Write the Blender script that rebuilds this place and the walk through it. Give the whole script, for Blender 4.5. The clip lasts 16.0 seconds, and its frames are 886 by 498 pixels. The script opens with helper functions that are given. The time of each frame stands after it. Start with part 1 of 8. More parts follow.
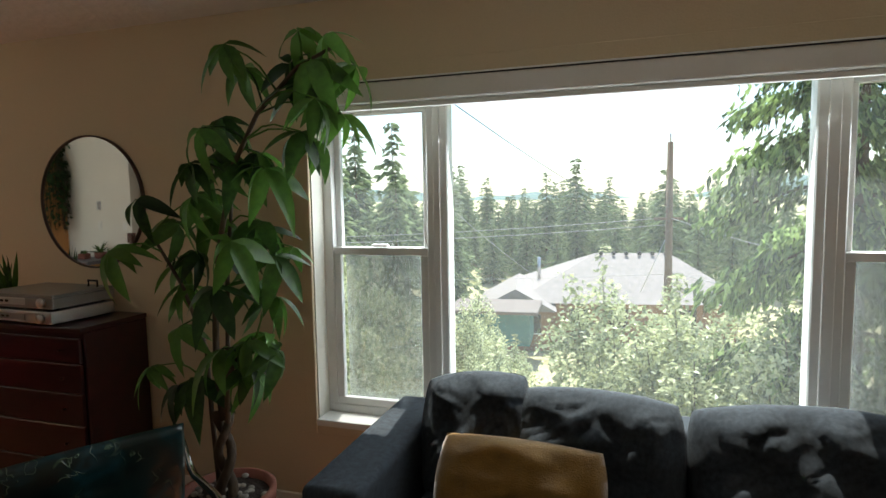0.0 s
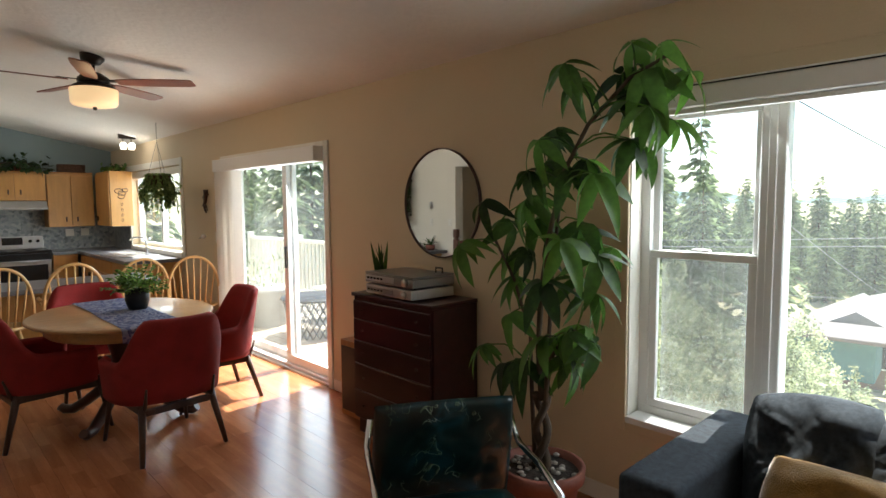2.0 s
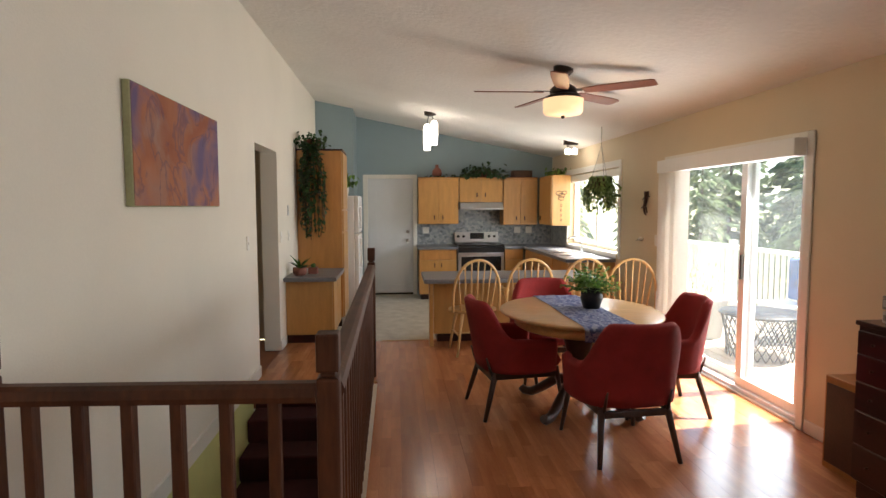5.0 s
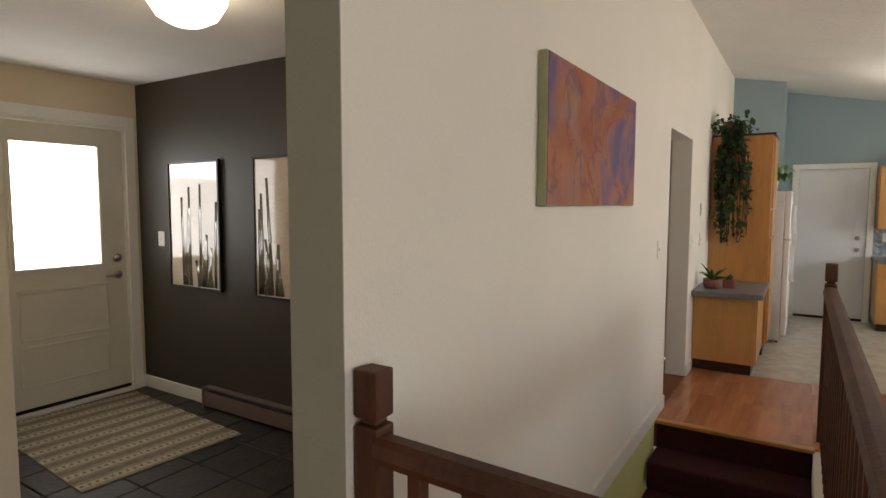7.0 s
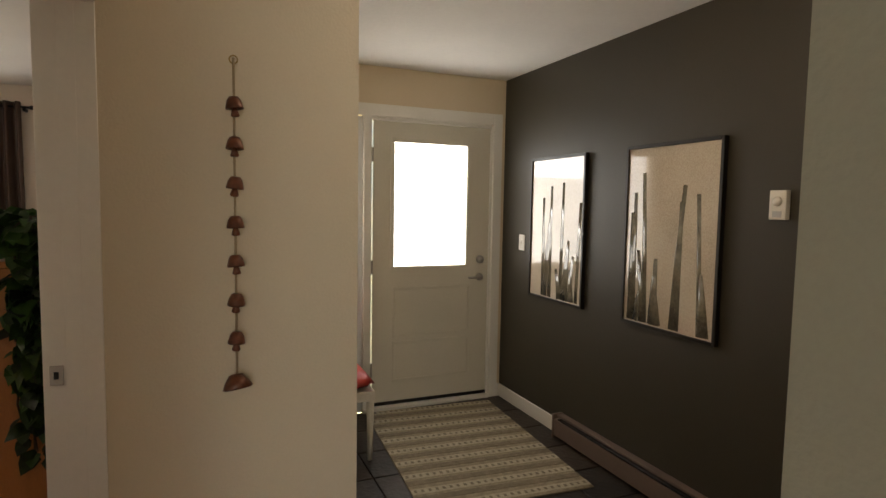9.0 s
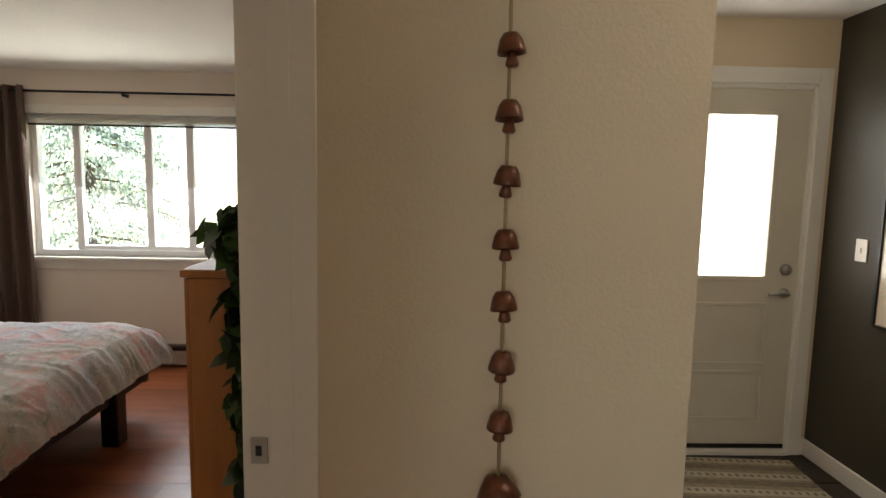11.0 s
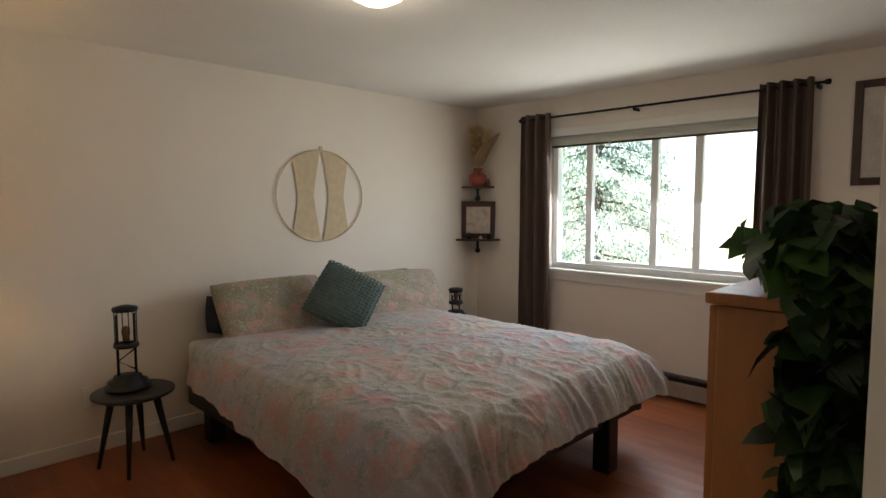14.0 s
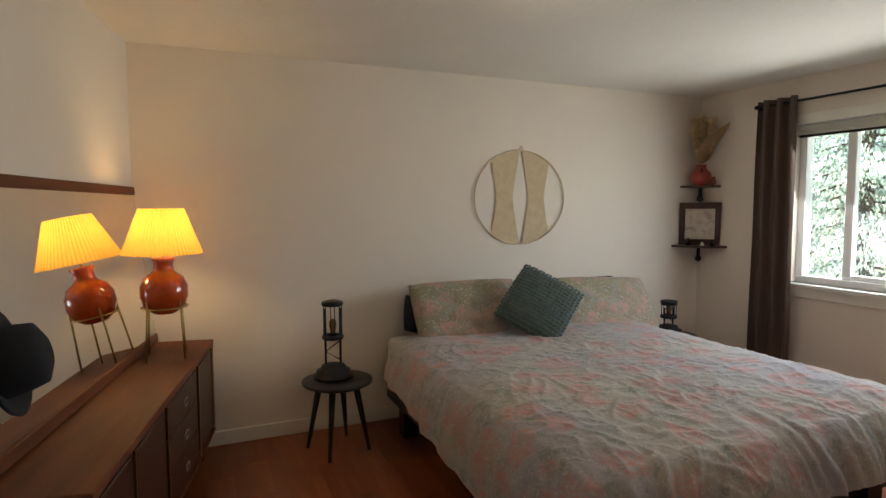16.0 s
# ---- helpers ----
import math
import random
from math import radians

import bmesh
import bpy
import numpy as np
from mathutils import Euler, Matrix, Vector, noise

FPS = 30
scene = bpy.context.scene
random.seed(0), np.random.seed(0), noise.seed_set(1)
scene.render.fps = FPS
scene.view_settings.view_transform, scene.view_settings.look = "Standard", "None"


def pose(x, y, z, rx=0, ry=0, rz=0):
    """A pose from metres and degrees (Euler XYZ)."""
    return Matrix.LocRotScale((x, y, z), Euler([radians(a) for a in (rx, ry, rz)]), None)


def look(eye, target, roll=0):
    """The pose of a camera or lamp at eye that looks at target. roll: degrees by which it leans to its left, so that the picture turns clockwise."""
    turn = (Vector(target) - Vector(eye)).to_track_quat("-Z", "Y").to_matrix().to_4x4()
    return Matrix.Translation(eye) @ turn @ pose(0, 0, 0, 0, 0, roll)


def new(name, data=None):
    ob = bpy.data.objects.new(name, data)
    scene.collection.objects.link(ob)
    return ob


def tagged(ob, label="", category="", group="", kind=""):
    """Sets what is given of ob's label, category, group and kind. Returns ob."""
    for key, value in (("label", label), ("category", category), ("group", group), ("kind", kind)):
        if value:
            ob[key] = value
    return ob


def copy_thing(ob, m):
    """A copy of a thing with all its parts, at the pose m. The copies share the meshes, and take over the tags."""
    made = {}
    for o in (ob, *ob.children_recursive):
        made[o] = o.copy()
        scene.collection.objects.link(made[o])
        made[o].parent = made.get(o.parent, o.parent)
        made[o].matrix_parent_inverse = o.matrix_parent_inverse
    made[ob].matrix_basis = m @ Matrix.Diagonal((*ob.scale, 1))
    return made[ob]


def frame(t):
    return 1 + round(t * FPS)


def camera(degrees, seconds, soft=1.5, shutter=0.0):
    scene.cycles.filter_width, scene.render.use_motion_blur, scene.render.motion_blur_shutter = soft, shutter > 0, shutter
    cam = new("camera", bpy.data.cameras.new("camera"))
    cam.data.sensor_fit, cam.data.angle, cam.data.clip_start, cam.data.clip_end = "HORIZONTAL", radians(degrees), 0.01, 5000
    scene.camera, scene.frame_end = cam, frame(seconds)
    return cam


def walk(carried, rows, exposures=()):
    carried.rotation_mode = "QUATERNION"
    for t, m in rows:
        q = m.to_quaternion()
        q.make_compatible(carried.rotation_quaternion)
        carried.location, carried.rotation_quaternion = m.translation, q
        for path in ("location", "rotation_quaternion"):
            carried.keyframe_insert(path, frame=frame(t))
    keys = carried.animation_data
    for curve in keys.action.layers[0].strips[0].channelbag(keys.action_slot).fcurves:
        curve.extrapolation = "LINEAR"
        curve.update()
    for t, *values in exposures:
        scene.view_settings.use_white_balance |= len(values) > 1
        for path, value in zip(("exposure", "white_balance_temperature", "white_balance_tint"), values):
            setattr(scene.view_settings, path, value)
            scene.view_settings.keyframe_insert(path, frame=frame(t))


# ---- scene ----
cam = camera(75.5, 16.0)
PATH = [
    (0, (0.404, 0.56, 1.483), (-0.199, 2.459, 1.308), -0.96),
    (0.5, (0.44, 0.534, 1.486), (-0.408, 2.338, 1.318), -0.53),
    (1, (0.442, 0.488, 1.49), (-0.63, 2.168, 1.324), -0.58),
    (1.5, (0.42, 0.433, 1.5), (-0.85, 1.969, 1.332), -0.58),
    (2, (0.389, 0.378, 1.493), (-1.056, 1.751, 1.335), -0.47),
    (2.5, (0.365, 0.337, 1.491), (-1.238, 1.524, 1.339), -0.61),
    (3, (0.345, 0.293, 1.487), (-1.392, 1.274, 1.343), -0.72),
    (3.5, (0.326, 0.256, 1.493), (-1.519, 1.016, 1.352), -0.68),
    (3.7, (0.312, 0.255, 1.497), (-1.57, 0.916, 1.357), -0.86),
    (5.8, (-0.302, 0.047, 1.513), (-2.283, -0.178, 1.358), -0.14),
    (6, (-0.384, 0.027, 1.516), (-2.345, -0.334, 1.362), -0.38),
    (6.5, (-0.522, -0.039, 1.525), (-2.367, -0.794, 1.368), -0.04),
    (7, (-0.702, -0.219, 1.52), (-2.386, -1.287, 1.362), 0.1),
    (7.5, (-0.846, -0.376, 1.525), (-2.357, -1.677, 1.365), 0.05),
    (8, (-1.008, -0.522, 1.514), (-2.283, -2.055, 1.362), 0.25),
    (8.5, (-1.106, -0.655, 1.502), (-2.08, -2.396, 1.353), 0.71),
    (9, (-1.149, -0.894, 1.501), (-1.932, -2.728, 1.349), 0.97),
    (9.2, (-1.163, -0.972, 1.5), (-1.882, -2.832, 1.348), 0.98),
    (11.3, (-1.07, -1.75, 1.543), (-1.002, -3.736, 1.313), 0.85),
    (11.5, (-1.044, -1.796, 1.532), (-0.89, -3.778, 1.31), 0.71),
    (12, (-1.005, -1.902, 1.525), (-0.565, -3.842, 1.318), 0.5),
    (12.5, (-0.974, -1.996, 1.492), (-0.176, -3.821, 1.304), 0.14),
    (13, (-0.95, -2.034, 1.474), (0.145, -3.7, 1.303), 0.01),
    (13.5, (-0.901, -2.078, 1.465), (0.372, -3.612, 1.303), -0.03),
    (14, (-0.832, -2.123, 1.46), (0.581, -3.529, 1.304), -0.09),
    (14.5, (-0.794, -2.15, 1.456), (0.745, -3.419, 1.307), 0.09),
    (15, (-0.762, -2.234, 1.461), (0.902, -3.334, 1.313), 0.14),
    (15.5, (-0.756, -2.304, 1.456), (1.013, -3.227, 1.31), -0.22),
    (16, (-0.741, -2.352, 1.466), (1.09, -3.141, 1.315), -0.13),
]
EXPOSURE = [(0.0, 1.06, 6380, 5), (1.0, 1.24, 6380, 6), (2.0, 1.52, 6400, 7), (3.5, 1.88, 6500, 11), (6.0, 1.95, 6650, 12), (7.0, 1.98, 6650, 12), (8.0, 1.74, 6650, 10), (9.0, 2.1, 7000, 12),
            (11.5, 2.15, 6800, 11), (12.5, 2.08, 6650, 10), (13.5, 1.93, 6500, 10), (16.0, 2.0, 6450, 10)]
walk(cam, [(t, look(eye, target, roll)) for t, eye, target, roll in PATH], exposures=EXPOSURE)

# ---- light ----
world = bpy.data.worlds.new("world")
scene.world = world
world.use_nodes = True
_wn = world.node_tree
_sky = _wn.nodes.new("ShaderNodeTexSky")
_sky.sky_type, _sky.sun_disc = "NISHITA", False
_sky.sun_elevation, _sky.sun_rotation = radians(62.5), radians(-6)
_sky.air_density, _sky.dust_density = 1.0, 1.0
_wn.links.new(_sky.outputs[0], _wn.nodes["Background"].inputs[0])
_wn.nodes["Background"].inputs[1].default_value = 0.15

sun = new("sun", bpy.data.lights.new("sun", "SUN"))
sun.data.energy, sun.data.angle, sun.data.color = 5.0, radians(0.6), (1.0, 0.95, 0.86)
sun.matrix_world = look((-0.9, 9.3, 18.0), (0, 0, 0))


def area_lamp(name, x, y, z, target, w, h, power, color=(1, 1, 1)):
    ob = new(name, bpy.data.lights.new(name, "AREA"))
    ob.data.shape, ob.data.size, ob.data.size_y, ob.data.energy, ob.data.color = "RECTANGLE", w, h, power, color
    ob.matrix_world = look((x, y, z), target)
    return ob


def bulb(name, x, y, z, power, radius=0.05, color=(1.0, 0.72, 0.42)):
    ob = new(name, bpy.data.lights.new(name, "POINT"))
    ob.data.energy, ob.data.shadow_soft_size, ob.data.color = power, radius, color
    ob.location = (x, y, z)
    return ob


# daylight that enters by the openings
DAY = (0.93, 0.97, 1.0)
area_lamp("window_light", 0.4, 3.10, 1.2, (0.4, 0, 0.35), 2.5, 1.3, 19, DAY)
area_lamp("door_light", -4.4, 3.12, 0.95, (-4.4, 0, 0.1), 1.5, 1.75, 16, DAY)
area_lamp("kitchen_light", -7.8, 3.10, 1.45, (-7.8, 0, 0.5), 1.9, 0.9, 9, DAY)
area_lamp("bedroom_light", 1.25, -6.44, 1.45, (1.25, -2.0, -0.4), 1.6, 0.95, 8.5, DAY)
area_lamp("entry_light", -2.73, -4.87, 1.5, (-2.73, 0, 1.2), 0.55, 0.85, 1.6, DAY)

# lamps of the place
bulb("fan_bulb", -4.60, 1.505, 2.305, 1.8)
bulb("pendant_bulb", -7.95, 0.63, 2.42, 1.2, 0.06, (1, 0.93, 0.82))
bulb("spot_bulb", -7.86, 2.59, 2.24, 0.8, 0.04, (1, 0.93, 0.82))
bulb("entry_bulb", -2.3, -2.55, 2.3, 0.8, 0.12, (1, 0.85, 0.66))
bulb("table_lamp_bulb", 2.50, -2.19, 1.34, 1.5, 0.05, (1.0, 0.66, 0.28))
bulb("bedroom_bulb", 1.15, -3.68, 2.25, 0.75, 0.1, (1, 0.86, 0.68))

# ---- materials ----
def nodes_of(name):
    m = bpy.data.materials.new(name)
    m.use_nodes = True
    return m, m.node_tree, m.node_tree.nodes["Principled BSDF"]


def mat(name, color, rough=0.6, metal=0.0, vary=0.12, scale=6.0, bump=0.15, fine=60.0, stretch=(1, 1, 1), rand=0.0,
        island=0.0, color2=None, spec=0.5, coat=0.0, through_light=0.0, depth=0.01, sheen=0.0):
    """A paint, cloth, wood or stone: two scales of colour change, fine relief, and a shade of its own for each piece."""
    m, tree, bsdf = nodes_of(name)
    n, l = tree.nodes, tree.links
    co, mp = n.new("ShaderNodeTexCoord"), n.new("ShaderNodeMapping")
    mp.inputs["Scale"].default_value = stretch
    l.new(co.outputs["Object"], mp.inputs[0])
    big, small = n.new("ShaderNodeTexNoise"), n.new("ShaderNodeTexNoise")
    big.inputs["Scale"].default_value, small.inputs["Scale"].default_value = scale, fine
    big.inputs["Detail"].default_value, small.inputs["Detail"].default_value = 4, 3
    l.new(mp.outputs[0], big.inputs["Vector"])
    l.new(mp.outputs[0], small.inputs["Vector"])
    add = n.new("ShaderNodeMix")
    add.data_type, add.inputs[0].default_value = "FLOAT", 0.35
    l.new(big.outputs[0], add.inputs[2])
    l.new(small.outputs[0], add.inputs[3])
    value = add.outputs[0]
    if rand or island:
        src = n.new("ShaderNodeObjectInfo").outputs["Random"] if rand else n.new("ShaderNodeNewGeometry").outputs["Random Per Island"]
        mad = n.new("ShaderNodeMath")
        mad.operation = "MULTIPLY_ADD"
        sub = n.new("ShaderNodeMath")
        sub.operation = "SUBTRACT"
        sub.inputs[1].default_value = 0.5
        l.new(src, sub.inputs[0])
        l.new(sub.outputs[0], mad.inputs[0])
        mad.inputs[1].default_value = rand or island
        l.new(value, mad.inputs[2])
        value = mad.outputs[0]
    ramp = n.new("ShaderNodeValToRGB")
    lo = [c * (1 - vary * 2) for c in color]
    hi = list(color2) if color2 else [min(1, c * (1 + vary * 1.6)) for c in color]
    ramp.color_ramp.elements[0].position, ramp.color_ramp.elements[1].position = 0.25, 0.75
    ramp.color_ramp.elements[0].color, ramp.color_ramp.elements[1].color = (*lo, 1), (*hi, 1)
    l.new(value, ramp.inputs[0])
    l.new(ramp.outputs[0], bsdf.inputs["Base Color"])
    bsdf.inputs["Roughness"].default_value, bsdf.inputs["Metallic"].default_value = rough, metal
    bsdf.inputs["Specular IOR Level"].default_value = spec
    bsdf.inputs["Coat Weight"].default_value = coat
    bsdf.inputs["Sheen Weight"].default_value = sheen
    if bump:
        b = n.new("ShaderNodeBump")
        b.inputs["Strength"].default_value, b.inputs["Distance"].default_value = bump, depth
        l.new(small.outputs[0], b.inputs["Height"])
        l.new(b.outputs[0], bsdf.inputs["Normal"])
    if through_light:
        t, mix = n.new("ShaderNodeBsdfTranslucent"), n.new("ShaderNodeMixShader")
        mix.inputs[0].default_value = through_light
        l.new(ramp.outputs[0], t.inputs[0])
        l.new(bsdf.outputs[0], mix.inputs[1])
        l.new(t.outputs[0], mix.inputs[2])
        l.new(mix.outputs[0], n["Material Output"].inputs[0])
    return m


def glowing(name, color, strength, rough=0.3):
    m, tree, bsdf = nodes_of(name)
    bsdf.inputs["Base Color"].default_value = (*color, 1)
    bsdf.inputs["Roughness"].default_value = rough
    bsdf.inputs["Emission Color"].default_value = (*color, 1)
    bsdf.inputs["Emission Strength"].default_value = strength
    return m


def pattern(name, kind, colors, scale, rough=0.7, bump=0.2, stretch=(1, 1, 1), detail=2.0, distortion=0.0, metal=0.0, coat=0.0, sheen=0.0):
    """Several colours spread by a noise, voronoi or wave pattern."""
    m, tree, bsdf = nodes_of(name)
    n, l = tree.nodes, tree.links
    co, mp = n.new("ShaderNodeTexCoord"), n.new("ShaderNodeMapping")
    mp.inputs["Scale"].default_value = stretch
    l.new(co.outputs["Object"], mp.inputs[0])
    if kind == "voronoi":
        t = n.new("ShaderNodeTexVoronoi")
        out = t.outputs["Color"]
    elif kind == "wave":
        t = n.new("ShaderNodeTexWave")
        t.inputs["Distortion"].default_value, t.inputs["Detail"].default_value = distortion, detail
        out = t.outputs[0]
    else:
        t = n.new("ShaderNodeTexNoise")
        t.inputs["Detail"].default_value, t.inputs["Distortion"].default_value = detail, distortion
        out = t.outputs[0]
    t.inputs["Scale"].default_value = scale
    l.new(mp.outputs[0], t.inputs["Vector"])
    ramp = n.new("ShaderNodeValToRGB")
    el = ramp.color_ramp.elements
    lo, hi = (0.0, 1.0) if kind != "noise" else (0.3, 0.7)
    for i, c in enumerate(colors):
        p = lo + (hi - lo) * i / (len(colors) - 1)
        e = el[i] if i < 1 else (el[1] if i == len(colors) - 1 and len(el) == len(colors) else el.new(p))
        if i == len(colors) - 1:
            e = el[len(el) - 1]
        e.position, e.color = p, (*c, 1)
    l.new(out, ramp.inputs[0])
    fine = n.new("ShaderNodeTexNoise")
    fine.inputs["Scale"].default_value = 150
    l.new(co.outputs["Object"], fine.inputs["Vector"])
    mul = n.new("ShaderNodeMix")
    mul.data_type, mul.blend_type, mul.inputs[0].default_value = "RGBA", "OVERLAY", 0.35
    l.new(ramp.outputs[0], mul.inputs[6])
    l.new(fine.outputs[0], mul.inputs[7])
    l.new(mul.outputs[2], bsdf.inputs["Base Color"])
    bsdf.inputs["Roughness"].default_value, bsdf.inputs["Metallic"].default_value = rough, metal
    bsdf.inputs["Coat Weight"].default_value = coat
    bsdf.inputs["Sheen Weight"].default_value = sheen
    if bump:
        b = n.new("ShaderNodeBump")
        b.inputs["Strength"].default_value, b.inputs["Distance"].default_value = bump, 0.01
        l.new(fine.outputs[0], b.inputs["Height"])
        l.new(b.outputs[0], bsdf.inputs["Normal"])
    return m


def glass_mat(name, tint=(1, 1, 1), rough=0.0, veil=0.0):
    m, tree, bsdf = nodes_of(name)
    n, l = tree.nodes, tree.links
    clear, gloss, mix, fr = n.new("ShaderNodeBsdfTransparent"), n.new("ShaderNodeBsdfGlossy"), n.new("ShaderNodeMixShader"), n.new("ShaderNodeMapRange")
    facing = n.new("ShaderNodeLayerWeight")
    facing.inputs[0].default_value = 0.18
    fr.inputs["To Min"].default_value, fr.inputs["To Max"].default_value = 0.02, 0.25
    l.new(facing.outputs["Facing"], fr.inputs[0])
    clear.inputs[0].default_value = (*tint, 1)
    gloss.inputs["Roughness"].default_value = rough
    l.new(fr.outputs[0], mix.inputs[0])
    l.new(clear.outputs[0], mix.inputs[1])
    l.new(gloss.outputs[0], mix.inputs[2])
    # translucent layer added to imitate hazy glare through the panes
    if veil:
        film, both = n.new("ShaderNodeBsdfTranslucent"), n.new("ShaderNodeMixShader")
        film.inputs[0].default_value, both.inputs[0].default_value = (0.9, 0.92, 0.9, 1), veil
        l.new(mix.outputs[0], both.inputs[1])
        l.new(film.outputs[0], both.inputs[2])
        l.new(both.outputs[0], n["Material Output"].inputs[0])
    else:
        l.new(mix.outputs[0], n["Material Output"].inputs[0])
    return m


CREAM = mat("cream_wall_paint", (0.67, 0.55, 0.38), 0.75, vary=0.03, scale=1.5, bump=0.12, fine=120)
WHITE_WALL = mat("off_white_wall_paint", (0.78, 0.73, 0.63), 0.75, vary=0.03, scale=1.5, bump=0.12, fine=120)
GREY_GREEN = mat("grey_green_wall_tone", (0.33, 0.34, 0.265), 0.75, vary=0.04, scale=1.5, bump=0.12, fine=120)
BEIGE = mat("beige_wall_paint", (0.66, 0.57, 0.42), 0.75, vary=0.03, scale=1.5, bump=0.12, fine=120)
BED_WALL = mat("bedroom_wall_paint", (0.76, 0.685, 0.595), 0.75, vary=0.03, scale=1.5, bump=0.12, fine=120)
BLUE_WALL = mat("blue_grey_wall_paint", (0.27, 0.35, 0.37), 0.7, vary=0.04, scale=1.5, bump=0.12, fine=120)
DARK_WALL = mat("charcoal_wall_paint", (0.040, 0.033, 0.021), 0.5, vary=0.06, scale=1.5, bump=0.12, fine=120)
LIME = mat("lime_wall_paint", (0.62, 0.62, 0.25), 0.75, vary=0.03)
CEILING = mat("textured_ceiling_paint", (0.80, 0.77, 0.72), 0.9, vary=0.03, scale=2, bump=0.28, fine=26, depth=0.02)
CEILING_FLAT = mat("smooth_ceiling_paint", (0.80, 0.77, 0.72), 0.9, vary=0.03, scale=2, bump=0.15, fine=40)
TRIM = mat("white_trim_paint", (0.78, 0.75, 0.68), 0.4, vary=0.03, scale=3, bump=0.04)
VINYL = mat("white_vinyl_frame", (0.82, 0.82, 0.80), 0.35, vary=0.02, scale=3, bump=0.02)
DOOR_PAINT = mat("white_door_paint", (0.72, 0.72, 0.72), 0.4, vary=0.03, scale=2, bump=0.05)
FRONT_PAINT = mat("cream_front_door_paint", (0.64, 0.59, 0.48), 0.4, vary=0.04, scale=2, bump=0.05)
PLANK = mat("laminate_plank", (0.50, 0.185, 0.082), 0.18, vary=0.14, scale=2.2, bump=0.04, fine=26, stretch=(1, 9, 1), rand=0.22, color2=(0.63, 0.265, 0.12), spec=0.5)
# Same laminate as PLANK, darkened; the dim light by the bed is in it
PLANK_BED = mat("dimmed_laminate_plank", (0.22, 0.055, 0.017), 0.32, vary=0.15, scale=2.2, bump=0.04, fine=26, stretch=(1, 9, 1), rand=0.25, color2=(0.30, 0.085, 0.028))
SUBFLOOR = mat("dark_joint", (0.26, 0.095, 0.042), 0.8)
VINYL_FLOOR = pattern("beige_vinyl_floor", "noise", [(0.36, 0.32, 0.25), (0.46, 0.42, 0.34), (0.55, 0.51, 0.43)], 7, rough=0.35, bump=0.05, detail=6)
GROUT = mat("dark_grout", (0.012, 0.009, 0.007), 0.9, vary=0.2, scale=20)
SLATE = mat("dark_slate_tile", (0.020, 0.013, 0.008), 0.5, vary=0.35, scale=5, bump=0.4, fine=30, rand=0.3, color2=(0.045, 0.029, 0.018))
CARPET = mat("burgundy_carpet", (0.045, 0.004, 0.006), 0.95, vary=0.2, scale=20, bump=0.6, fine=250)
MAPLE = mat("maple_veneer", (0.53, 0.27, 0.08), 0.35, vary=0.10, scale=3, bump=0.04, fine=40, stretch=(6, 6, 1), rand=0.15, coat=0.2)
MAPLE_DARK = mat("deeper_maple_veneer", (0.50, 0.22, 0.06), 0.35, vary=0.12, scale=3, bump=0.04, fine=40, stretch=(6, 6, 1), coat=0.2)
OAK = mat("golden_oak", (0.55, 0.32, 0.13), 0.32, vary=0.14, scale=5, bump=0.08, fine=50, stretch=(8, 1, 8), coat=0.3)
WINDSOR = mat("honey_beech", (0.62, 0.38, 0.15), 0.35, vary=0.10, scale=6, bump=0.05, fine=60, coat=0.3)
RAIL_WOOD = mat("brown_stained_rail", (0.045, 0.012, 0.005), 0.5, vary=0.25, scale=6, bump=0.12, fine=60, stretch=(1, 1, 0.2), color2=(0.125, 0.042, 0.016), spec=0.35)
WALNUT = mat("dark_walnut", (0.055, 0.023, 0.013), 0.4, vary=0.2, scale=8, bump=0.08, fine=60)
MAHOGANY = mat("glossy_mahogany", (0.018, 0.002, 0.002), 0.28, vary=0.3, scale=3, bump=0.05, fine=50, stretch=(1, 6, 6), color2=(0.042, 0.005, 0.005), coat=0.25)
TEAK = mat("teak_veneer", (0.12, 0.034, 0.010), 0.55, vary=0.2, scale=3, bump=0.05, fine=50, stretch=(1, 8, 8), color2=(0.18, 0.054, 0.017), spec=0.3)
# Darker tone of TEAK for the dresser's body, fronts and legs
TEAK_DARK = mat("darker_teak", (0.05, 0.017, 0.008), 0.4, vary=0.2, scale=3, bump=0.05, fine=50, stretch=(8, 8, 1))
BLACK_WOOD = mat("black_stained_wood", (0.008, 0.006, 0.005), 0.4, vary=0.15, scale=8, bump=0.1)
PINE = mat("orange_pine", (0.42, 0.17, 0.045), 0.45, vary=0.12, scale=4, bump=0.06, fine=50, stretch=(6, 6, 1))
COUNTER = mat("grey_laminate_counter", (0.16, 0.16, 0.17), 0.35, vary=0.12, scale=40, bump=0.03, fine=200)
RED_CLOTH = mat("red_wool_upholstery", (0.26, 0.015, 0.014), 0.9, vary=0.16, scale=9, bump=0.45, fine=320, depth=0.004)
SOFA_CLOTH = mat("charcoal_blue_tweed", (0.011, 0.016, 0.023), 0.95, vary=0.3, scale=60, bump=0.6, fine=420, depth=0.004, color2=(0.032, 0.044, 0.058))
MUSTARD = mat("mustard_velvet", (0.22, 0.115, 0.014), 0.85, vary=0.2, scale=12, bump=0.3, fine=200, sheen=0.5)
CHROME = mat("chrome", (0.75, 0.75, 0.76), 0.12, 1.0, vary=0.02, bump=0)
STEEL = mat("brushed_steel", (0.55, 0.55, 0.55), 0.32, 1.0, vary=0.05, bump=0.04, fine=200)
NICKEL = mat("satin_nickel", (0.45, 0.42, 0.38), 0.3, 1.0, vary=0.05, bump=0)
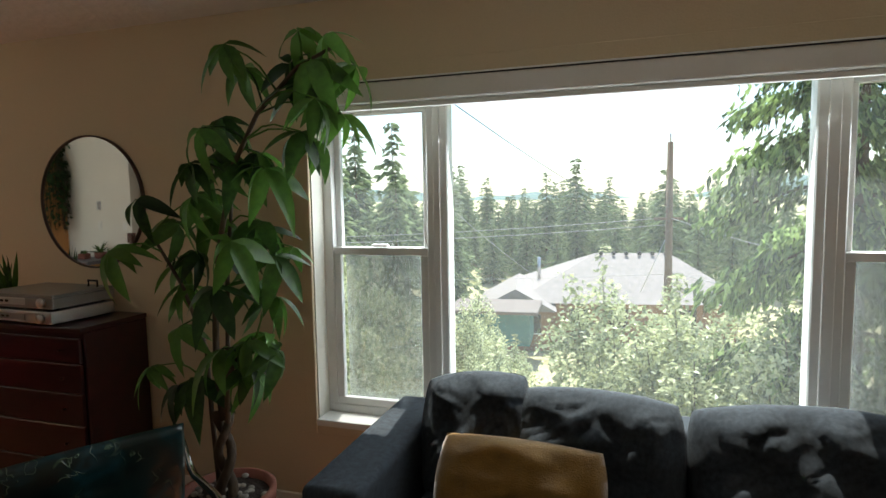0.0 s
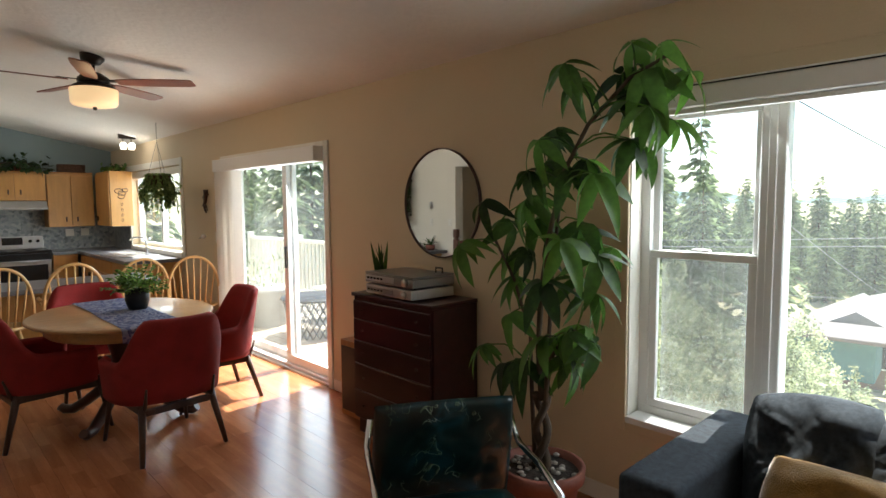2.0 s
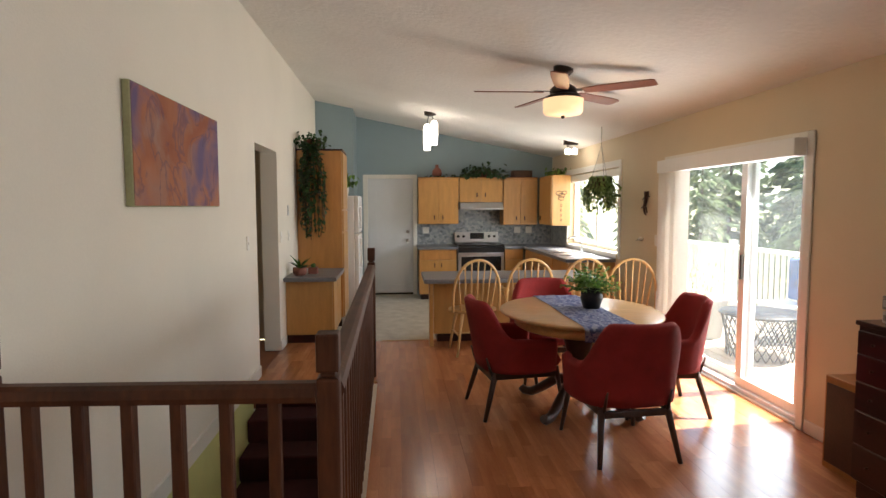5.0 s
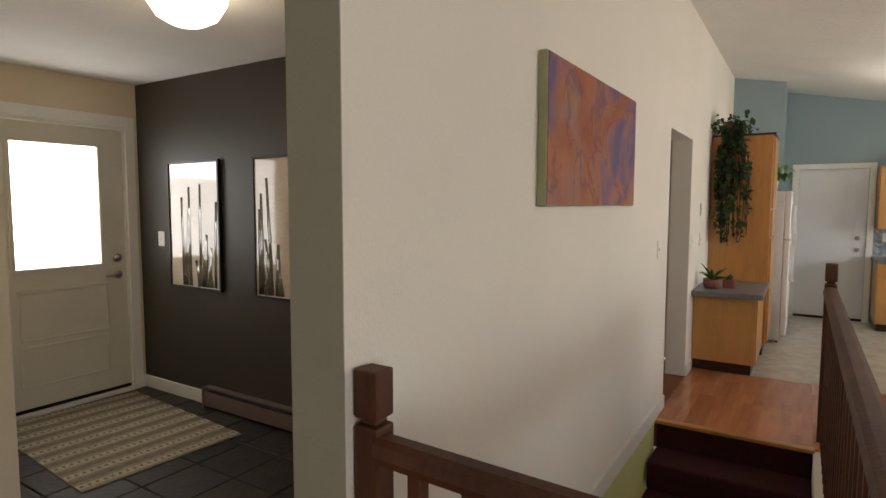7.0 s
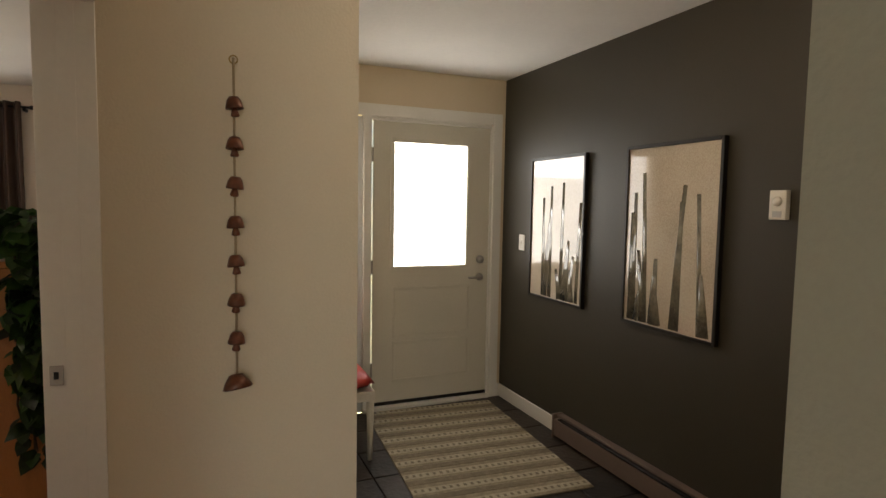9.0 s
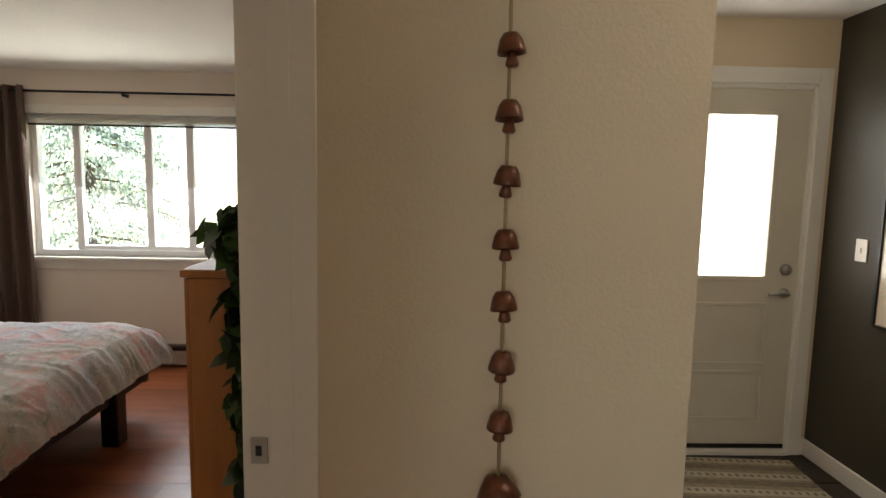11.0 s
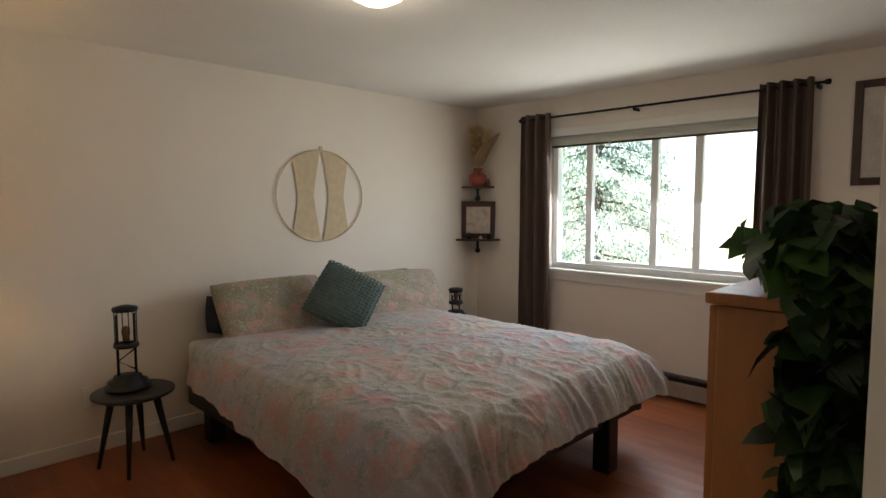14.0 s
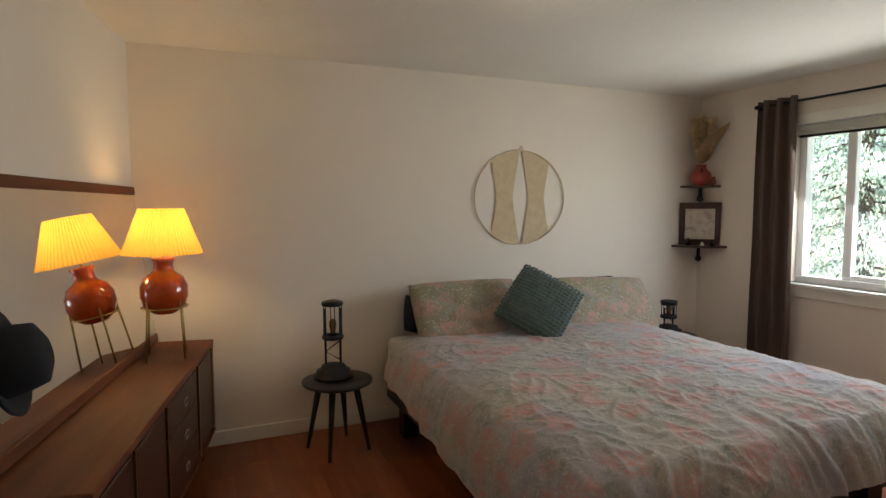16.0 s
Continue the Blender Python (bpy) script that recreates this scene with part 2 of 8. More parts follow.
BRONZE = mat("dark_bronze", (0.035, 0.025, 0.02), 0.35, 0.7, vary=0.1, bump=0.02)
BRASS = mat("aged_brass", (0.40, 0.28, 0.10), 0.35, 1.0, vary=0.1, bump=0.02)
BLACK = mat("black_enamel", (0.012, 0.012, 0.013), 0.25, vary=0.1, bump=0.02)
IRON = mat("black_iron", (0.02, 0.02, 0.022), 0.45, 0.6, vary=0.2, bump=0.1)
WHITE_ENAMEL = mat("white_enamel", (0.80, 0.80, 0.79), 0.25, vary=0.02, bump=0.02)
TERRACOTTA = mat("terracotta", (0.22, 0.075, 0.05), 0.75, vary=0.15, scale=8, bump=0.15)
SOIL = mat("potting_soil", (0.03, 0.02, 0.015), 0.95, vary=0.4, scale=25, bump=0.9, fine=70)
BARK = mat("brown_bark", (0.07, 0.045, 0.025), 0.85, vary=0.3, scale=12, bump=0.6, fine=50, stretch=(1, 1, 0.3))
LEAF = mat("green_leaf", (0.030, 0.082, 0.016), 0.42, vary=0.25, scale=5, bump=0.08, fine=40, rand=0.6, color2=(0.10, 0.22, 0.035), through_light=0.5)
LEAF_DARK = mat("dark_ivy_leaf", (0.018, 0.050, 0.014), 0.45, vary=0.25, scale=6, bump=0.05, island=0.5, color2=(0.05, 0.11, 0.025), through_light=0.3)
LEAF_FERN = mat("bright_fern_leaf", (0.085, 0.18, 0.035), 0.5, vary=0.25, scale=6, bump=0.05, island=0.5, color2=(0.19, 0.34, 0.07), through_light=0.5)
def screen_mat(name, color, cover):
    """Fine insect mesh: the part that its threads cover is grey, the rest is open."""
    m, tree, bsdf = nodes_of(name)
    n, l = tree.nodes, tree.links
    gap, mix = n.new("ShaderNodeBsdfTransparent"), n.new("ShaderNodeMixShader")
    mix.inputs[0].default_value = cover
    bsdf.inputs["Base Color"].default_value, bsdf.inputs["Roughness"].default_value = (*color, 1), 0.7
    l.new(gap.outputs[0], mix.inputs[1])
    l.new(bsdf.outputs[0], mix.inputs[2])
    l.new(mix.outputs[0], n["Material Output"].inputs[0])
    return m


SCREEN = screen_mat("grey_insect_mesh", (0.42, 0.43, 0.43), 0.42)
GLASS = glass_mat("veiled_window_glass", (0.96, 0.98, 0.97), veil=0.017)
MIRROR = mat("mirror_silver", (0.86, 0.86, 0.84), 0.02, 1.0, vary=0.0, bump=0)



def strip_print(m, width, rows, length):
    """Prints short staggered strips on a laminate plank, shifted from plank to plank."""
    n, l = m.node_tree.nodes, m.node_tree.links
    bsdf = n["Principled BSDF"]
    base = bsdf.inputs["Base Color"].links[0].from_socket
    co, info, mp, br, mul = n.new("ShaderNodeTexCoord"), n.new("ShaderNodeObjectInfo"), n.new("ShaderNodeVectorMath"), n.new("ShaderNodeTexBrick"), n.new("ShaderNodeMix")
    comb, up = n.new("ShaderNodeCombineXYZ"), n.new("ShaderNodeMath")
    up.operation, up.inputs[1].default_value = "MULTIPLY", 7.0
    l.new(info.outputs["Random"], up.inputs[0])
    l.new(up.outputs[0], comb.inputs[0])
    comb.inputs[1].default_value = width / 2
    mp.operation = "ADD"
    l.new(co.outputs["Object"], mp.inputs[0])
    l.new(comb.outputs[0], mp.inputs[1])
    l.new(mp.outputs[0], br.inputs["Vector"])
    br.offset, br.offset_frequency = 0.37, 2
    for k, v in (("Scale", 1.0), ("Mortar Size", 0.0006), ("Brick Width", length), ("Row Height", width / rows), ("Bias", 0.0)):
        br.inputs[k].default_value = v
    br.inputs["Color1"].default_value, br.inputs["Color2"].default_value, br.inputs["Mortar"].default_value = (0.78, 0.75, 0.72, 1), (1.10, 1.10, 1.10, 1), (0.66, 0.62, 0.60, 1)
    mul.data_type, mul.blend_type, mul.inputs[0].default_value = "RGBA", "MULTIPLY", 1.0
    l.new(base, mul.inputs[6])
    l.new(br.outputs["Color"], mul.inputs[7])
    l.new(mul.outputs[2], bsdf.inputs["Base Color"])


strip_print(PLANK, 0.19, 3, 0.42)
strip_print(PLANK_BED, 0.19, 3, 0.42)


def creased_vinyl(name):
    """Dark green vinyl with teal clouds; sparse broken pale crease lines are put into the colour."""
    m, tree, bsdf = nodes_of(name)
    n, l = tree.nodes, tree.links
    co = n.new("ShaderNodeTexCoord")

    def ramp_of(scale, detail, distortion, stops):
        t, r = n.new("ShaderNodeTexNoise"), n.new("ShaderNodeValToRGB")
        t.inputs["Scale"].default_value, t.inputs["Detail"].default_value, t.inputs["Distortion"].default_value = scale, detail, distortion
        l.new(co.outputs["Object"], t.inputs["Vector"])
        l.new(t.outputs[0], r.inputs[0])
        el = r.color_ramp.elements
        el[0].position, el[0].color = stops[0][0], (*stops[0][1], 1)
        el[1].position, el[1].color = stops[-1][0], (*stops[-1][1], 1)
        for p, c in stops[1:-1]:
            e = el.new(p)
            e.color = (*c, 1)
        return r.outputs[0]
    clouds = ramp_of(7, 3, 0.8, [(0.3, (0.001, 0.006, 0.006)), (0.5, (0.002, 0.014, 0.013)), (0.62, (0.003, 0.030, 0.040)), (0.72, (0.002, 0.012, 0.011))])
    line = ramp_of(9, 2, 1.6, [(0.465, (0, 0, 0)), (0.487, (1, 1, 1)), (0.509, (0, 0, 0))])
    gate = ramp_of(6, 2, 0, [(0.50, (0, 0, 0)), (0.62, (1, 1, 1))])
    both, mix = n.new("ShaderNodeMath"), n.new("ShaderNodeMix")
    both.operation = "MULTIPLY"
    l.new(line, both.inputs[0])
    l.new(gate, both.inputs[1])
    mix.data_type = "RGBA"
    l.new(both.outputs[0], mix.inputs[0])
    l.new(clouds, mix.inputs[6])
    mix.inputs[7].default_value = (0.09, 0.14, 0.08, 1)
    l.new(mix.outputs[2], bsdf.inputs["Base Color"])
    bsdf.inputs["Roughness"].default_value = 0.3
    b = n.new("ShaderNodeBump")
    b.inputs["Strength"].default_value, b.inputs["Distance"].default_value = 0.5, 0.006
    l.new(both.outputs[0], b.inputs["Height"])
    l.new(b.outputs[0], bsdf.inputs["Normal"])
    return m


GREEN_VINYL = creased_vinyl("creased_green_vinyl")

# ---- building helpers ----
def part(name, bm, material, parent=None, label="", smooth=False):
    me = bpy.data.meshes.new(name)
    bm.to_mesh(me)
    bm.free()
    if smooth:
        me.polygons.foreach_set("use_smooth", [True] * len(me.polygons))
    me.materials.append(material)
    ob = new(name, me)
    if parent is not None:
        ob.parent = parent
    if label:
        ob["label"] = label
    return ob


def thing(name, m, label, category, group="", kind=""):
    ob = new(name)
    ob.empty_display_size = 0.1
    ob.matrix_world = m
    return tagged(ob, label, category, group, kind)


def box_in(bm, x0, x1, y0, y1, z0, z1):
    v = [bm.verts.new(p) for p in ((x0, y0, z0), (x1, y0, z0), (x1, y1, z0), (x0, y1, z0), (x0, y0, z1), (x1, y0, z1), (x1, y1, z1), (x0, y1, z1))]
    for f in ((3, 2, 1, 0), (4, 5, 6, 7), (0, 1, 5, 4), (1, 2, 6, 5), (2, 3, 7, 6), (3, 0, 4, 7)):
        bm.faces.new([v[i] for i in f])
    return v


def boxes(*dims):
    bm = bmesh.new()
    for d in dims:
        box_in(bm, *d)
    return bm


def soft(bm, width=0.005, segments=2):
    bmesh.ops.bevel(bm, geom=bm.edges[:], offset=width, segments=segments, profile=0.6, affect="EDGES", clamp_overlap=True)
    return bm


def bx(name, material, parent, x0, x1, y0, y1, z0, z1, r=0.004, seg=1, label=""):
    bm = boxes((x0, x1, y0, y1, z0, z1))
    if r:
        soft(bm, r, seg)
    return part(name, bm, material, parent, label)


def rod_in(bm, a, b, r0, r1=None, seg=10):
    a, b = Vector(a), Vector(b)
    r1 = r0 if r1 is None else r1
    q = (b - a).to_track_quat("Z", "Y").to_matrix()
    rings = []
    for p, r in ((a, r0), (b, r1)):
        rings.append([bm.verts.new(p + q @ Vector((r * math.cos(t), r * math.sin(t), 0))) for t in [2 * math.pi * i / seg for i in range(seg)]])
    for i in range(seg):
        j = (i + 1) % seg
        f = bm.faces.new((rings[0][i], rings[0][j], rings[1][j], rings[1][i]))
        f.smooth = True
    bm.faces.new(rings[0][::-1])
    bm.faces.new(rings[1])
    return bm


def rod(a, b, r0, r1=None, seg=10):
    return rod_in(bmesh.new(), a, b, r0, r1, seg)


def tube(points, r, seg=8, bm=None, taper=None, closed=False):
    """A bent pipe along points."""
    bm = bm or bmesh.new()
    pts = [Vector(p) for p in points]
    rings, up = [], Vector((0.123, 0.2, 1)).normalized()
    for i, p in enumerate(pts):
        if closed:
            d = (pts[(i + 1) % len(pts)] - pts[i - 1]).normalized()
        else:
            d = (pts[min(i + 1, len(pts) - 1)] - pts[max(i - 1, 0)]).normalized()
        side = d.cross(up)
        side = side.normalized() if side.length > 1e-4 else Vector((1, 0, 0))
        other = side.cross(d)
        rr = r if taper is None else r + (taper - r) * i / max(1, len(pts) - 1)
        rings.append([bm.verts.new(p + rr * (math.cos(t) * side + math.sin(t) * other)) for t in [2 * math.pi * k / seg for k in range(seg)]])
    for i in range(len(rings) if closed else len(rings) - 1):
        a, b = rings[i], rings[(i + 1) % len(rings)]
        for k in range(seg):
            f = bm.faces.new((a[k], a[(k + 1) % seg], b[(k + 1) % seg], b[k]))
            f.smooth = True
    if not closed:
        bm.faces.new(rings[0][::-1])
        bm.faces.new(rings[-1])
    bmesh.ops.recalc_face_normals(bm, faces=bm.faces[:])
    return bm


def lathe(profile, seg=24, center=(0, 0, 0), sx=1.0, sy=1.0, bm=None):
    """Turns a profile of (radius, height) round the vertical."""
    bm = bm or bmesh.new()
    cx, cy, cz = center
    rings = []
    for r, z in profile:
        if r < 1e-5:
            rings.append([bm.verts.new((cx, cy, cz + z))])
        else:
            rings.append([bm.verts.new((cx + sx * r * math.cos(2 * math.pi * i / seg), cy + sy * r * math.sin(2 * math.pi * i / seg), cz + z)) for i in range(seg)])
    for a, b in zip(rings, rings[1:]):
        for i in range(seg):
            j = (i + 1) % seg
            if len(a) == 1 and len(b) == 1:
                continue
            if len(a) == 1:
                f = bm.faces.new((a[0], b[j], b[i]))
            elif len(b) == 1:
                f = bm.faces.new((a[i], a[j], b[0]))
            else:
                f = bm.faces.new((a[i], a[j], b[j], b[i]))
            f.smooth = True
    bmesh.ops.recalc_face_normals(bm, faces=bm.faces[:])
    return bm


def grid(nu, nv, at, bm=None, smooth=True):
    """A sheet of nu by nv cells through the points at(u, v)."""
    bm = bm or bmesh.new()
    v = [[bm.verts.new(at(i / nu, j / nv)) for j in range(nv + 1)] for i in range(nu + 1)]
    for i in range(nu):
        for j in range(nv):
            f = bm.faces.new((v[i][j], v[i + 1][j], v[i + 1][j + 1], v[i][j + 1]))
            f.smooth = smooth
    return bm


def cushion(w, d, h, puff=0.5, lump=0.01, n=14, seed=0, corner=0.15, crease=0.0):
    """A stuffed cushion, w by d, h thick in its middle, with pinched corners and uneven filling."""
    bm = bmesh.new()

    def side(sign):
        def at(u, v):
            x, y = 2 * u - 1, 2 * v - 1
            e = (1 - abs(x) ** 3.0) * (1 - abs(y) ** 3.0)
            z = sign * h / 2 * max(0.0, e) ** puff
            k = noise.noise(Vector((x * 2.3 + seed, y * 2.3, seed + sign)))
            z += lump * k * e
            if crease:
                q = noise.noise(Vector((x * 3.1 + 2.5 * k + seed, y * 1.9 + k, seed * 2 + sign)))
                z -= sign * crease * max(0.0, 1 - abs(q) * 5) * e * (0.6 + 0.4 * k)
            pinch = 1 - corner * (x * x) * (y * y) * 0.5 + 0.03 * corner * k
            return Vector((x * w / 2 * pinch, y * d / 2 * pinch, z))
        return at
    grid(n, n, side(1), bm)
    grid(n, n, side(-1), bm)
    bmesh.ops.remove_doubles(bm, verts=bm.verts[:], dist=0.0008)
    bmesh.ops.recalc_face_normals(bm, faces=bm.faces[:])
    return bm


def rounded(x0, x1, y0, y1, z0, z1, r=0.04, seg=4):
    bm = boxes((x0, x1, y0, y1, z0, z1))
    return soft(bm, r, seg)


def moved(bm, m):
    bmesh.ops.transform(bm, matrix=m, verts=bm.verts[:])
    return bm


def structure(name, bm, material, label=""):
    return tagged(part(name, bm, material), label or name.replace("_", " "), name.split("_")[0], kind="structure")

# ---- the house ----
NY, SY, WX, EX = 2.86, -1.07, -9.8, 3.1          # living room and kitchen, inner faces
ART_E, ART_S = -1.634, -1.235                    # east end and back of the stair wall
BELL_Y, BELL_W = -2.765, -1.637
JAMB_W, JAMB_E = -0.893, -0.755
BED_N, BED_S, BED_E = -2.02, -6.36, 2.95
ENT_W, ENT_S = -3.33, -4.82
FLAT, BED_H = 2.46, 2.38


def roof_z(y):
    return 2.35 + 0.198 * (NY - y)


def wall_north():
    w = boxes(
        (WX - 0.15, -8.83, NY, NY + 0.18, -0.3, 2.6), (-8.83, -6.78, NY, NY + 0.18, -0.3, 0.93), (-8.83, -6.78, NY, NY + 0.18, 1.99, 2.6),
        (-6.78, -5.52, NY, NY + 0.18, -0.3, 2.6), (-5.52, -3.58, NY, NY + 0.18, 1.99, 2.6), (-5.52, -3.58, NY, NY + 0.18, -0.3, 0.0),
        (-3.58, -0.95, NY, NY + 0.18, -0.3, 2.6), (-0.95, 1.76, NY, NY + 0.18, -0.3, 0.46), (-0.95, 1.76, NY, NY + 0.18, 1.95, 2.6),
        (1.76, EX + 0.15, NY, NY + 0.18, -0.3, 2.6))
    structure("wall_north", w, CREAM, "cream painted wall with windows and sliding door")


wall_north()
structure("wall_west", boxes((WX - 0.15, WX, -0.5, -0.32, 0, 3.3), (WX - 0.15, WX, 0.44, NY, 0, 2.98), (WX - 0.15, WX, -0.32, 0.44, 1.98, 3.3)), BLUE_WALL, "blue-grey kitchen end wall")
# Unseen box, added to block light that leaks round the back door
structure("wall_porch", boxes((WX - 0.4, WX - 0.2, -0.8, 0.9, -0.2, 2.4)), GREY_GREEN, "added box behind the back door that blocks light leaks")
structure("wall_nook", boxes((WX - 0.15, -9.0, SY, -0.5, 0, 3.3)), BLUE_WALL, "blue-grey boxed-out wall beside the refrigerator")
structure("wall_stair", boxes((-9.0, -6.04, ART_S, SY, 0, 3.4), (-6.04, -5.12, ART_S, SY, 2.07, 3.4), (-5.12, ART_E - 0.003, ART_S, SY, 0, 3.4)), WHITE_WALL, "off-white wall along the stairwell")
# End face has a darker, greener tone than the wall's long sides
structure("wall_end", boxes((ART_E - 0.003, ART_E, ART_S, SY, 0, 2.46)), GREY_GREEN, "grey-green end face of the stair wall")
structure("wall_below_stair", boxes((-4.9, ART_E, ART_S, SY, -2.6, 0)), WHITE_WALL, "off-white wall going down beside the steps")
# Unseen header, added to close the gap under the vault
structure("wall_header", boxes((ART_E - 0.003, EX, ART_S, SY, FLAT, 3.4)), WHITE_WALL, "added wall above the hall opening, out of view")
# Unseen wall, added to close the room at its east end
structure("wall_east", boxes((EX, EX + 0.15, -1.9, NY, 0, 3.4)), CREAM, "added end wall closing the living room, out of view")
structure("wall_passage", boxes((-6.75, -6.6, -2.6, ART_S, 0, 2.46), (-6.6, -4.5, -2.6, -2.45, 0, 2.46), (-4.5, ENT_W - 0.1, -2.6, ART_S - 0.004, 0, 2.46)), BEIGE, "dim painted wall of the back passage")
structure("wall_entry_west", boxes((ENT_W - 0.1, ENT_W, ENT_S, ART_S - 0.004, 0, FLAT)), DARK_WALL, "charcoal painted entry wall")
structure("wall_entry_south", boxes((ENT_W, -3.25, ENT_S - 0.16, ENT_S, 0, FLAT), (-3.25, -1.86, ENT_S - 0.16, ENT_S, 2.13, FLAT), (-1.86, BELL_W, ENT_S - 0.16, ENT_S, 0, FLAT)), CREAM, "cream painted wall round the front door")
structure("wall_closet", boxes((BELL_W, JAMB_W, ENT_S, BELL_Y, 0, FLAT)), BEIGE, "beige painted closet wall")
structure("wall_bedroom_west", boxes((JAMB_W, JAMB_E, BED_S, BELL_Y - 0.02, 0, 2.5), (JAMB_W, JAMB_E, -1.80, -1.58, 0, 2.5), (JAMB_W, JAMB_E, BELL_Y - 0.02, -1.80, 2.06, 2.5)), BED_WALL, "bedroom wall with the doorway")


def skew_wall():
    bm = bmesh.new()
    line = [(BED_E + 0.15, -2.05), (1.2, -1.71), (JAMB_E, -1.71)]
    ring = line + [(x, y + 0.13) for x, y in line[::-1]]
    a, b = [[bm.verts.new((x, y, z)) for x, y in ring] for z in (0, 2.6)]
    n = len(ring)
    for i in range(n):
        bm.faces.new((a[i], a[(i + 1) % n], b[(i + 1) % n], b[i]))
    for r in (a, b):
        bm.faces.new((r[0], r[1], r[4], r[5]))
        bm.faces.new((r[1], r[2], r[3], r[4]))
    bmesh.ops.recalc_face_normals(bm, faces=bm.faces[:])
    return bm


structure("wall_bedroom_north", skew_wall(), BED_WALL, "pale bedroom wall behind the dresser")
structure("wall_bedroom_east", boxes((BED_E, BED_E + 0.15, BED_S, -1.9, 0, 2.5)), BED_WALL, "pale bedroom wall behind the bed")
structure("wall_bedroom_south", boxes((JAMB_W, 0.37, BED_S - 0.16, BED_S, 0, 2.5), (0.37, 2.10, BED_S - 0.16, BED_S, 0, 0.90), (0.37, 2.10, BED_S - 0.16, BED_S, 2.04, 2.5), (2.10, BED_E + 0.15, BED_S - 0.16, BED_S, 0, 2.5)), BED_WALL, "pale bedroom wall with the window")


def vault():
    bm = bmesh.new()
    x0, x1 = WX - 0.15, EX + 0.15
    prof = [(NY + 0.18, roof_z(NY + 0.18)), (ART_S, roof_z(ART_S)), (ART_S, roof_z(ART_S) + 0.12), (NY + 0.18, roof_z(NY + 0.18) + 0.12)]
    a, b = [[bm.verts.new((x, y, z)) for y, z in prof] for x in (x0, x1)]
    for i in range(4):
        j = (i + 1) % 4
        bm.faces.new((a[i], a[j], b[j], b[i]))
    bm.faces.new(a[::-1])
    bm.faces.new(b)
    bmesh.ops.recalc_face_normals(bm, faces=bm.faces[:])
    return bm


structure("ceiling_vault", vault(), CEILING, "sloping white textured ceiling")
structure("ceiling_hall", boxes((-6.75, EX, ENT_S - 0.16, ART_S, FLAT, FLAT + 0.1)), CEILING_FLAT, "flat white hall ceiling")
structure("ceiling_bedroom", boxes((JAMB_E, BED_E, BED_S, -1.7, BED_H, BED_H + 0.06)), CEILING_FLAT, "flat white bedroom ceiling")

# floors
structure("floor_base", boxes((WX, EX, -0.02, NY, -0.2, -0.012), (WX, -4.85, SY, -0.02, -0.2, -0.012), (-1.7, EX, -1.7, -0.02, -0.2, -0.012), (-1.7, JAMB_W, -2.02, -1.7, -0.2, -0.012), (-6.6, -4.5, -2.45, SY, -0.2, -0.012)), SUBFLOOR, "dark bed under the floor planks")
structure("floor_kitchen", boxes((WX, -6.38, SY, NY, -0.012, -0.001)), VINYL_FLOOR, "beige mottled vinyl kitchen floor")
structure("floor_entry_base", boxes((ENT_W, -1.7, ENT_S, ART_S, -0.2, -0.012), (-1.7, BELL_W, ENT_S, -2.02, -0.2, -0.012)), GROUT, "dark bed under the slate tiles")
structure("floor_bedroom_base", boxes((JAMB_W, BED_E, BED_S, -1.7, -0.2, -0.012), (BELL_W, JAMB_W, BELL_Y, -2.02, -0.2, -0.012)), SUBFLOOR, "dark bed under the bedroom planks")
structure("threshold", soft(boxes((-6.40, -6.36, -0.02, NY, -0.01, 0.004)), 0.002, 1), MAPLE_DARK, "thin wooden strip between planks and vinyl")


def baseboard(name, *dims):
    structure(name, soft(boxes(*dims), 0.004, 1), TRIM, "white painted baseboard")


baseboard("baseboard_north", (-3.50, -0.9, NY - 0.014, NY, 0, 0.09), (-0.9, EX, NY - 0.014, NY, 0, 0.09), (-6.7, -5.56, NY - 0.014, NY, 0, 0.09))
baseboard("baseboard_stair", (-6.3, -6.04, SY, SY + 0.014, 0, 0.1), (-5.12, -4.85, SY, SY + 0.014, 0, 0.1), (-6.055, -6.041, ART_S, SY + 0.014, 0, 0.1))
baseboard("baseboard_entry", (ENT_W, ENT_W + 0.014, -4.82, -3.95, 0, 0.1), (ENT_W, -3.30, ENT_S, ENT_S + 0.014, 0, 0.1))
baseboard("baseboard_bedroom", (BED_E - 0.014, BED_E, -6.3, -2.06, 0, 0.09))


def sloped_trim():
    bm = bmesh.new()
    prof = [(-4.85, 0.1), (-4.85, 0.0), (ART_E - 0.02, 0.0), (ART_E - 0.02, 0.1)]
    a, b = [[bm.verts.new((x, y, z)) for x, z in prof] for y in (SY, SY + 0.016)]
    for i in range(4):
        j = (i + 1) % 4
        bm.faces.new((a[i], a[j], b[j], b[i]))
    bm.faces.new(a[::-1])
    bm.faces.new(b)
    bmesh.ops.recalc_face_normals(bm, faces=bm.faces[:])
    structure("trim_stair", bm, TRIM, "white baseboard along the wall above the steps")
    bm = bmesh.new()
    prof = [(-4.83, -0.002), (-4.83, -2.6), (ART_E, -2.6), (ART_E, -0.002)]
    a, b = [[bm.verts.new((x, y, z)) for x, z in prof] for y in (SY, SY + 0.006)]
    for i in range(4):
        j = (i + 1) % 4
        bm.faces.new((a[i], a[j], b[j], b[i]))
    bm.faces.new(a[::-1])
    bm.faces.new(b)
    bmesh.ops.recalc_face_normals(bm, faces=bm.faces[:])
    structure("wall_lower_stair", bm, LIME, "lime painted lower stair wall")


sloped_trim()


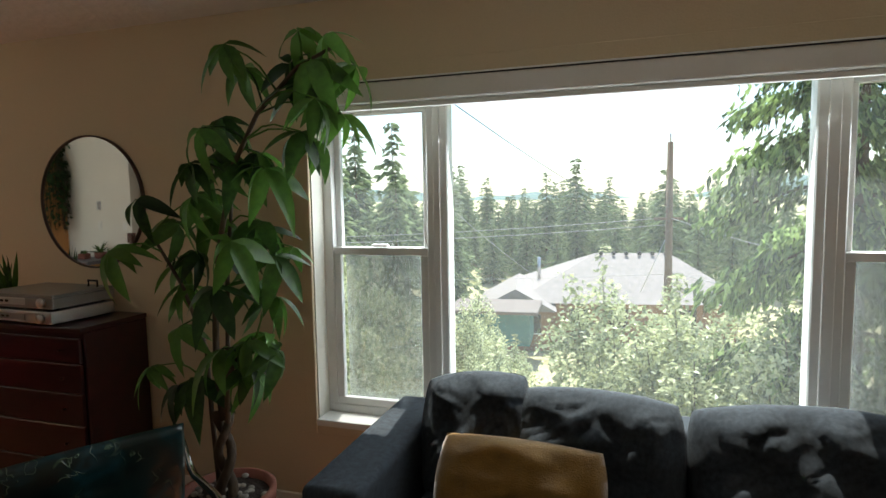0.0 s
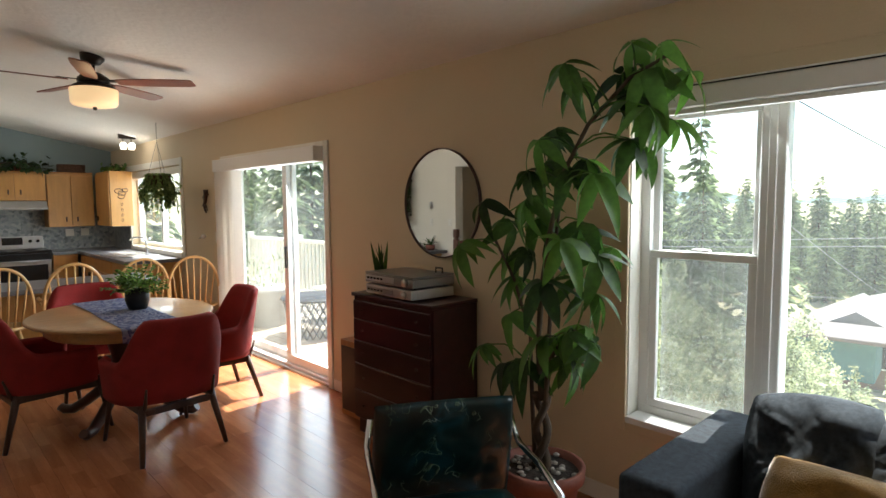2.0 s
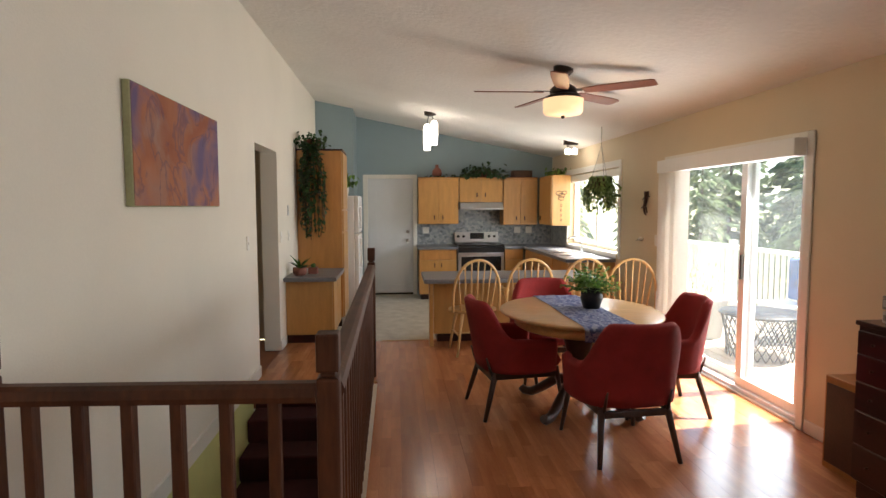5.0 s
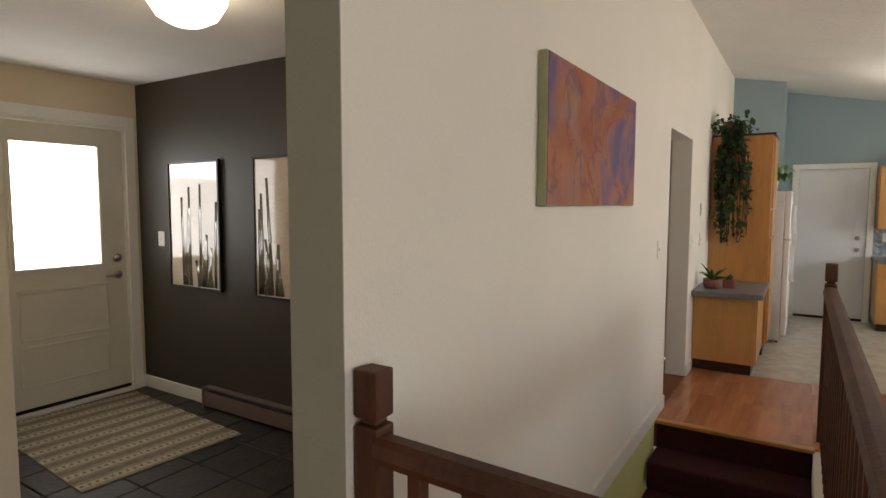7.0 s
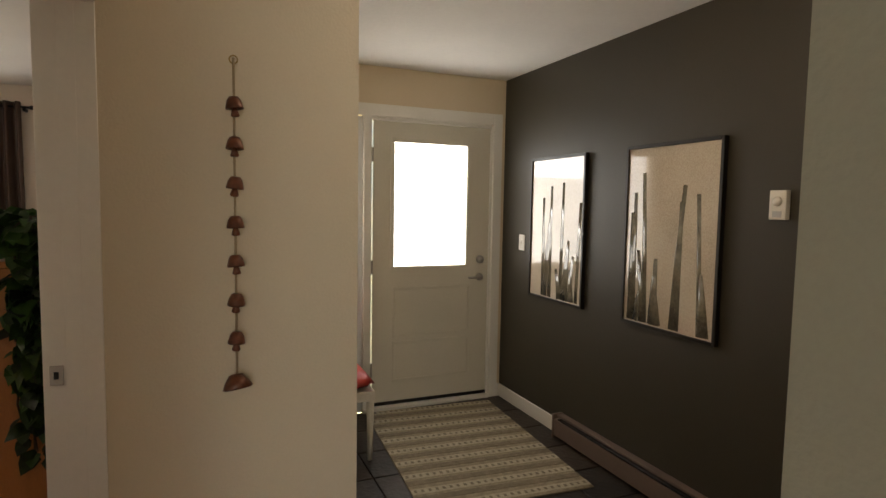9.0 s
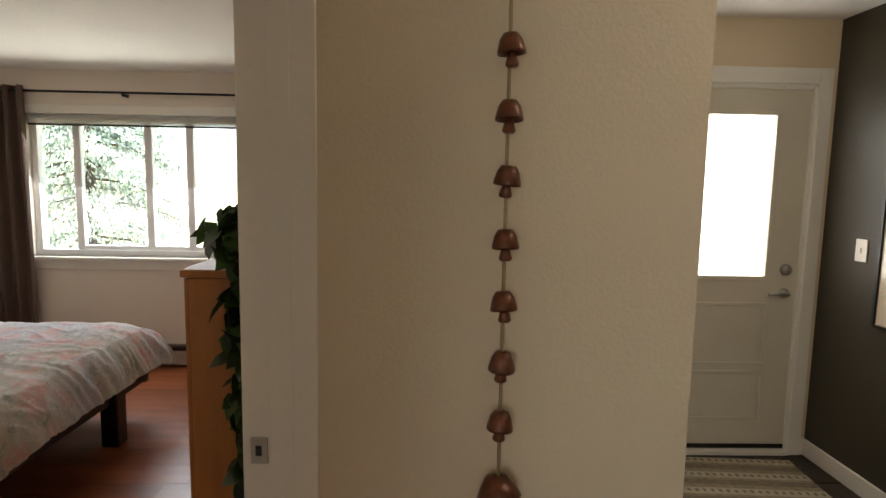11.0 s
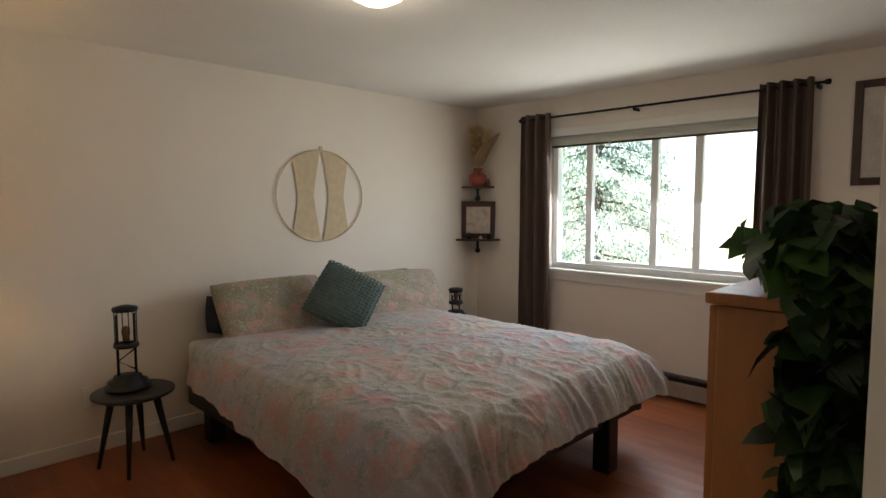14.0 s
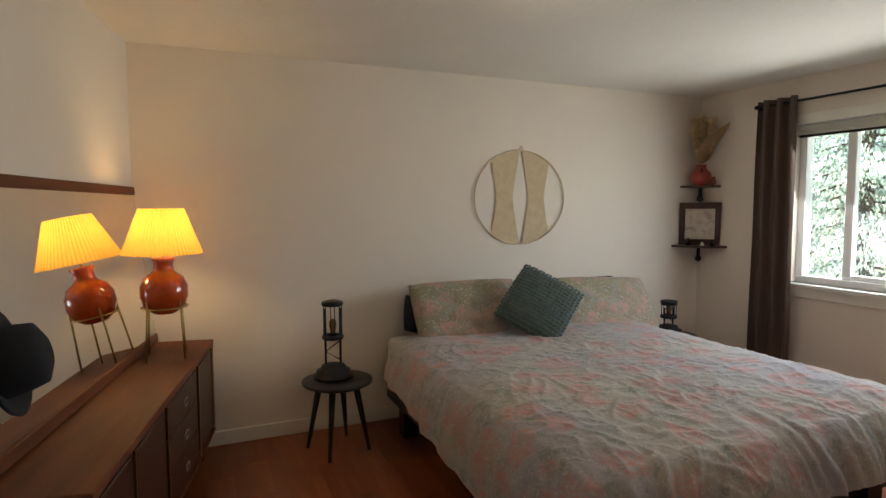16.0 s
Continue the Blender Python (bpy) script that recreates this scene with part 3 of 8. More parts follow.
def stairs():
    top = thing("staircase", pose(-4.85, 0, 0), "burgundy carpeted steps going down beside the rail", "stairs", kind="structure")
    bx("nosing", MAPLE_DARK, top, -0.03, 0.035, SY, -0.11, -0.02, 0.004, 0.006, 2, "reddish wooden floor edge")
    for i in range(10):
        bx("step", CARPET, top, i * 0.27 + (0 if i else 0.0), (i + 1) * 0.27 + 0.03, SY + 0.02, -0.12, -2.6 if i == 9 else -0.19 * (i + 1) - 0.19, -0.19 * (i + 1), 0.02, 3)
    bx("riser", CARPET, top, -0.02, 0.002, SY + 0.02, -0.12, -0.2, -0.021, 0.0)
    structure("wall_stairwell", boxes((-4.85, -1.7, -0.12, -0.02, -2.6, -0.012), (-1.8, -1.7, SY, -0.12, -2.6, -0.012)), WHITE_WALL, "off-white inner face of the stairwell")


stairs()


def railing():
    r = thing("stair_railing", pose(0, 0, 0), "brown stained wooden railing round the stairwell", "railing", kind="structure")

    def post(x, y, h=1.15):
        bm = boxes((x - 0.033, x + 0.033, y - 0.033, y + 0.033, 0, h - 0.128))
        box_in(bm, x - 0.023, x + 0.023, y - 0.023, y + 0.023, h - 0.128, h - 0.112)
        box_in(bm, x - 0.033, x + 0.033, y - 0.033, y + 0.033, h - 0.112, h)
        soft(bm, 0.011, 2)
        part("newel_post", bm, RAIL_WOOD, r)
    post(-1.69, -1.031)
    post(-1.63, -0.05)
    post(-5.02, -0.07)

    def rail(a, b):
        a, b = Vector(a), Vector(b)
        d = (b - a).normalized()
        s = Vector((-d.y, d.x, 0))
        bm = bmesh.new()
        prof = [(-0.036, 0), (0.036, 0), (0.042, 0.018), (0.034, 0.042), (0.016, 0.052), (-0.016, 0.052), (-0.034, 0.042), (-0.042, 0.018)]
        ra, rb = [[bm.verts.new(p + s * u + Vector((0, 0, w))) for u, w in prof] for p in (a, b)]
        for i in range(8):
            bm.faces.new((ra[i], ra[(i + 1) % 8], rb[(i + 1) % 8], rb[i]))
        bm.faces.new(ra[::-1])
        bm.faces.new(rb)
        bmesh.ops.recalc_face_normals(bm, faces=bm.faces[:])
        part("handrail", bm, RAIL_WOOD, r)
    rail((-1.68, -0.998, 0.952), (-1.635, -0.083, 0.952))
    rail((-1.663, -0.05, 0.952), (-4.987, -0.07, 0.952))
    for i in range(6):
        x, y = -1.677 + 0.007 * i, -0.90 + 0.1385 * i
        bx("baluster", RAIL_WOOD, r, x - 0.018, x + 0.018, y - 0.018, y + 0.018, 0, 0.952, 0.004, 1)
    n = 25
    for i in range(n):
        t = (i + 0.7) / (n + 0.4)
        x, y = -1.68 - 3.29 * t, -0.05 - 0.02 * t
        bx("baluster", RAIL_WOOD, r, x - 0.017, x + 0.017, y - 0.017, y + 0.017, 0, 0.952, 0.004, 1)


railing()


# ---- openings ----
def pane(name, parent, x0, x1, y, z0, z1):
    p = part(name, boxes((x0, x1, y - 0.003, y + 0.003, z0, z1)), GLASS, parent)
    p.visible_shadow = False
    return p


def frame_in(parent, name, x0, x1, z0, z1, y0, y1, w, material=VINYL):
    """A ring of four bars."""
    bm = boxes((x0, x1, y0, y1, z0, z0 + w), (x0, x1, y0, y1, z1 - w, z1), (x0, x0 + w, y0, y1, z0 + w, z1 - w), (x1 - w, x1, y0, y1, z0 + w, z1 - w))
    return part(name, soft(bm, 0.003, 1), material, parent)


def window_living():
    w = thing("window_1", pose(0, 0, 0), "wide white vinyl living room window with double-hung side sashes", "window", kind="structure")
    z0, z1 = 0.46, 1.95
    frame_in(w, "window_frame", -0.95, 1.76, z0, z1, NY + 0.10, NY + 0.18, 0.05)
    for x0, x1 in ((-0.43, -0.33), (1.06, 1.17)):
        bx("mullion", VINYL, w, x0, x1, NY + 0.095, NY + 0.18, z0 + 0.05, z1 - 0.05, 0.006)
        bx("mullion_bead", VINYL, w, x0 + 0.035, x1 - 0.035, NY + 0.085, NY + 0.094, z0 + 0.05, z1 - 0.05, 0.002)
    pane("pane", w, -0.33, 1.06, NY + 0.14, z0 + 0.05, z1 - 0.05)
    for x0, x1 in ((-0.90, -0.43), (1.17, 1.71)):
        frame_in(w, "lower_sash", x0, x1, z0 + 0.05, 1.265, NY + 0.105, NY + 0.135, 0.035)
        frame_in(w, "upper_sash", x0, x1, 1.235, z1 - 0.05, NY + 0.137, NY + 0.165, 0.03)
        pane("lower_pane", w, x0 + 0.035, x1 - 0.035, NY + 0.12, z0 + 0.085, 1.23)
        part("insect_screen", boxes((x0 + 0.03, x1 - 0.03, NY + 0.170, NY + 0.171, z0 + 0.06, 1.26)), SCREEN, w, "grey insect screen")
        pane("upper_pane", w, x0 + 0.03, x1 - 0.03, NY + 0.15, 1.265, z1 - 0.08)
        bx("sash_lock", VINYL, w, (x0 + x1) / 2 - 0.04, (x0 + x1) / 2 + 0.04, NY + 0.10, NY + 0.13, 1.268, 1.28, 0.004)
    part("window_sill", soft(boxes((-0.95, 1.76, NY - 0.02, NY + 0.10, z0 - 0.02, z0 + 0.012)), 0.006, 2), VINYL, w)
    part("reveal", boxes((-0.953, -0.945, NY, NY + 0.10, z0, z1), (1.755, 1.763, NY, NY + 0.10, z0, z1), (-0.95, 1.76, NY, NY + 0.10, z1 - 0.008, z1 + 0.003)), TRIM, w)
    bm = boxes((-1.01, -0.95, NY - 0.016, NY - 0.001, 0.40, 2.06), (1.76, 1.82, NY - 0.016, NY - 0.001, 0.40, 2.06), (-0.95, 1.76, NY - 0.016, NY - 0.001, 0.40, 0.444), (-0.95, 1.76, NY - 0.016, NY - 0.001, 1.99, 2.06))
    part("casing", soft(bm, 0.003, 1), CREAM, w)
    bx("blind_cassette", VINYL, w, -0.97, 1.78, NY - 0.07, NY - 0.018, 1.885, 1.985, 0.012, 3, "white roller blind box")
    bx("blind_rail", VINYL, w, -0.94, 1.75, NY - 0.05, NY - 0.03, 1.862, 1.884, 0.006, 2)
    part("blind_line", rod((-0.97, NY - 0.073, 1.972), (1.78, NY - 0.073, 1.972), 0.003), IRON, w)


def door_sliding():
    d = thing("door_1", pose(0, 0, 0), "white vinyl sliding glass door to the deck", "door", kind="structure")
    frame_in(d, "door_frame", -5.52, -3.58, 0.0, 1.99, NY + 0.03, NY + 0.17, 0.045)
    for name, x0, x1, y in (("fixed_panel", -5.47, -4.30, NY + 0.13), ("sliding_panel", -4.40, -3.63, NY + 0.08)):
        p = frame_in(d, name, x0, x1, 0.045, 1.945, y - 0.02, y + 0.02, 0.075)
        pane("pane", p, x0 + 0.075, x1 - 0.075, y, 0.12, 1.87)
    bx("door_handle", BRONZE, d, -4.352, -4.332, NY + 0.035, NY + 0.06, 0.92, 1.12, 0.006, 2)
    bx("track", STEEL, d, -5.5, -3.6, NY + 0.0, NY + 0.03, 0.0, 0.02, 0.004)
    bm = boxes((-3.58, -3.515, NY - 0.016, NY - 0.001, 0, 1.998), (-5.58, -5.52, NY - 0.016, NY - 0.001, 0, 1.998), (-5.52, -3.58, NY - 0.016, NY - 0.001, 1.945, 1.998))
    part("casing", soft(bm, 0.003, 1), TRIM, d)
    bx("blind_valance", VINYL, d, -5.55, -3.57, NY - 0.11, NY - 0.018, 1.835, 1.955, 0.004, 1, "white valance of the vertical blinds")
    for i in range(11):
        x = -5.50 + i * 0.042
        bm = boxes((-0.044, 0.044, -0.001, 0.001, 0.04, 1.832))
        moved(bm, pose(x, NY - 0.065, 0, 0, 0, 62 + 7 * math.sin(i * 1.7)))
        part("blind_slat", bm, VINYL_CLOTH, d)


VINYL_CLOTH = mat("white_blind_slat", (0.80, 0.77, 0.70), 0.6, vary=0.03, bump=0.1, through_light=0.12)
window_living()
door_sliding()


def window_kitchen():
    w = thing("window_2", pose(0, 0, 0), "white kitchen window above the sink", "window", kind="structure")
    frame_in(w, "window_frame", -8.83, -6.78, 0.93, 1.99, NY + 0.09, NY + 0.16, 0.05)
    bx("mullion", VINYL, w, -7.83, -7.77, NY + 0.09, NY + 0.16, 0.98, 1.94, 0.004)
    pane("pane", w, -8.78, -7.83, NY + 0.13, 0.98, 1.94)
    pane("pane", w, -7.77, -6.83, NY + 0.13, 0.98, 1.94)
    bm = boxes((-6.78, -6.70, NY - 0.016, NY - 0.001, 0.86, 2.07), (-8.90, -8.83, NY - 0.016, NY - 0.001, 0.86, 2.07), (-8.83, -6.78, NY - 0.016, NY - 0.001, 1.99, 2.07), (-8.83, -6.78, NY - 0.03, NY - 0.001, 0.87, 0.925))
    part("casing", soft(bm, 0.003, 1), TRIM, w)
    bx("rolled_blind", VINYL_CLOTH, w, -8.80, -6.80, NY + 0.02, NY + 0.08, 1.88, 1.98, 0.02, 3)


window_kitchen()


def window_bedroom():
    w = thing("window_3", pose(0, 0, 0), "white sliding bedroom window with raised blind", "window", kind="structure")
    y0 = BED_S
    frame_in(w, "window_frame", 0.37, 2.10, 0.90, 2.04, y0 - 0.14, y0 - 0.06, 0.05)
    for x in (1.745, 1.175, 0.84):
        bx("sash_bar", VINYL, w, x - 0.03, x + 0.03, y0 - 0.12, y0 - 0.07, 0.95, 1.99, 0.005)
    bx("sash_rail", VINYL, w, 0.43, 1.715, y0 - 0.118, y0 - 0.072, 0.951, 0.985, 0.004)
    pane("pane", w, 0.42, 2.05, y0 - 0.10, 0.95, 1.99)
    part("window_sill", soft(boxes((0.30, 2.17, y0 - 0.06, y0 + 0.045, 0.87, 0.90)), 0.006, 2), TRIM, w)
    bm = boxes((0.30, 2.17, y0 + 0.001, y0 + 0.018, 0.80, 0.868), (2.10, 2.17, y0 + 0.001, y0 + 0.018, 0.902, 2.11), (0.30, 0.37, y0 + 0.001, y0 + 0.018, 0.902, 2.11), (0.37, 2.10, y0 + 0.001, y0 + 0.018, 2.04, 2.11))
    part("casing", soft(bm, 0.003, 1), TRIM, w)
    for i in range(6):
        bx("blind_slat", VINYL_CLOTH, w, 0.39, 2.08, y0 - 0.05, y0 - 0.005, 1.968 + i * 0.011, 1.974 + i * 0.011, 0.0)
    bx("blind_headrail", VINYL, w, 0.38, 2.09, y0 - 0.055, y0 + 0.0, 2.04 - 0.002, 2.075, 0.004)
    bx("blind_bottom_rail", BRONZE, w, 0.39, 2.08, y0 - 0.05, y0 - 0.005, 1.948, 1.963, 0.004)


window_bedroom()


def door_front():
    d = thing("door_2", pose(-2.74, ENT_S, 0), "white front door with a bright frosted window, closed", "door", kind="structure")
    panel = boxes((-0.47, -0.28, -0.06, -0.015, 0.03, 2.09), (0.30, 0.455, -0.06, -0.015, 0.03, 2.09), (-0.28, 0.30, -0.06, -0.015, 0.03, 1.05), (-0.28, 0.30, -0.06, -0.015, 1.95, 2.09))
    leaf = part("door_leaf", panel, FRONT_PAINT, d)
    # Emission in the glass stands in for daylight behind the door
    frost = glowing("daylight_glow_glass", (1.0, 1.0, 0.98), 1.0, 0.6)
    part("door_glass", boxes((-0.28, 0.30, -0.045, -0.035, 1.05, 1.95)), frost, d, "frosted glass glowing in place of daylight")
    frame_in(d, "glass_bead", -0.305, 0.325, 1.025, 1.975, -0.02, -0.004, 0.028, FRONT_PAINT)
    for z0, z1 in ((0.20, 0.50), (0.53, 0.90)):
        frame_in(d, "raised_panel", -0.32, 0.30, z0, z1, -0.016, -0.006, 0.02, FRONT_PAINT)
    for x in (-0.40,):
        rose = part("deadbolt", lathe([(0.0, 0.0), (0.032, 0.0), (0.030, 0.018), (0.012, 0.022), (0.0, 0.03)], 16), NICKEL, d)
        rose.matrix_basis = pose(x, -0.015, 1.09, -90)
        h = lathe([(0.0, 0.0), (0.03, 0.0), (0.028, 0.012), (0.012, 0.02), (0.012, 0.05), (0.0, 0.052)], 16)
        rod_in(h, (0, 0, 0.045), (0.11, 0, 0.045), 0.01, 0.008)
        lever = part("door_handle", h, NICKEL, d)
        lever.matrix_basis = pose(x, -0.015, 0.955, -90)
    bm = boxes((-0.56, -0.485, -0.001, 0.018, 0, 2.20), (0.475, 0.53, -0.06, 0.018, 0, 2.12), (-0.485, 1.0, -0.001, 0.018, 2.115, 2.20))
    part("casing", soft(bm, 0.003, 1), TRIM, d)
    part("jamb", boxes((-0.485, -0.47, -0.10, 0.001, 0, 2.11), (-0.47, 0.475, -0.10, 0.001, 2.095, 2.115)), TRIM, d)
    part("weatherstrip", boxes((-0.47, 0.455, -0.02, -0.008, 0.03, 0.055)), BLACK, d)
    part("doorsill", soft(boxes((-0.485, 0.53, -0.10, 0.03, 0, 0.028)), 0.004, 1), TRIM, d)
    for z in (0.3, 1.05, 1.85):
        part("hinge", rod((0.463, -0.008, z - 0.05), (0.463, -0.008, z + 0.05), 0.009), NICKEL, d)
    side = boxes((0.53, 0.60, -0.06, -0.015, 0, 2.11), (0.60, 0.88, -0.06, -0.015, 0, 0.9), (0.60, 0.88, -0.06, -0.015, 1.95, 2.11))
    part("sidelight_frame", side, DOOR_PAINT, d)
    part("sidelight_glass", boxes((0.60, 0.88, -0.045, -0.035, 0.9, 1.95)), frost, d, "frosted glass glowing in place of daylight")


door_front()


def door_kitchen():
    d = thing("door_3", pose(WX, 0, 0), "white panelled back door of the kitchen, closed", "door", kind="structure")
    part("door_leaf", soft(boxes((-0.06, -0.02, -0.319, 0.439, 0.03, 1.979)), 0.003, 1), DOOR_PAINT, d)
    for z0, z1 in ((0.15, 0.85), (0.95, 1.80)):
        bm = boxes((-0.021, -0.012, -0.2, 0.32, z0, z0 + 0.02), (-0.021, -0.012, -0.2, 0.32, z1 - 0.02, z1), (-0.021, -0.012, -0.2, -0.18, z0, z1), (-0.021, -0.012, 0.30, 0.32, z0, z1))
        part("raised_panel", bm, DOOR_PAINT, d)
    bm = boxes((0.001, 0.018, 0.44, 0.51, 0, 2.05), (0.001, 0.018, -0.40, -0.32, 0, 2.05), (0.001, 0.018, -0.32, 0.44, 1.98, 2.05))
    part("casing", soft(bm, 0.003, 1), TRIM, d)
    for z in (0.93, 1.08):
        k = part("door_handle", lathe([(0, 0), (0.03, 0), (0.028, 0.01), (0.01, 0.015), (0.01, 0.035), (0.026, 0.045), (0.02, 0.06), (0, 0.065)], 14), NICKEL, d)
        k.matrix_basis = pose(-0.02, 0.35, z, 0, 90, 0)
    part("weatherstrip", boxes((-0.06, -0.02, -0.319, 0.439, 0.0, 0.029)), BLACK, d)


door_kitchen()


def door_bedroom():
    d = thing("door_4", pose(0, 0, 0), "white bedroom doorway jamb with a brass strike plate", "doorway", kind="structure")
    bm = boxes((JAMB_W, JAMB_E + 0.012, BELL_Y - 0.018, BELL_Y + 0.004, 0, 2.06), (JAMB_W, JAMB_E + 0.012, -1.818, -1.80, 0, 2.06), (JAMB_W, JAMB_E + 0.012, BELL_Y + 0.004, -1.818, 2.04, 2.06))
    part("jamb", soft(bm, 0.002, 1), TRIM, d)
    part("door_stop", soft(boxes((JAMB_W + 0.05, JAMB_E - 0.045, BELL_Y + 0.004, BELL_Y + 0.0048, 0, 2.04)), 0.002, 1), TRIM, d)
    part("strike_plate", soft(boxes((JAMB_E - 0.038, JAMB_E - 0.004, BELL_Y + 0.004, BELL_Y + 0.0065, 0.98, 1.035)), 0.001, 1), NICKEL, d, "dull metal strike plate")
    part("strike_hole", boxes((JAMB_E - 0.026, JAMB_E - 0.014, BELL_Y + 0.0065, BELL_Y + 0.0075, 0.997, 1.018)), BLACK, d)


door_bedroom()

# ---- leaves ----
def leaflet_in(bm, m, length, width, droop=0.25, fold=0.2, n=4):
    """One pointed leaf blade along +x, drooping, folded along its midrib."""
    rows = []
    for i in range(n + 1):
        t = i / n
        w = width / 2 * math.sin(math.pi * min(1, 0.06 + 0.94 * t) ** 0.8) ** 0.9 if 0 < i < n else 0.0
        x, z = length * t * (1 - 0.12 * droop * t), -droop * length * t * t
        if w == 0:
            rows.append([bm.verts.new(m @ Vector((x, 0, z)))])
        else:
            rows.append([bm.verts.new(m @ Vector((x, -w, z + fold * w))), bm.verts.new(m @ Vector((x, 0, z))), bm.verts.new(m @ Vector((x, w, z + fold * w)))])
    for a, b in zip(rows, rows[1:]):
        if len(a) == 1:
            f = [(a[0], b[0], b[1]), (a[0], b[1], b[2])]
        elif len(b) == 1:
            f = [(a[0], b[0], a[1]), (a[1], b[0], a[2])]
        else:
            f = [(a[0], b[0], b[1], a[1]), (a[1], b[1], b[2], a[2])]
        for q in f:
            bm.faces.new(q).smooth = True


def palmate_mesh(rng, size):
    """One palmate leaf: five to seven long blades that hang from the tip of the stalk."""
    bm = bmesh.new()
    k = rng.choice((5, 6, 6, 7))
    for i in range(k):
        a = -140 + 280 * i / (k - 1) + rng.uniform(-10, 10)
        s = size * (1.0 - 0.30 * abs(a) / 140) * rng.uniform(0.85, 1.1)
        leaflet_in(bm, pose(0, 0, 0, rng.uniform(-25, 25), rng.uniform(0, 50), a), s, s * rng.uniform(0.27, 0.33), rng.uniform(0.15, 0.7), rng.uniform(0.1, 0.5), 6)
    me = bpy.data.meshes.new("leaf")
    bm.to_mesh(me)
    bm.free()
    me.materials.append(LEAF)
    return me


def money_tree():
    rng = random.Random(11)
    t = thing("money_tree", pose(-1.11, 2.40, 0), "tall leafy money tree in a terracotta pot", "houseplant")
    part("pot", lathe([(0, 0), (0.125, 0), (0.165, 0.25), (0.17, 0.27), (0.19, 0.275), (0.193, 0.33), (0.173, 0.333), (0.165, 0.30), (0.10, 0.29)], 32), TERRACOTTA, t)
    part("soil", lathe([(0, 0.305), (0.07, 0.31), (0.167, 0.30)], 20), SOIL, t)
    pebble = mat("pale_pebble", (0.30, 0.27, 0.23), 0.7, vary=0.2, scale=30, rand=0.5)
    for k in range(46):
        a, r, q = rng.uniform(0, 2 * math.pi), 0.155 * math.sqrt(rng.random()), rng.uniform(0.008, 0.016)
        bm = lathe([(0, -q * 0.6), (q * 0.8, -q * 0.3), (q, 0.1 * q), (q * 0.6, q * 0.5), (0, q * 0.6)], 8, sx=rng.uniform(0.8, 1.3))
        part("pebble", bm, pebble, t).matrix_basis = pose(r * math.cos(a), r * math.sin(a), 0.312, 0, 0, rng.uniform(0, 180))
    # two thin trunks wind round each other, then part into four stems
    for ph in (0, math.pi):
        pts = [(0.026 * math.cos(ph + 7 * u), 0.026 * math.sin(ph + 7 * u), 0.29 + 0.36 * u) for u in [k / 12 for k in range(13)]]
        part("trunk", tube(pts, 0.021, 8, taper=0.017), BARK, t)
    stems = ([(0.0, 0.0, 0.62), (-0.02, 0.0, 0.85), (0.0, -0.01, 1.10), (0.05, -0.02, 1.36), (0.12, -0.02, 1.62), (0.24, -0.03, 1.80), (0.42, -0.04, 1.95), (0.56, -0.05, 2.0)],
             [(0.02, 0.01, 0.62), (0.015, 0.03, 0.9), (0.03, 0.03, 1.2), (0.06, 0.04, 1.5), (0.02, 0.04, 1.72)],
             [(-0.05, 0.02, 0.31), (-0.07, 0.02, 0.62), (-0.08, 0.02, 0.9), (-0.16, 0.0, 1.15), (-0.27, -0.03, 1.36)],
             [(0.03, -0.01, 0.62), (0.05, -0.03, 0.80), (0.14, -0.05, 0.92), (0.22, -0.07, 0.98)])
    for i, pts in enumerate(stems):
        part("stem", tube(pts, 0.015 if i == 0 else 0.011, 8, taper=0.006), BARK, t)
    meshes = [palmate_mesh(rng, s) for s in (0.19, 0.21, 0.24, 0.22, 0.26, 0.20, 0.23, 0.18)]
    # where each leaf's stalk ends: sideways from the pot, and up
    tips = [(0.45, 2.07), (0.61, 2.03), (0.25, 2.0), (0.38, 1.97), (0.56, 1.94), (0.46, 1.83), (0.61, 1.8), (0.52, 1.7), (0.03, 1.79), (0.14, 1.72), (0.25, 1.64), (0.37, 1.58), (0.01, 1.61), (-0.07, 1.49), (-0.26, 1.48), (-0.19, 1.38), (-0.32, 1.29), (-0.1, 1.27), (0.04, 1.34), (0.19, 1.39), (0.26, 1.33), (0.31, 1.26), (-0.18, 1.13), (-0.02, 1.01), (0.15, 1.16), (0.28, 1.1), (0.23, 0.95), (0.33, 0.91), (0.22, 0.85), (-0.42, 0.77), (-0.17, 0.74), (0.09, 0.91)]
    nodes = [Vector(a).lerp(Vector(b), k / 6) for st in stems for a, b in zip(st, st[1:]) for k in range(7)]
    for n, (x, z) in enumerate(tips + [(x + rng.uniform(-0.09, 0.09), z + rng.uniform(-0.10, 0.04)) for x, z in tips[::2] + tips[1:16:3]]):
        y = rng.uniform(-0.20, 0.12) if n < len(tips) else rng.uniform(-0.02, 0.22)
        tip = Vector((x * 0.92 - 0.02, y, max(0.60, z + 0.02)))
        p = min(nodes, key=lambda q: (q - tip).length + 1.2 * max(0, q.z - tip.z))
        out = tip - p
        mid = p.lerp(tip, 0.55) + Vector((0, 0, 0.10 * out.length + 0.01))
        stalk = tube([p, p.lerp(mid, 0.6) + Vector((0, 0, 0.015)), mid, tip], 0.0042, 5, taper=0.0028)
        part("leaf_stalk", stalk, LEAF, t)
        ob = new("leaf", rng.choice(meshes))
        ob.parent = t
        yaw = math.degrees(math.atan2(out.y - 0.05, out.x)) + rng.uniform(-25, 25)
        if tip.y > 0.10:
            yaw = rng.uniform(-150, -30)
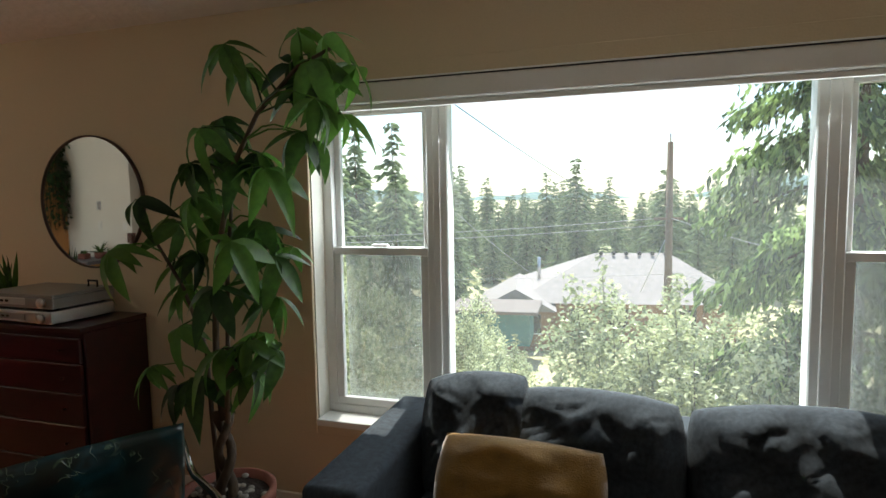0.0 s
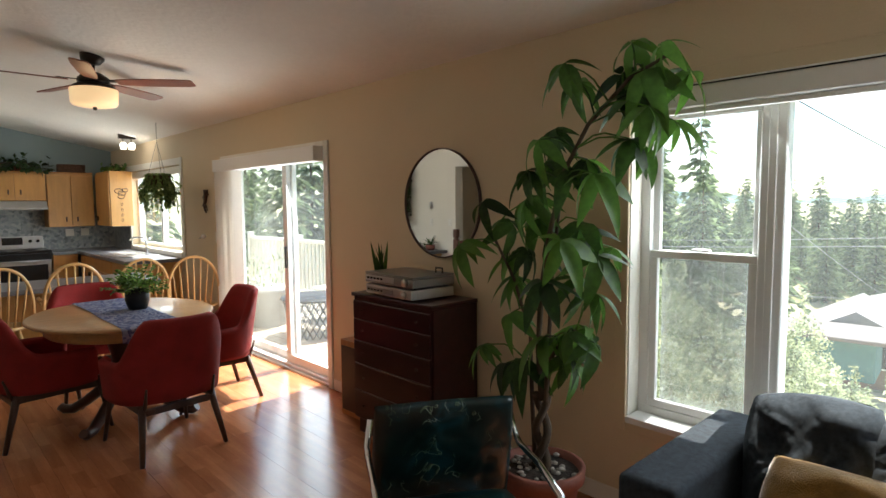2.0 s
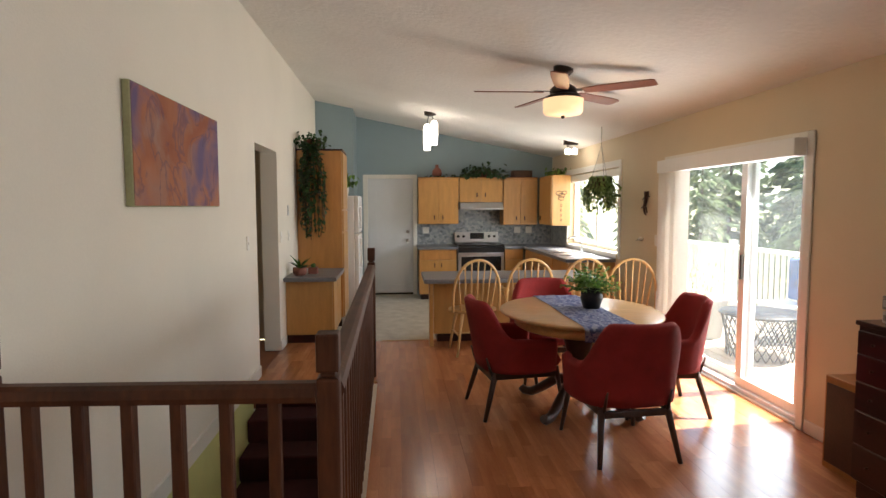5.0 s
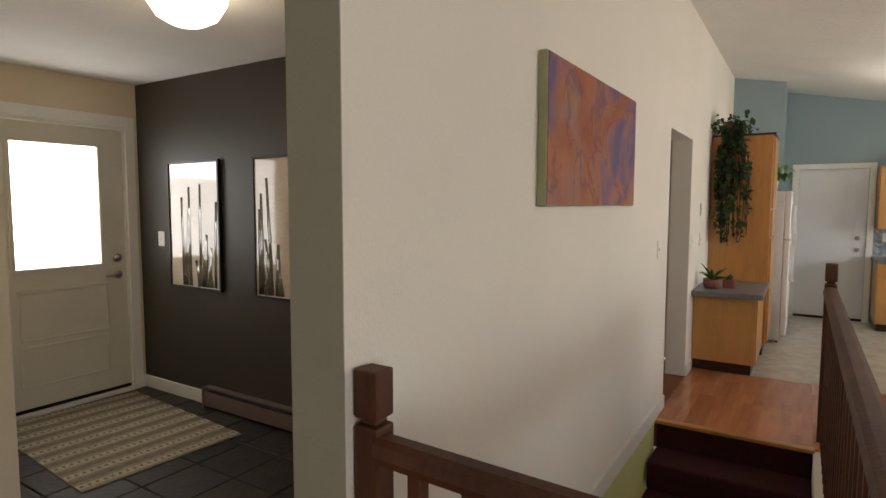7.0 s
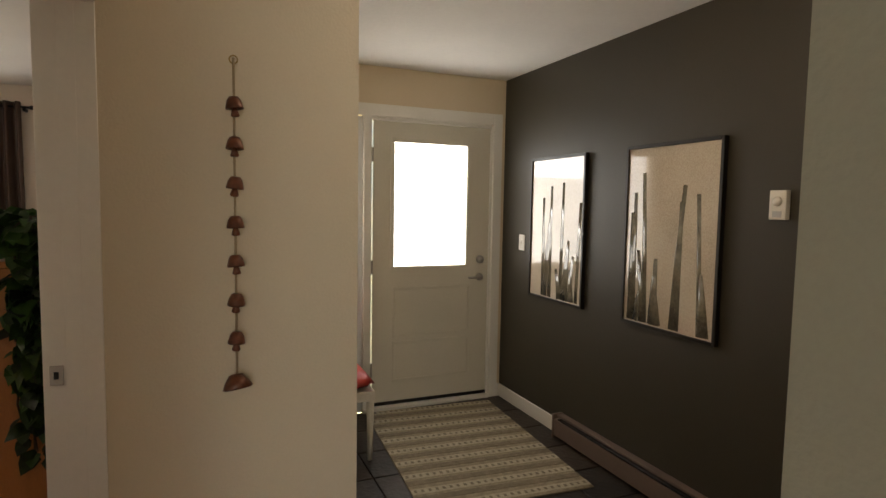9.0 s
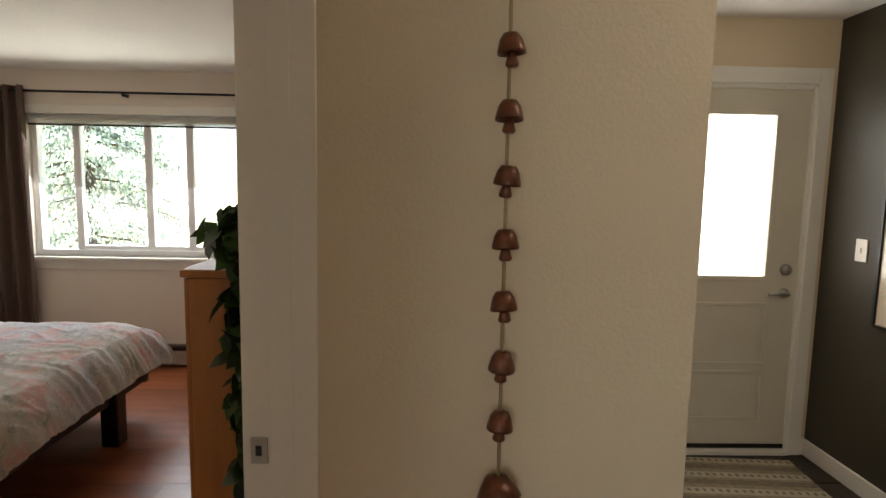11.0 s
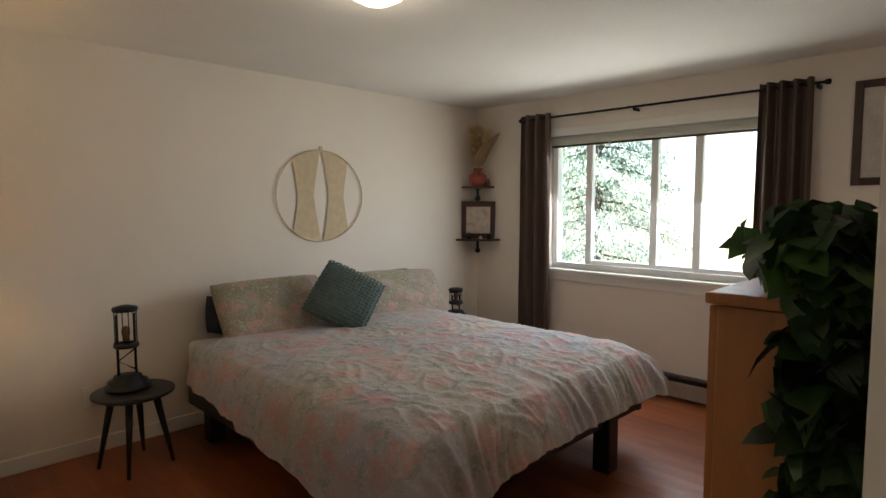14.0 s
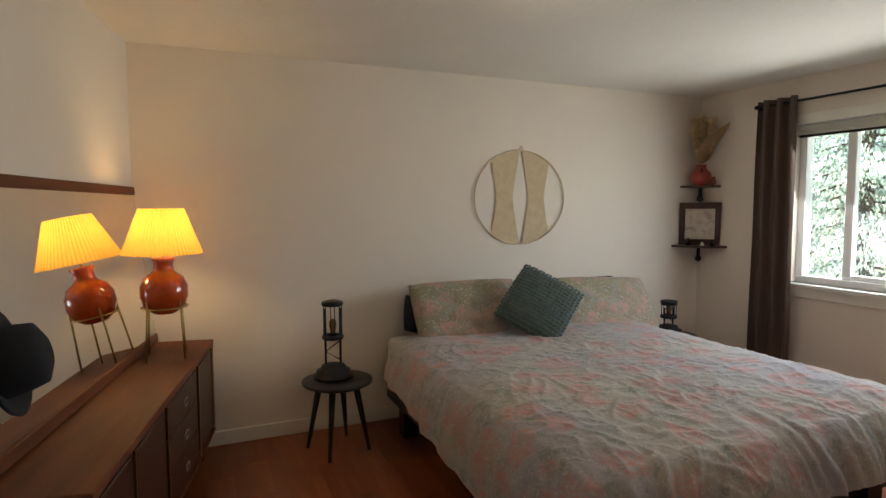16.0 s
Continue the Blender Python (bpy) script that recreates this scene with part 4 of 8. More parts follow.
        ob.matrix_basis = pose(tip.x, tip.y, tip.z, 0, rng.uniform(5, 50), yaw)


money_tree()


# ---- living room ----
def sofa():
    s = thing("sofa", pose(0.62, 2.4, 0), "charcoal blue tweed sofa under the window", "sofa")
    for x0, x1 in ((-1.13, -0.93), (0.93, 1.13)):
        part("armrest", rounded(x0, x1, -0.42, 0.42, 0.06, 0.64, 0.035, 4), SOFA_CLOTH, s, smooth=True)
    part("back", rounded(-0.928, 0.928, 0.22, 0.43, 0.06, 0.66, 0.04, 4), SOFA_CLOTH, s, smooth=True)
    part("base", rounded(-0.928, 0.928, -0.40, 0.218, 0.06, 0.27, 0.02, 3), SOFA_CLOTH, s, smooth=True)
    for x in (-1.05, 1.05):
        for y in (-0.34, 0.36):
            bx("foot", BLACK_WOOD, s, x - 0.03, x + 0.03, y - 0.03, y + 0.03, 0, 0.058, 0.005)
    for x in (-0.465, 0.465):
        c = part("seat_cushion", cushion(0.93, 0.64, 0.22, 0.22, 0.012, 16, x), SOFA_CLOTH, s, smooth=True)
        c.matrix_basis = pose(x, -0.10, 0.37)
    for i, (x, w, h, tilt, roll) in enumerate(((-0.72, 0.42, 0.50, 66, -6), (-0.30, 0.58, 0.46, 68, 2), (0.30, 0.62, 0.47, 66, -4), (0.74, 0.46, 0.44, 68, 5))):
        c = part("back_cushion", cushion(w, h, 0.27, 0.46, 0.05, 44, i * 3.1, 0.22, crease=0.028), SOFA_CLOTH, s, smooth=True)
        c.matrix_basis = pose(x, 0.13 - 0.015 * (i % 2), 0.60 - 0.01 * i, tilt, roll, 0)
        pts = [(w / 2 * 0.94 * math.copysign(abs(math.cos(a)) ** 0.35, math.cos(a)), h / 2 * 0.94 * math.copysign(abs(math.sin(a)) ** 0.35, math.sin(a)), 0.0) for a in [2 * math.pi * (k + 0.5) / 40 for k in range(40)]]
        part("piping", tube(pts, 0.006, 5, closed=True), SOFA_CLOTH, c)
    p = part("throw_pillow", cushion(0.57, 0.32, 0.14, 0.42, 0.03, 26, 5.5, 0.15, 0.012), MUSTARD, smooth=True)
    p.matrix_world = pose(0.08, 2.33, 0.535, 62, 0, -3)
    tagged(p, "mustard velvet lumbar pillow on the sofa", "pillow")


sofa()


def green_chair():
    c = thing("vinyl_armchair", pose(-1.18, 1.87, 0, 0, 0, -31.5), "dark green vinyl armchair with pale crease lines and chrome arms", "armchair")
    # the chair faces +x of its own axes
    back = cushion(0.50, 0.56, 0.07, 0.25, 0.012, 34, 2.2, 0.05, 0.008)
    b = part("backrest", back, GREEN_VINYL, c, smooth=True)
    b.matrix_basis = pose(-0.03, 0, 0.50, 0, -78, 0)
    seat = part("seat", cushion(0.50, 0.54, 0.11, 0.25, 0.012, 14, 4.0, 0.05), GREEN_VINYL, c, smooth=True)
    seat.matrix_basis = pose(0.27, 0, 0.36, 0, -4, 0)
    for y in (-0.30, 0.30):
        pts = [(-0.06, y * 0.94, 0.66), (-0.04, y, 0.56), (0.02, y, 0.54), (0.22, y, 0.55), (0.42, y, 0.53), (0.47, y, 0.48), (0.47, y, 0.10), (0.44, y, 0.015), (0.2, y, 0.015), (-0.1, y, 0.015)]
        part("arm_tube", tube(pts, 0.013, 10), CHROME, c, "curved chrome tube")
    for x in (0.02, 0.44):
        part("crossbar", rod((x, -0.30, 0.30), (x, 0.30, 0.30), 0.011), CHROME, c)


green_chair()


def chest():
    c = thing("chest_of_drawers", pose(-2.295, 2.655, 0), "dark glossy mahogany chest of drawers with small brass knobs", "dresser")
    bx("body", MAHOGANY, c, -0.38, 0.38, -0.165, 0.19, 0.10, 0.905, 0.004)
    bx("top", MAHOGANY, c, -0.383, 0.383, -0.185, 0.192, 0.906, 0.93, 0.006, 2)
    bx("plinth", MAHOGANY, c, -0.37, 0.37, -0.15, 0.18, 0, 0.099, 0.006)
    z = 0.115
    for i, h in enumerate((0.185, 0.175, 0.15, 0.14, 0.12)):
        d = bx("drawer", MAHOGANY, c, -0.365, 0.365, -0.184, -0.166, z, z + h - 0.005, 0.003, 1)
        for x in (-0.26, 0.26):
            k = part("knob", lathe([(0, 0), (0.004, 0), (0.0035, 0.008), (0.007, 0.011), (0.006, 0.016), (0, 0.018)], 12), BRONZE, d)
            k.matrix_basis = pose(x, -0.184, z + h / 2, 90)
        z += h


chest()


def stereo():
    for i, (z, h, name, label) in enumerate(((0.932, 0.066, "amplifier", "silver stereo amplifier under the turntable"), (1.0, 0.075, "record_player", "silver record player with closed lid"))):
        s = thing(name, pose(-2.30, 2.64, z, 0, 0, -4 + 2 * i), label, "stereo")
        bx("case", STEEL if i == 0 else SILVER, s, -0.24, 0.24, -0.16, 0.16, 0.008, h - 0.014 if i else h, 0.006, 2)
        for x in (-0.2, 0.2):
            for y in (-0.12, 0.12):
                part("foot", rod((x, y, 0), (x, y, 0.009), 0.015), BLACK, s)
        k = part("knob", lathe([(0, 0), (0.024, 0), (0.022, 0.015), (0, 0.017)], 18), STEEL, s)
        k.matrix_basis = pose(0.17, -0.16, h * 0.5, 90)
        bx("front_panel", SILVER if i == 0 else STEEL, s, -0.23, 0.06, -0.163, -0.1605, h * 0.3, h * 0.75, 0.001)
        for j in range(5):
            bx("button", BLACK, s, -0.21 + j * 0.035, -0.19 + j * 0.035, -0.166, -0.1632, h * 0.45, h * 0.6, 0.001)
        if i:
            bx("lid", SILVER, s, -0.24, 0.24, -0.16, 0.16, h - 0.013, h, 0.005, 2, "closed grey lid")
            part("lid_handle", tube([(0.14, 0.1, h), (0.14, 0.1, h + 0.03), (0.20, 0.1, h + 0.03), (0.20, 0.1, h)], 0.006, 6), BLACK, s)


SILVER = mat("silver_plastic", (0.26, 0.25, 0.235), 0.35, 0.4, vary=0.04, bump=0.03, fine=150)
stereo()


def snake_plant():
    s = thing("snake_plant", pose(-2.62, 2.68, 0.93), "small upright snake plant on the chest", "houseplant")
    part("pot", lathe([(0, 0), (0.045, 0), (0.052, 0.06), (0.046, 0.06), (0.04, 0.05), (0, 0.05)], 16), BLACK, s)
    rng = random.Random(3)
    for i in range(8):
        bm = bmesh.new()
        leaflet_in(bm, pose(0, 0, 0, 0, -90, 0), rng.uniform(0.20, 0.30), 0.026, 0.05, 0.5, 6)
        lf = part("leaf", bm, LEAF, s)
        lf.matrix_basis = pose(rng.uniform(-0.025, 0.025), rng.uniform(-0.02, 0.02), 0.045, rng.uniform(-12, 12), rng.uniform(-14, 14), rng.uniform(0, 360))


snake_plant()
sp = thing("wooden_speaker", pose(-2.90, 2.72, 0), "small orange wooden speaker box on the floor", "speaker")
bx("cabinet", PINE, sp, -0.13, 0.13, -0.11, 0.11, 0, 0.54, 0.006, 2)
bx("grille", WALNUT, sp, -0.11, 0.11, -0.118, -0.111, 0.04, 0.50, 0.002)


def round_mirror():
    m = thing("round_mirror", pose(-2.23, NY - 0.001, 1.495), "round wall mirror with a thin dark wooden rim", "mirror")
    rim = [(0.335, 0), (0.343, 0), (0.343, 0.02), (0.335, 0.02), (0.335, 0)]
    r = part("rim", lathe(rim, 64), WALNUT, m)
    r.matrix_basis = pose(0, 0, 0, 90)
    g = part("mirror_glass", lathe([(0, 0.012), (0.335, 0.012), (0.335, 0.002), (0, 0.002)], 64), MIRROR, m)
    g.data.polygons.foreach_set("use_smooth", [False] * len(g.data.polygons))
    g.matrix_basis = pose(0, 0, 0, 90)


round_mirror()


# ---- dining ----
def tub_chair(name, m, label):
    c = thing(name, m, label, "armchair", "red armchairs round the table")
    # faces +y of its own axes

    def shell(off):
        def at(u, v):
            a = radians(-128 + 256 * u)
            k = abs(2 * u - 1)
            f = min(1.0, max(0.0, (k - 0.24) / 0.34))
            top = 0.825 - 0.03 * k * k - 0.25 * f * f * (3 - 2 * f)
            z = 0.34 + (top - 0.34) * v
            lean = 0.10 * v * (1 - k * 0.9)
            rx, ry = 0.295 + 0.015 * v + off, 0.275 + lean + off
            sq = 0.75
            s, co = math.sin(a), math.cos(a)
            x = rx * math.copysign(abs(s) ** sq, s)
            y = -ry * math.copysign(abs(co) ** sq, co)
            return Vector((x, y + 0.02, z + (0.0 if off > 0 else 0.0)))
        return at
    bm = bmesh.new()
    nu, nv = 44, 8
    out = [[bm.verts.new(shell(0.02)(i / nu, j / nv)) for j in range(nv + 1)] for i in range(nu + 1)]
    inn = [[bm.verts.new(shell(-0.035)(i / nu, j / nv)) for j in range(nv + 1)] for i in range(nu + 1)]
    lip = [bm.verts.new((out[i][nv].co + inn[i][nv].co) / 2 + Vector((0, 0, 0.022))) for i in range(nu + 1)]
    for i in range(nu):
        for j in range(nv):
            bm.faces.new((out[i][j], out[i + 1][j], out[i + 1][j + 1], out[i][j + 1]))
            bm.faces.new((inn[i][j], inn[i][j + 1], inn[i + 1][j + 1], inn[i + 1][j]))
        bm.faces.new((out[i][nv], out[i + 1][nv], lip[i + 1], lip[i]))
        bm.faces.new((lip[i], lip[i + 1], inn[i + 1][nv], inn[i][nv]))
        bm.faces.new((out[i][0], inn[i][0], inn[i + 1][0], out[i + 1][0]))
    for i in (0, nu):
        for j in range(nv):
            bm.faces.new((out[i][j], out[i][j + 1], inn[i][j + 1], inn[i][j]))
        bm.faces.new((out[i][nv], lip[i], inn[i][nv]))
    bmesh.ops.recalc_face_normals(bm, faces=bm.faces[:])
    part("shell", bm, RED_CLOTH, c, smooth=True)
    seat = part("seat", cushion(0.54, 0.52, 0.13, 0.2, 0.008, 14, 1.0, 0.25), RED_CLOTH, c, smooth=True)
    seat.matrix_basis = pose(0, 0.05, 0.405)
    for x in (-1, 1):
        part("leg", rod((x * 0.20, -0.20, 0.36), (x * 0.25, -0.30, 0.0), 0.024, 0.014, 10), WALNUT, c)
        part("leg", rod((x * 0.22, 0.24, 0.36), (x * 0.26, 0.30, 0.0), 0.020, 0.012, 10), WALNUT, c)
        bx("side_rail", WALNUT, c, x * 0.215 - 0.014, x * 0.215 + 0.014, -0.22, 0.25, 0.285, 0.33, 0.006, 2)
        part("bracket", tube([(x * 0.20, -0.222, 0.30), (x * 0.20, -0.250, 0.36), (x * 0.20, -0.275, 0.44)], 0.014, 8, taper=0.006), WALNUT, c)
    bx("front_rail", WALNUT, c, -0.21, 0.21, 0.226, 0.254, 0.285, 0.33, 0.006, 2)
    bx("rear_rail", WALNUT, c, -0.21, 0.21, -0.236, -0.208, 0.27, 0.31, 0.006, 2)
    return c


RED = "red wool tub armchair with dark walnut legs"
first = tub_chair("dining_armchair", pose(-3.40, 1.53, 0, 0, 0, 94), RED)
copy_thing(first, pose(-4.15, 1.02, 0, 0, 0, 8))
copy_thing(first, pose(-4.05, 2.08, 0, 0, 0, 176))
copy_thing(first, pose(-4.86, 1.47, 0, 0, 0, -92))


def dining_table():
    t = thing("dining_table", pose(-4.10, 1.50, 0), "oval golden oak pedestal dining table", "table")
    part("tabletop", lathe([(0, 0.712), (0.56, 0.712), (0.585, 0.718), (0.60, 0.728), (0.598, 0.738), (0.585, 0.745), (0, 0.745)], 64, sx=1.12, sy=0.97), OAK, t)
    part("apron", lathe([(0.0, 0.63), (0.48, 0.63), (0.49, 0.64), (0.49, 0.71), (0, 0.711)], 48, sx=1.12, sy=0.97), OAK, t)
    part("pedestal", lathe([(0, 0.10), (0.10, 0.10), (0.12, 0.16), (0.09, 0.22), (0.11, 0.32), (0.085, 0.42), (0.12, 0.56), (0.14, 0.63)], 24), WALNUT, t)
    for k in range(4):
        a = radians(45 + 90 * k)
        d = Vector((math.cos(a), math.sin(a), 0))
        pts = [d * 0.06 + Vector((0, 0, 0.20)), d * 0.18 + Vector((0, 0, 0.19)), d * 0.30 + Vector((0, 0, 0.10)), d * 0.40 + Vector((0, 0, 0.04)), d * 0.47 + Vector((0, 0, 0.035)), d * 0.50 + Vector((0, 0, 0.055))]
        part("foot", tube(pts, 0.042, 10, taper=0.03), WALNUT, t, "dark scrolled foot")
    cloth = pattern("blue_woven_runner", "voronoi", [(0.03, 0.04, 0.12), (0.06, 0.08, 0.20), (0.26, 0.27, 0.36), (0.05, 0.06, 0.16)], 60, rough=0.9, bump=0.5, stretch=(1, 0.6, 1))

    def at(u, v):
        x, y = (u - 0.5) * 0.37, (v - 0.5) * 1.52
        z = 0.750
        edge = 0.672
        r = abs(y)
        if r > edge:
            k = r - edge
            y = math.copysign(edge + 0.012, y)
            z = 0.748 - k
        return Vector((x + 0.004 * math.sin(y * 9), y, z + 0.0015 * math.sin(x * 40)))
    r = part("table_runner", grid(8, 40, at), cloth)
    r.matrix_world = pose(-4.10, 1.50, 0, 0, 0, -90)
    tagged(r, "blue and white woven table runner on the table", "table runner")


dining_table()


def fern(name, m, label, radius=0.19, count=150, pot_r=0.075, pot_h=0.12, material=None, height=0.22, pot_mat=None, seed=1):
    f = thing(name, m, label, "houseplant")
    part("pot", lathe([(0, 0), (pot_r * 0.75, 0), (pot_r, pot_h * 0.5), (pot_r * 0.95, pot_h), (pot_r * 0.85, pot_h), (pot_r * 0.8, pot_h * 0.8), (0, pot_h * 0.8)], 20), pot_mat or IRON, f)
    rng = random.Random(seed)
    bm = bmesh.new()
    for i in range(count):
        a, el = rng.uniform(0, 360), rng.uniform(15, 85)
        m0 = pose(0, 0, pot_h * 0.8, 0, 0, a) @ pose(0.02, 0, 0, 0, -el, 0)
        ln = radius * rng.uniform(0.5, 1.15) * (1.1 if el < 50 else height / radius)
        n = 7
        for j in range(2, n):
            t = j / n
            p = Vector((ln * t * math.cos(0.7 * t), 0, -0.18 * ln * t * t))
            for s in (-1, 1):
                leaflet_in(bm, m0 @ Matrix.Translation(p) @ pose(0, 0, 0, rng.uniform(-40, 40), rng.uniform(-10, 30), s * rng.uniform(40, 70)), 0.045 * (1.15 - 0.5 * t), 0.018, 0.3, 0.2, 2)
    part("foliage", bm, material or LEAF_FERN, f)
    return f


fern("potted_fern", pose(-4.12, 1.60, 0.752), "bushy green fern in a dark pot on the table", 0.23, 80, pot_r=0.082, pot_h=0.14, height=0.28, seed=2)


def ceiling_fan():
    f = thing("ceiling_fan", pose(-4.60, 1.505, -0.035), "bronze ceiling fan with five reddish blades and a lit drum shade", "ceiling fan")
    zc = roof_z(1.505) + 0.035
    part("canopy", lathe([(0, zc + 0.014), (0.082, zc + 0.016), (0.08, zc - 0.03), (0.05, zc - 0.062), (0.02, zc - 0.07), (0, zc - 0.07)], 28), BRONZE, f)
    part("downrod", rod((0, 0, zc - 0.06), (0, 0, 2.525), 0.014), BRONZE, f)
    part("motor", lathe([(0, 2.535), (0.045, 2.53), (0.075, 2.515), (0.105, 2.49), (0.11, 2.46), (0.10, 2.446), (0, 2.446)], 32), BRONZE, f)
    part("lamp_collar", lathe([(0, 2.445), (0.11, 2.445), (0.145, 2.425), (0.145, 2.412), (0, 2.412)], 36), BRONZE, f)
    blade_mat = mat("cherry_fan_blade", (0.20, 0.06, 0.035), 0.35, vary=0.15, scale=3, bump=0.04, stretch=(1, 8, 8))
    for k in range(5):
        outline = [(0.17, -0.045), (0.30, -0.060), (0.55, -0.066), (0.69, -0.060), (0.72, -0.045), (0.725, 0.045), (0.69, 0.062), (0.55, 0.066), (0.30, 0.060), (0.17, 0.045)]
        bm = bmesh.new()
        lo, hi = [[bm.verts.new((x, y, z)) for x, y in outline] for z in (-0.004, 0.004)]
        for i in range(len(outline)):
            j = (i + 1) % len(outline)
            bm.faces.new((lo[i], lo[j], hi[j], hi[i]))
        bm.faces.new(lo[::-1])
        bm.faces.new(hi)
        b = part("blade", bm, blade_mat, f)
        b.matrix_basis = pose(0, 0, 2.462, 0, 0, -91 + 72 * k) @ pose(0, 0, 0, -11, 0, 0)
        bx("blade_iron", BRONZE, b, 0.08, 0.24, -0.022, 0.022, 0.005, 0.012, 0.003)
    shade = glowing("lit_alabaster_shade", (1.0, 0.70, 0.38), 0.24, 0.5)
    part("shade", lathe([(0.0, 2.278), (0.10, 2.278), (0.145, 2.288), (0.158, 2.31), (0.162, 2.405), (0.14, 2.411), (0.0, 2.411)], 40), shade, f, "glowing alabaster glass shade").visible_shadow = False
    part("finial", lathe([(0, 2.25), (0.012, 2.255), (0.016, 2.267), (0.01, 2.277), (0, 2.277)], 12), BRONZE, f)


ceiling_fan()


def windsor(name, m, label, arms=False):
    c = thing(name, m, label, "chair", "windsor chairs at the island")
    # faces -x of its own axes
    part("seat", lathe([(0, 0.425), (0.19, 0.428), (0.215, 0.44), (0.21, 0.458), (0.15, 0.455), (0, 0.45)], 28, sx=1.0, sy=1.18), WINDSOR, c)
    for sx, sy in ((-1, -1), (-1, 1), (1, -1), (1, 1)):
        part("leg", tube([(sx * 0.13, sy * 0.13, 0.43), (sx * 0.165, sy * 0.165, 0.25), (sx * 0.20, sy * 0.20, 0.0)], 0.019, 8, taper=0.012), WINDSOR, c)
    for sy in (-1, 1):
        part("stretcher", rod((-0.17, sy * 0.17, 0.20), (0.17, sy * 0.17, 0.20), 0.009), WINDSOR, c)
    part("cross_stretcher", rod((0, -0.17, 0.20), (0, 0.17, 0.20), 0.009), WINDSOR, c)
    def bow(a):
        return Vector((0.17 + 0.10 * math.sin(a), -0.272 * math.cos(a) * (1 - 0.12 * (1 - math.sin(a))), 0.45 + 0.53 * math.sin(a) ** 0.75))
    part("bow", tube([bow(math.pi * k / 24) for k in range(25)], 0.014, 8), WINDSOR, c)
    for k in range(7):
        y = (k - 3) / 3.9
        a = math.acos(-max(-0.95, min(0.95, y * 0.98)))
        top = bow(a)
        base = Vector((0.165 - 0.03 * abs(y), y * 0.20, 0.45))
        part("spindle", tube([base, base.lerp(top, 0.45), top], 0.0105, 6, taper=0.007), WINDSOR, c)
    if arms:
        for s in (-1, 1):
            part("arm", tube([(0.19, s * 0.225, 0.66), (0.02, s * 0.27, 0.655), (-0.14, s * 0.26, 0.65)], 0.018, 8), WINDSOR, c)
            part("arm_post", rod((-0.10, s * 0.20, 0.45), (-0.12, s * 0.255, 0.645), 0.011), WINDSOR, c)
    return c


w = windsor("windsor_chair", pose(-5.82, 0.93, 0, 0, 0, 6), "honey-coloured bow-back wooden windsor chair")
windsor("windsor_armchair", pose(-5.84, 1.52, 0, 0, 0, -5), "honey-coloured bow-back windsor chair with arms", True)
copy_thing(w, pose(-5.86, 2.09, 0, 0, 0, -4))
copy_thing(w, pose(-5.78, 2.58, 0, 0, 0, -14))

# ---- kitchen ----
def handle_pair(parent, axis, at, zs):
    for p in at:
        if axis == "x":
            bx("handle", WALNUT, parent, p[0], p[0] + 0.018, p[1] - 0.009, p[1] + 0.009, zs - 0.035, zs + 0.035, 0.004, 1)
        else:
            bx("handle", WALNUT, parent, p[0] - 0.009, p[0] + 0.009, p[1] - 0.018, p[1], zs - 0.035, zs + 0.035, 0.004, 1)


def upper_cabinet(y0, y1, z0, z1):
    c = thing("wall_cabinet", pose(0, 0, 0), "maple veneer wall cabinet with two doors", "cabinet", "kitchen wall cabinets")
    bx("body", MAPLE, c, WX + 0.002, -9.472, y0 + 0.002, y1 - 0.002, z0, z1, 0.002)
    mid = (y0 + y1) / 2
    for a, b, h in ((y0 + 0.004, mid - 0.002, mid - 0.07), (mid + 0.002, y1 - 0.004, mid + 0.07)):
        d = bx("door", MAPLE, c, -9.47, -9.452, a, b, z0 + 0.004, z1 - 0.03, 0.004, 2)
        handle_pair(d, "x", [(-9.452, h)], z0 + 0.11 if z1 - z0 > 0.5 else z0 + 0.12)
    bx("cornice", MAPLE_DARK, c, WX + 0.002, -9.44, y0 + 0.002, y1 - 0.002, z1 + 0.001, z1 + 0.02, 0.003)


upper_cabinet(0.52, 1.19, 1.22, 1.97)
upper_cabinet(1.20, 1.93, 1.58, 1.97)
upper_cabinet(1.94, 2.52, 1.20, 1.97)
nc = thing("corner_cabinet", pose(0, 0, 0), "maple corner wall cabinet with a dark chef drawing on its side", "cabinet")
bx("body", MAPLE, nc, -9.44, -8.68, 2.555, NY - 0.018, 1.21, 1.99, 0.003)
bx("door", MAPLE, nc, -9.40, -8.70, 2.536, 2.553, 1.215, 1.96, 0.004, 2)
handle_pair(nc, "y", [(-9.30, 2.536)], 1.32)
DRAW = mat("dark_drawing_ink", (0.07, 0.035, 0.015), 0.7)
for dy, dz, s in ((0.11, 0.50, 0.055), (0.15, 0.47, 0.05), (0.19, 0.51, 0.04), (0.14, 0.42, 0.045)):
    pts = [(0, s * math.cos(a) * 1.0, s * 0.6 * math.sin(a)) for a in [2 * math.pi * k / 14 for k in range(14)]]
    o = part("drawing", tube(pts, 0.006, 4, closed=True), DRAW, nc)
    o.matrix_basis = pose(-8.679, 2.555 + dy, 1.21 + dz)
for k in range(4):
    o = part("drawing", tube([(0, 0.012 * math.cos(a), 0.018 * math.sin(a)) for a in [2 * math.pi * j / 10 for j in range(10)]], 0.004, 4, closed=True), DRAW, nc)
    o.matrix_basis = pose(-8.679, 2.70, 1.52 - 0.075 * k)

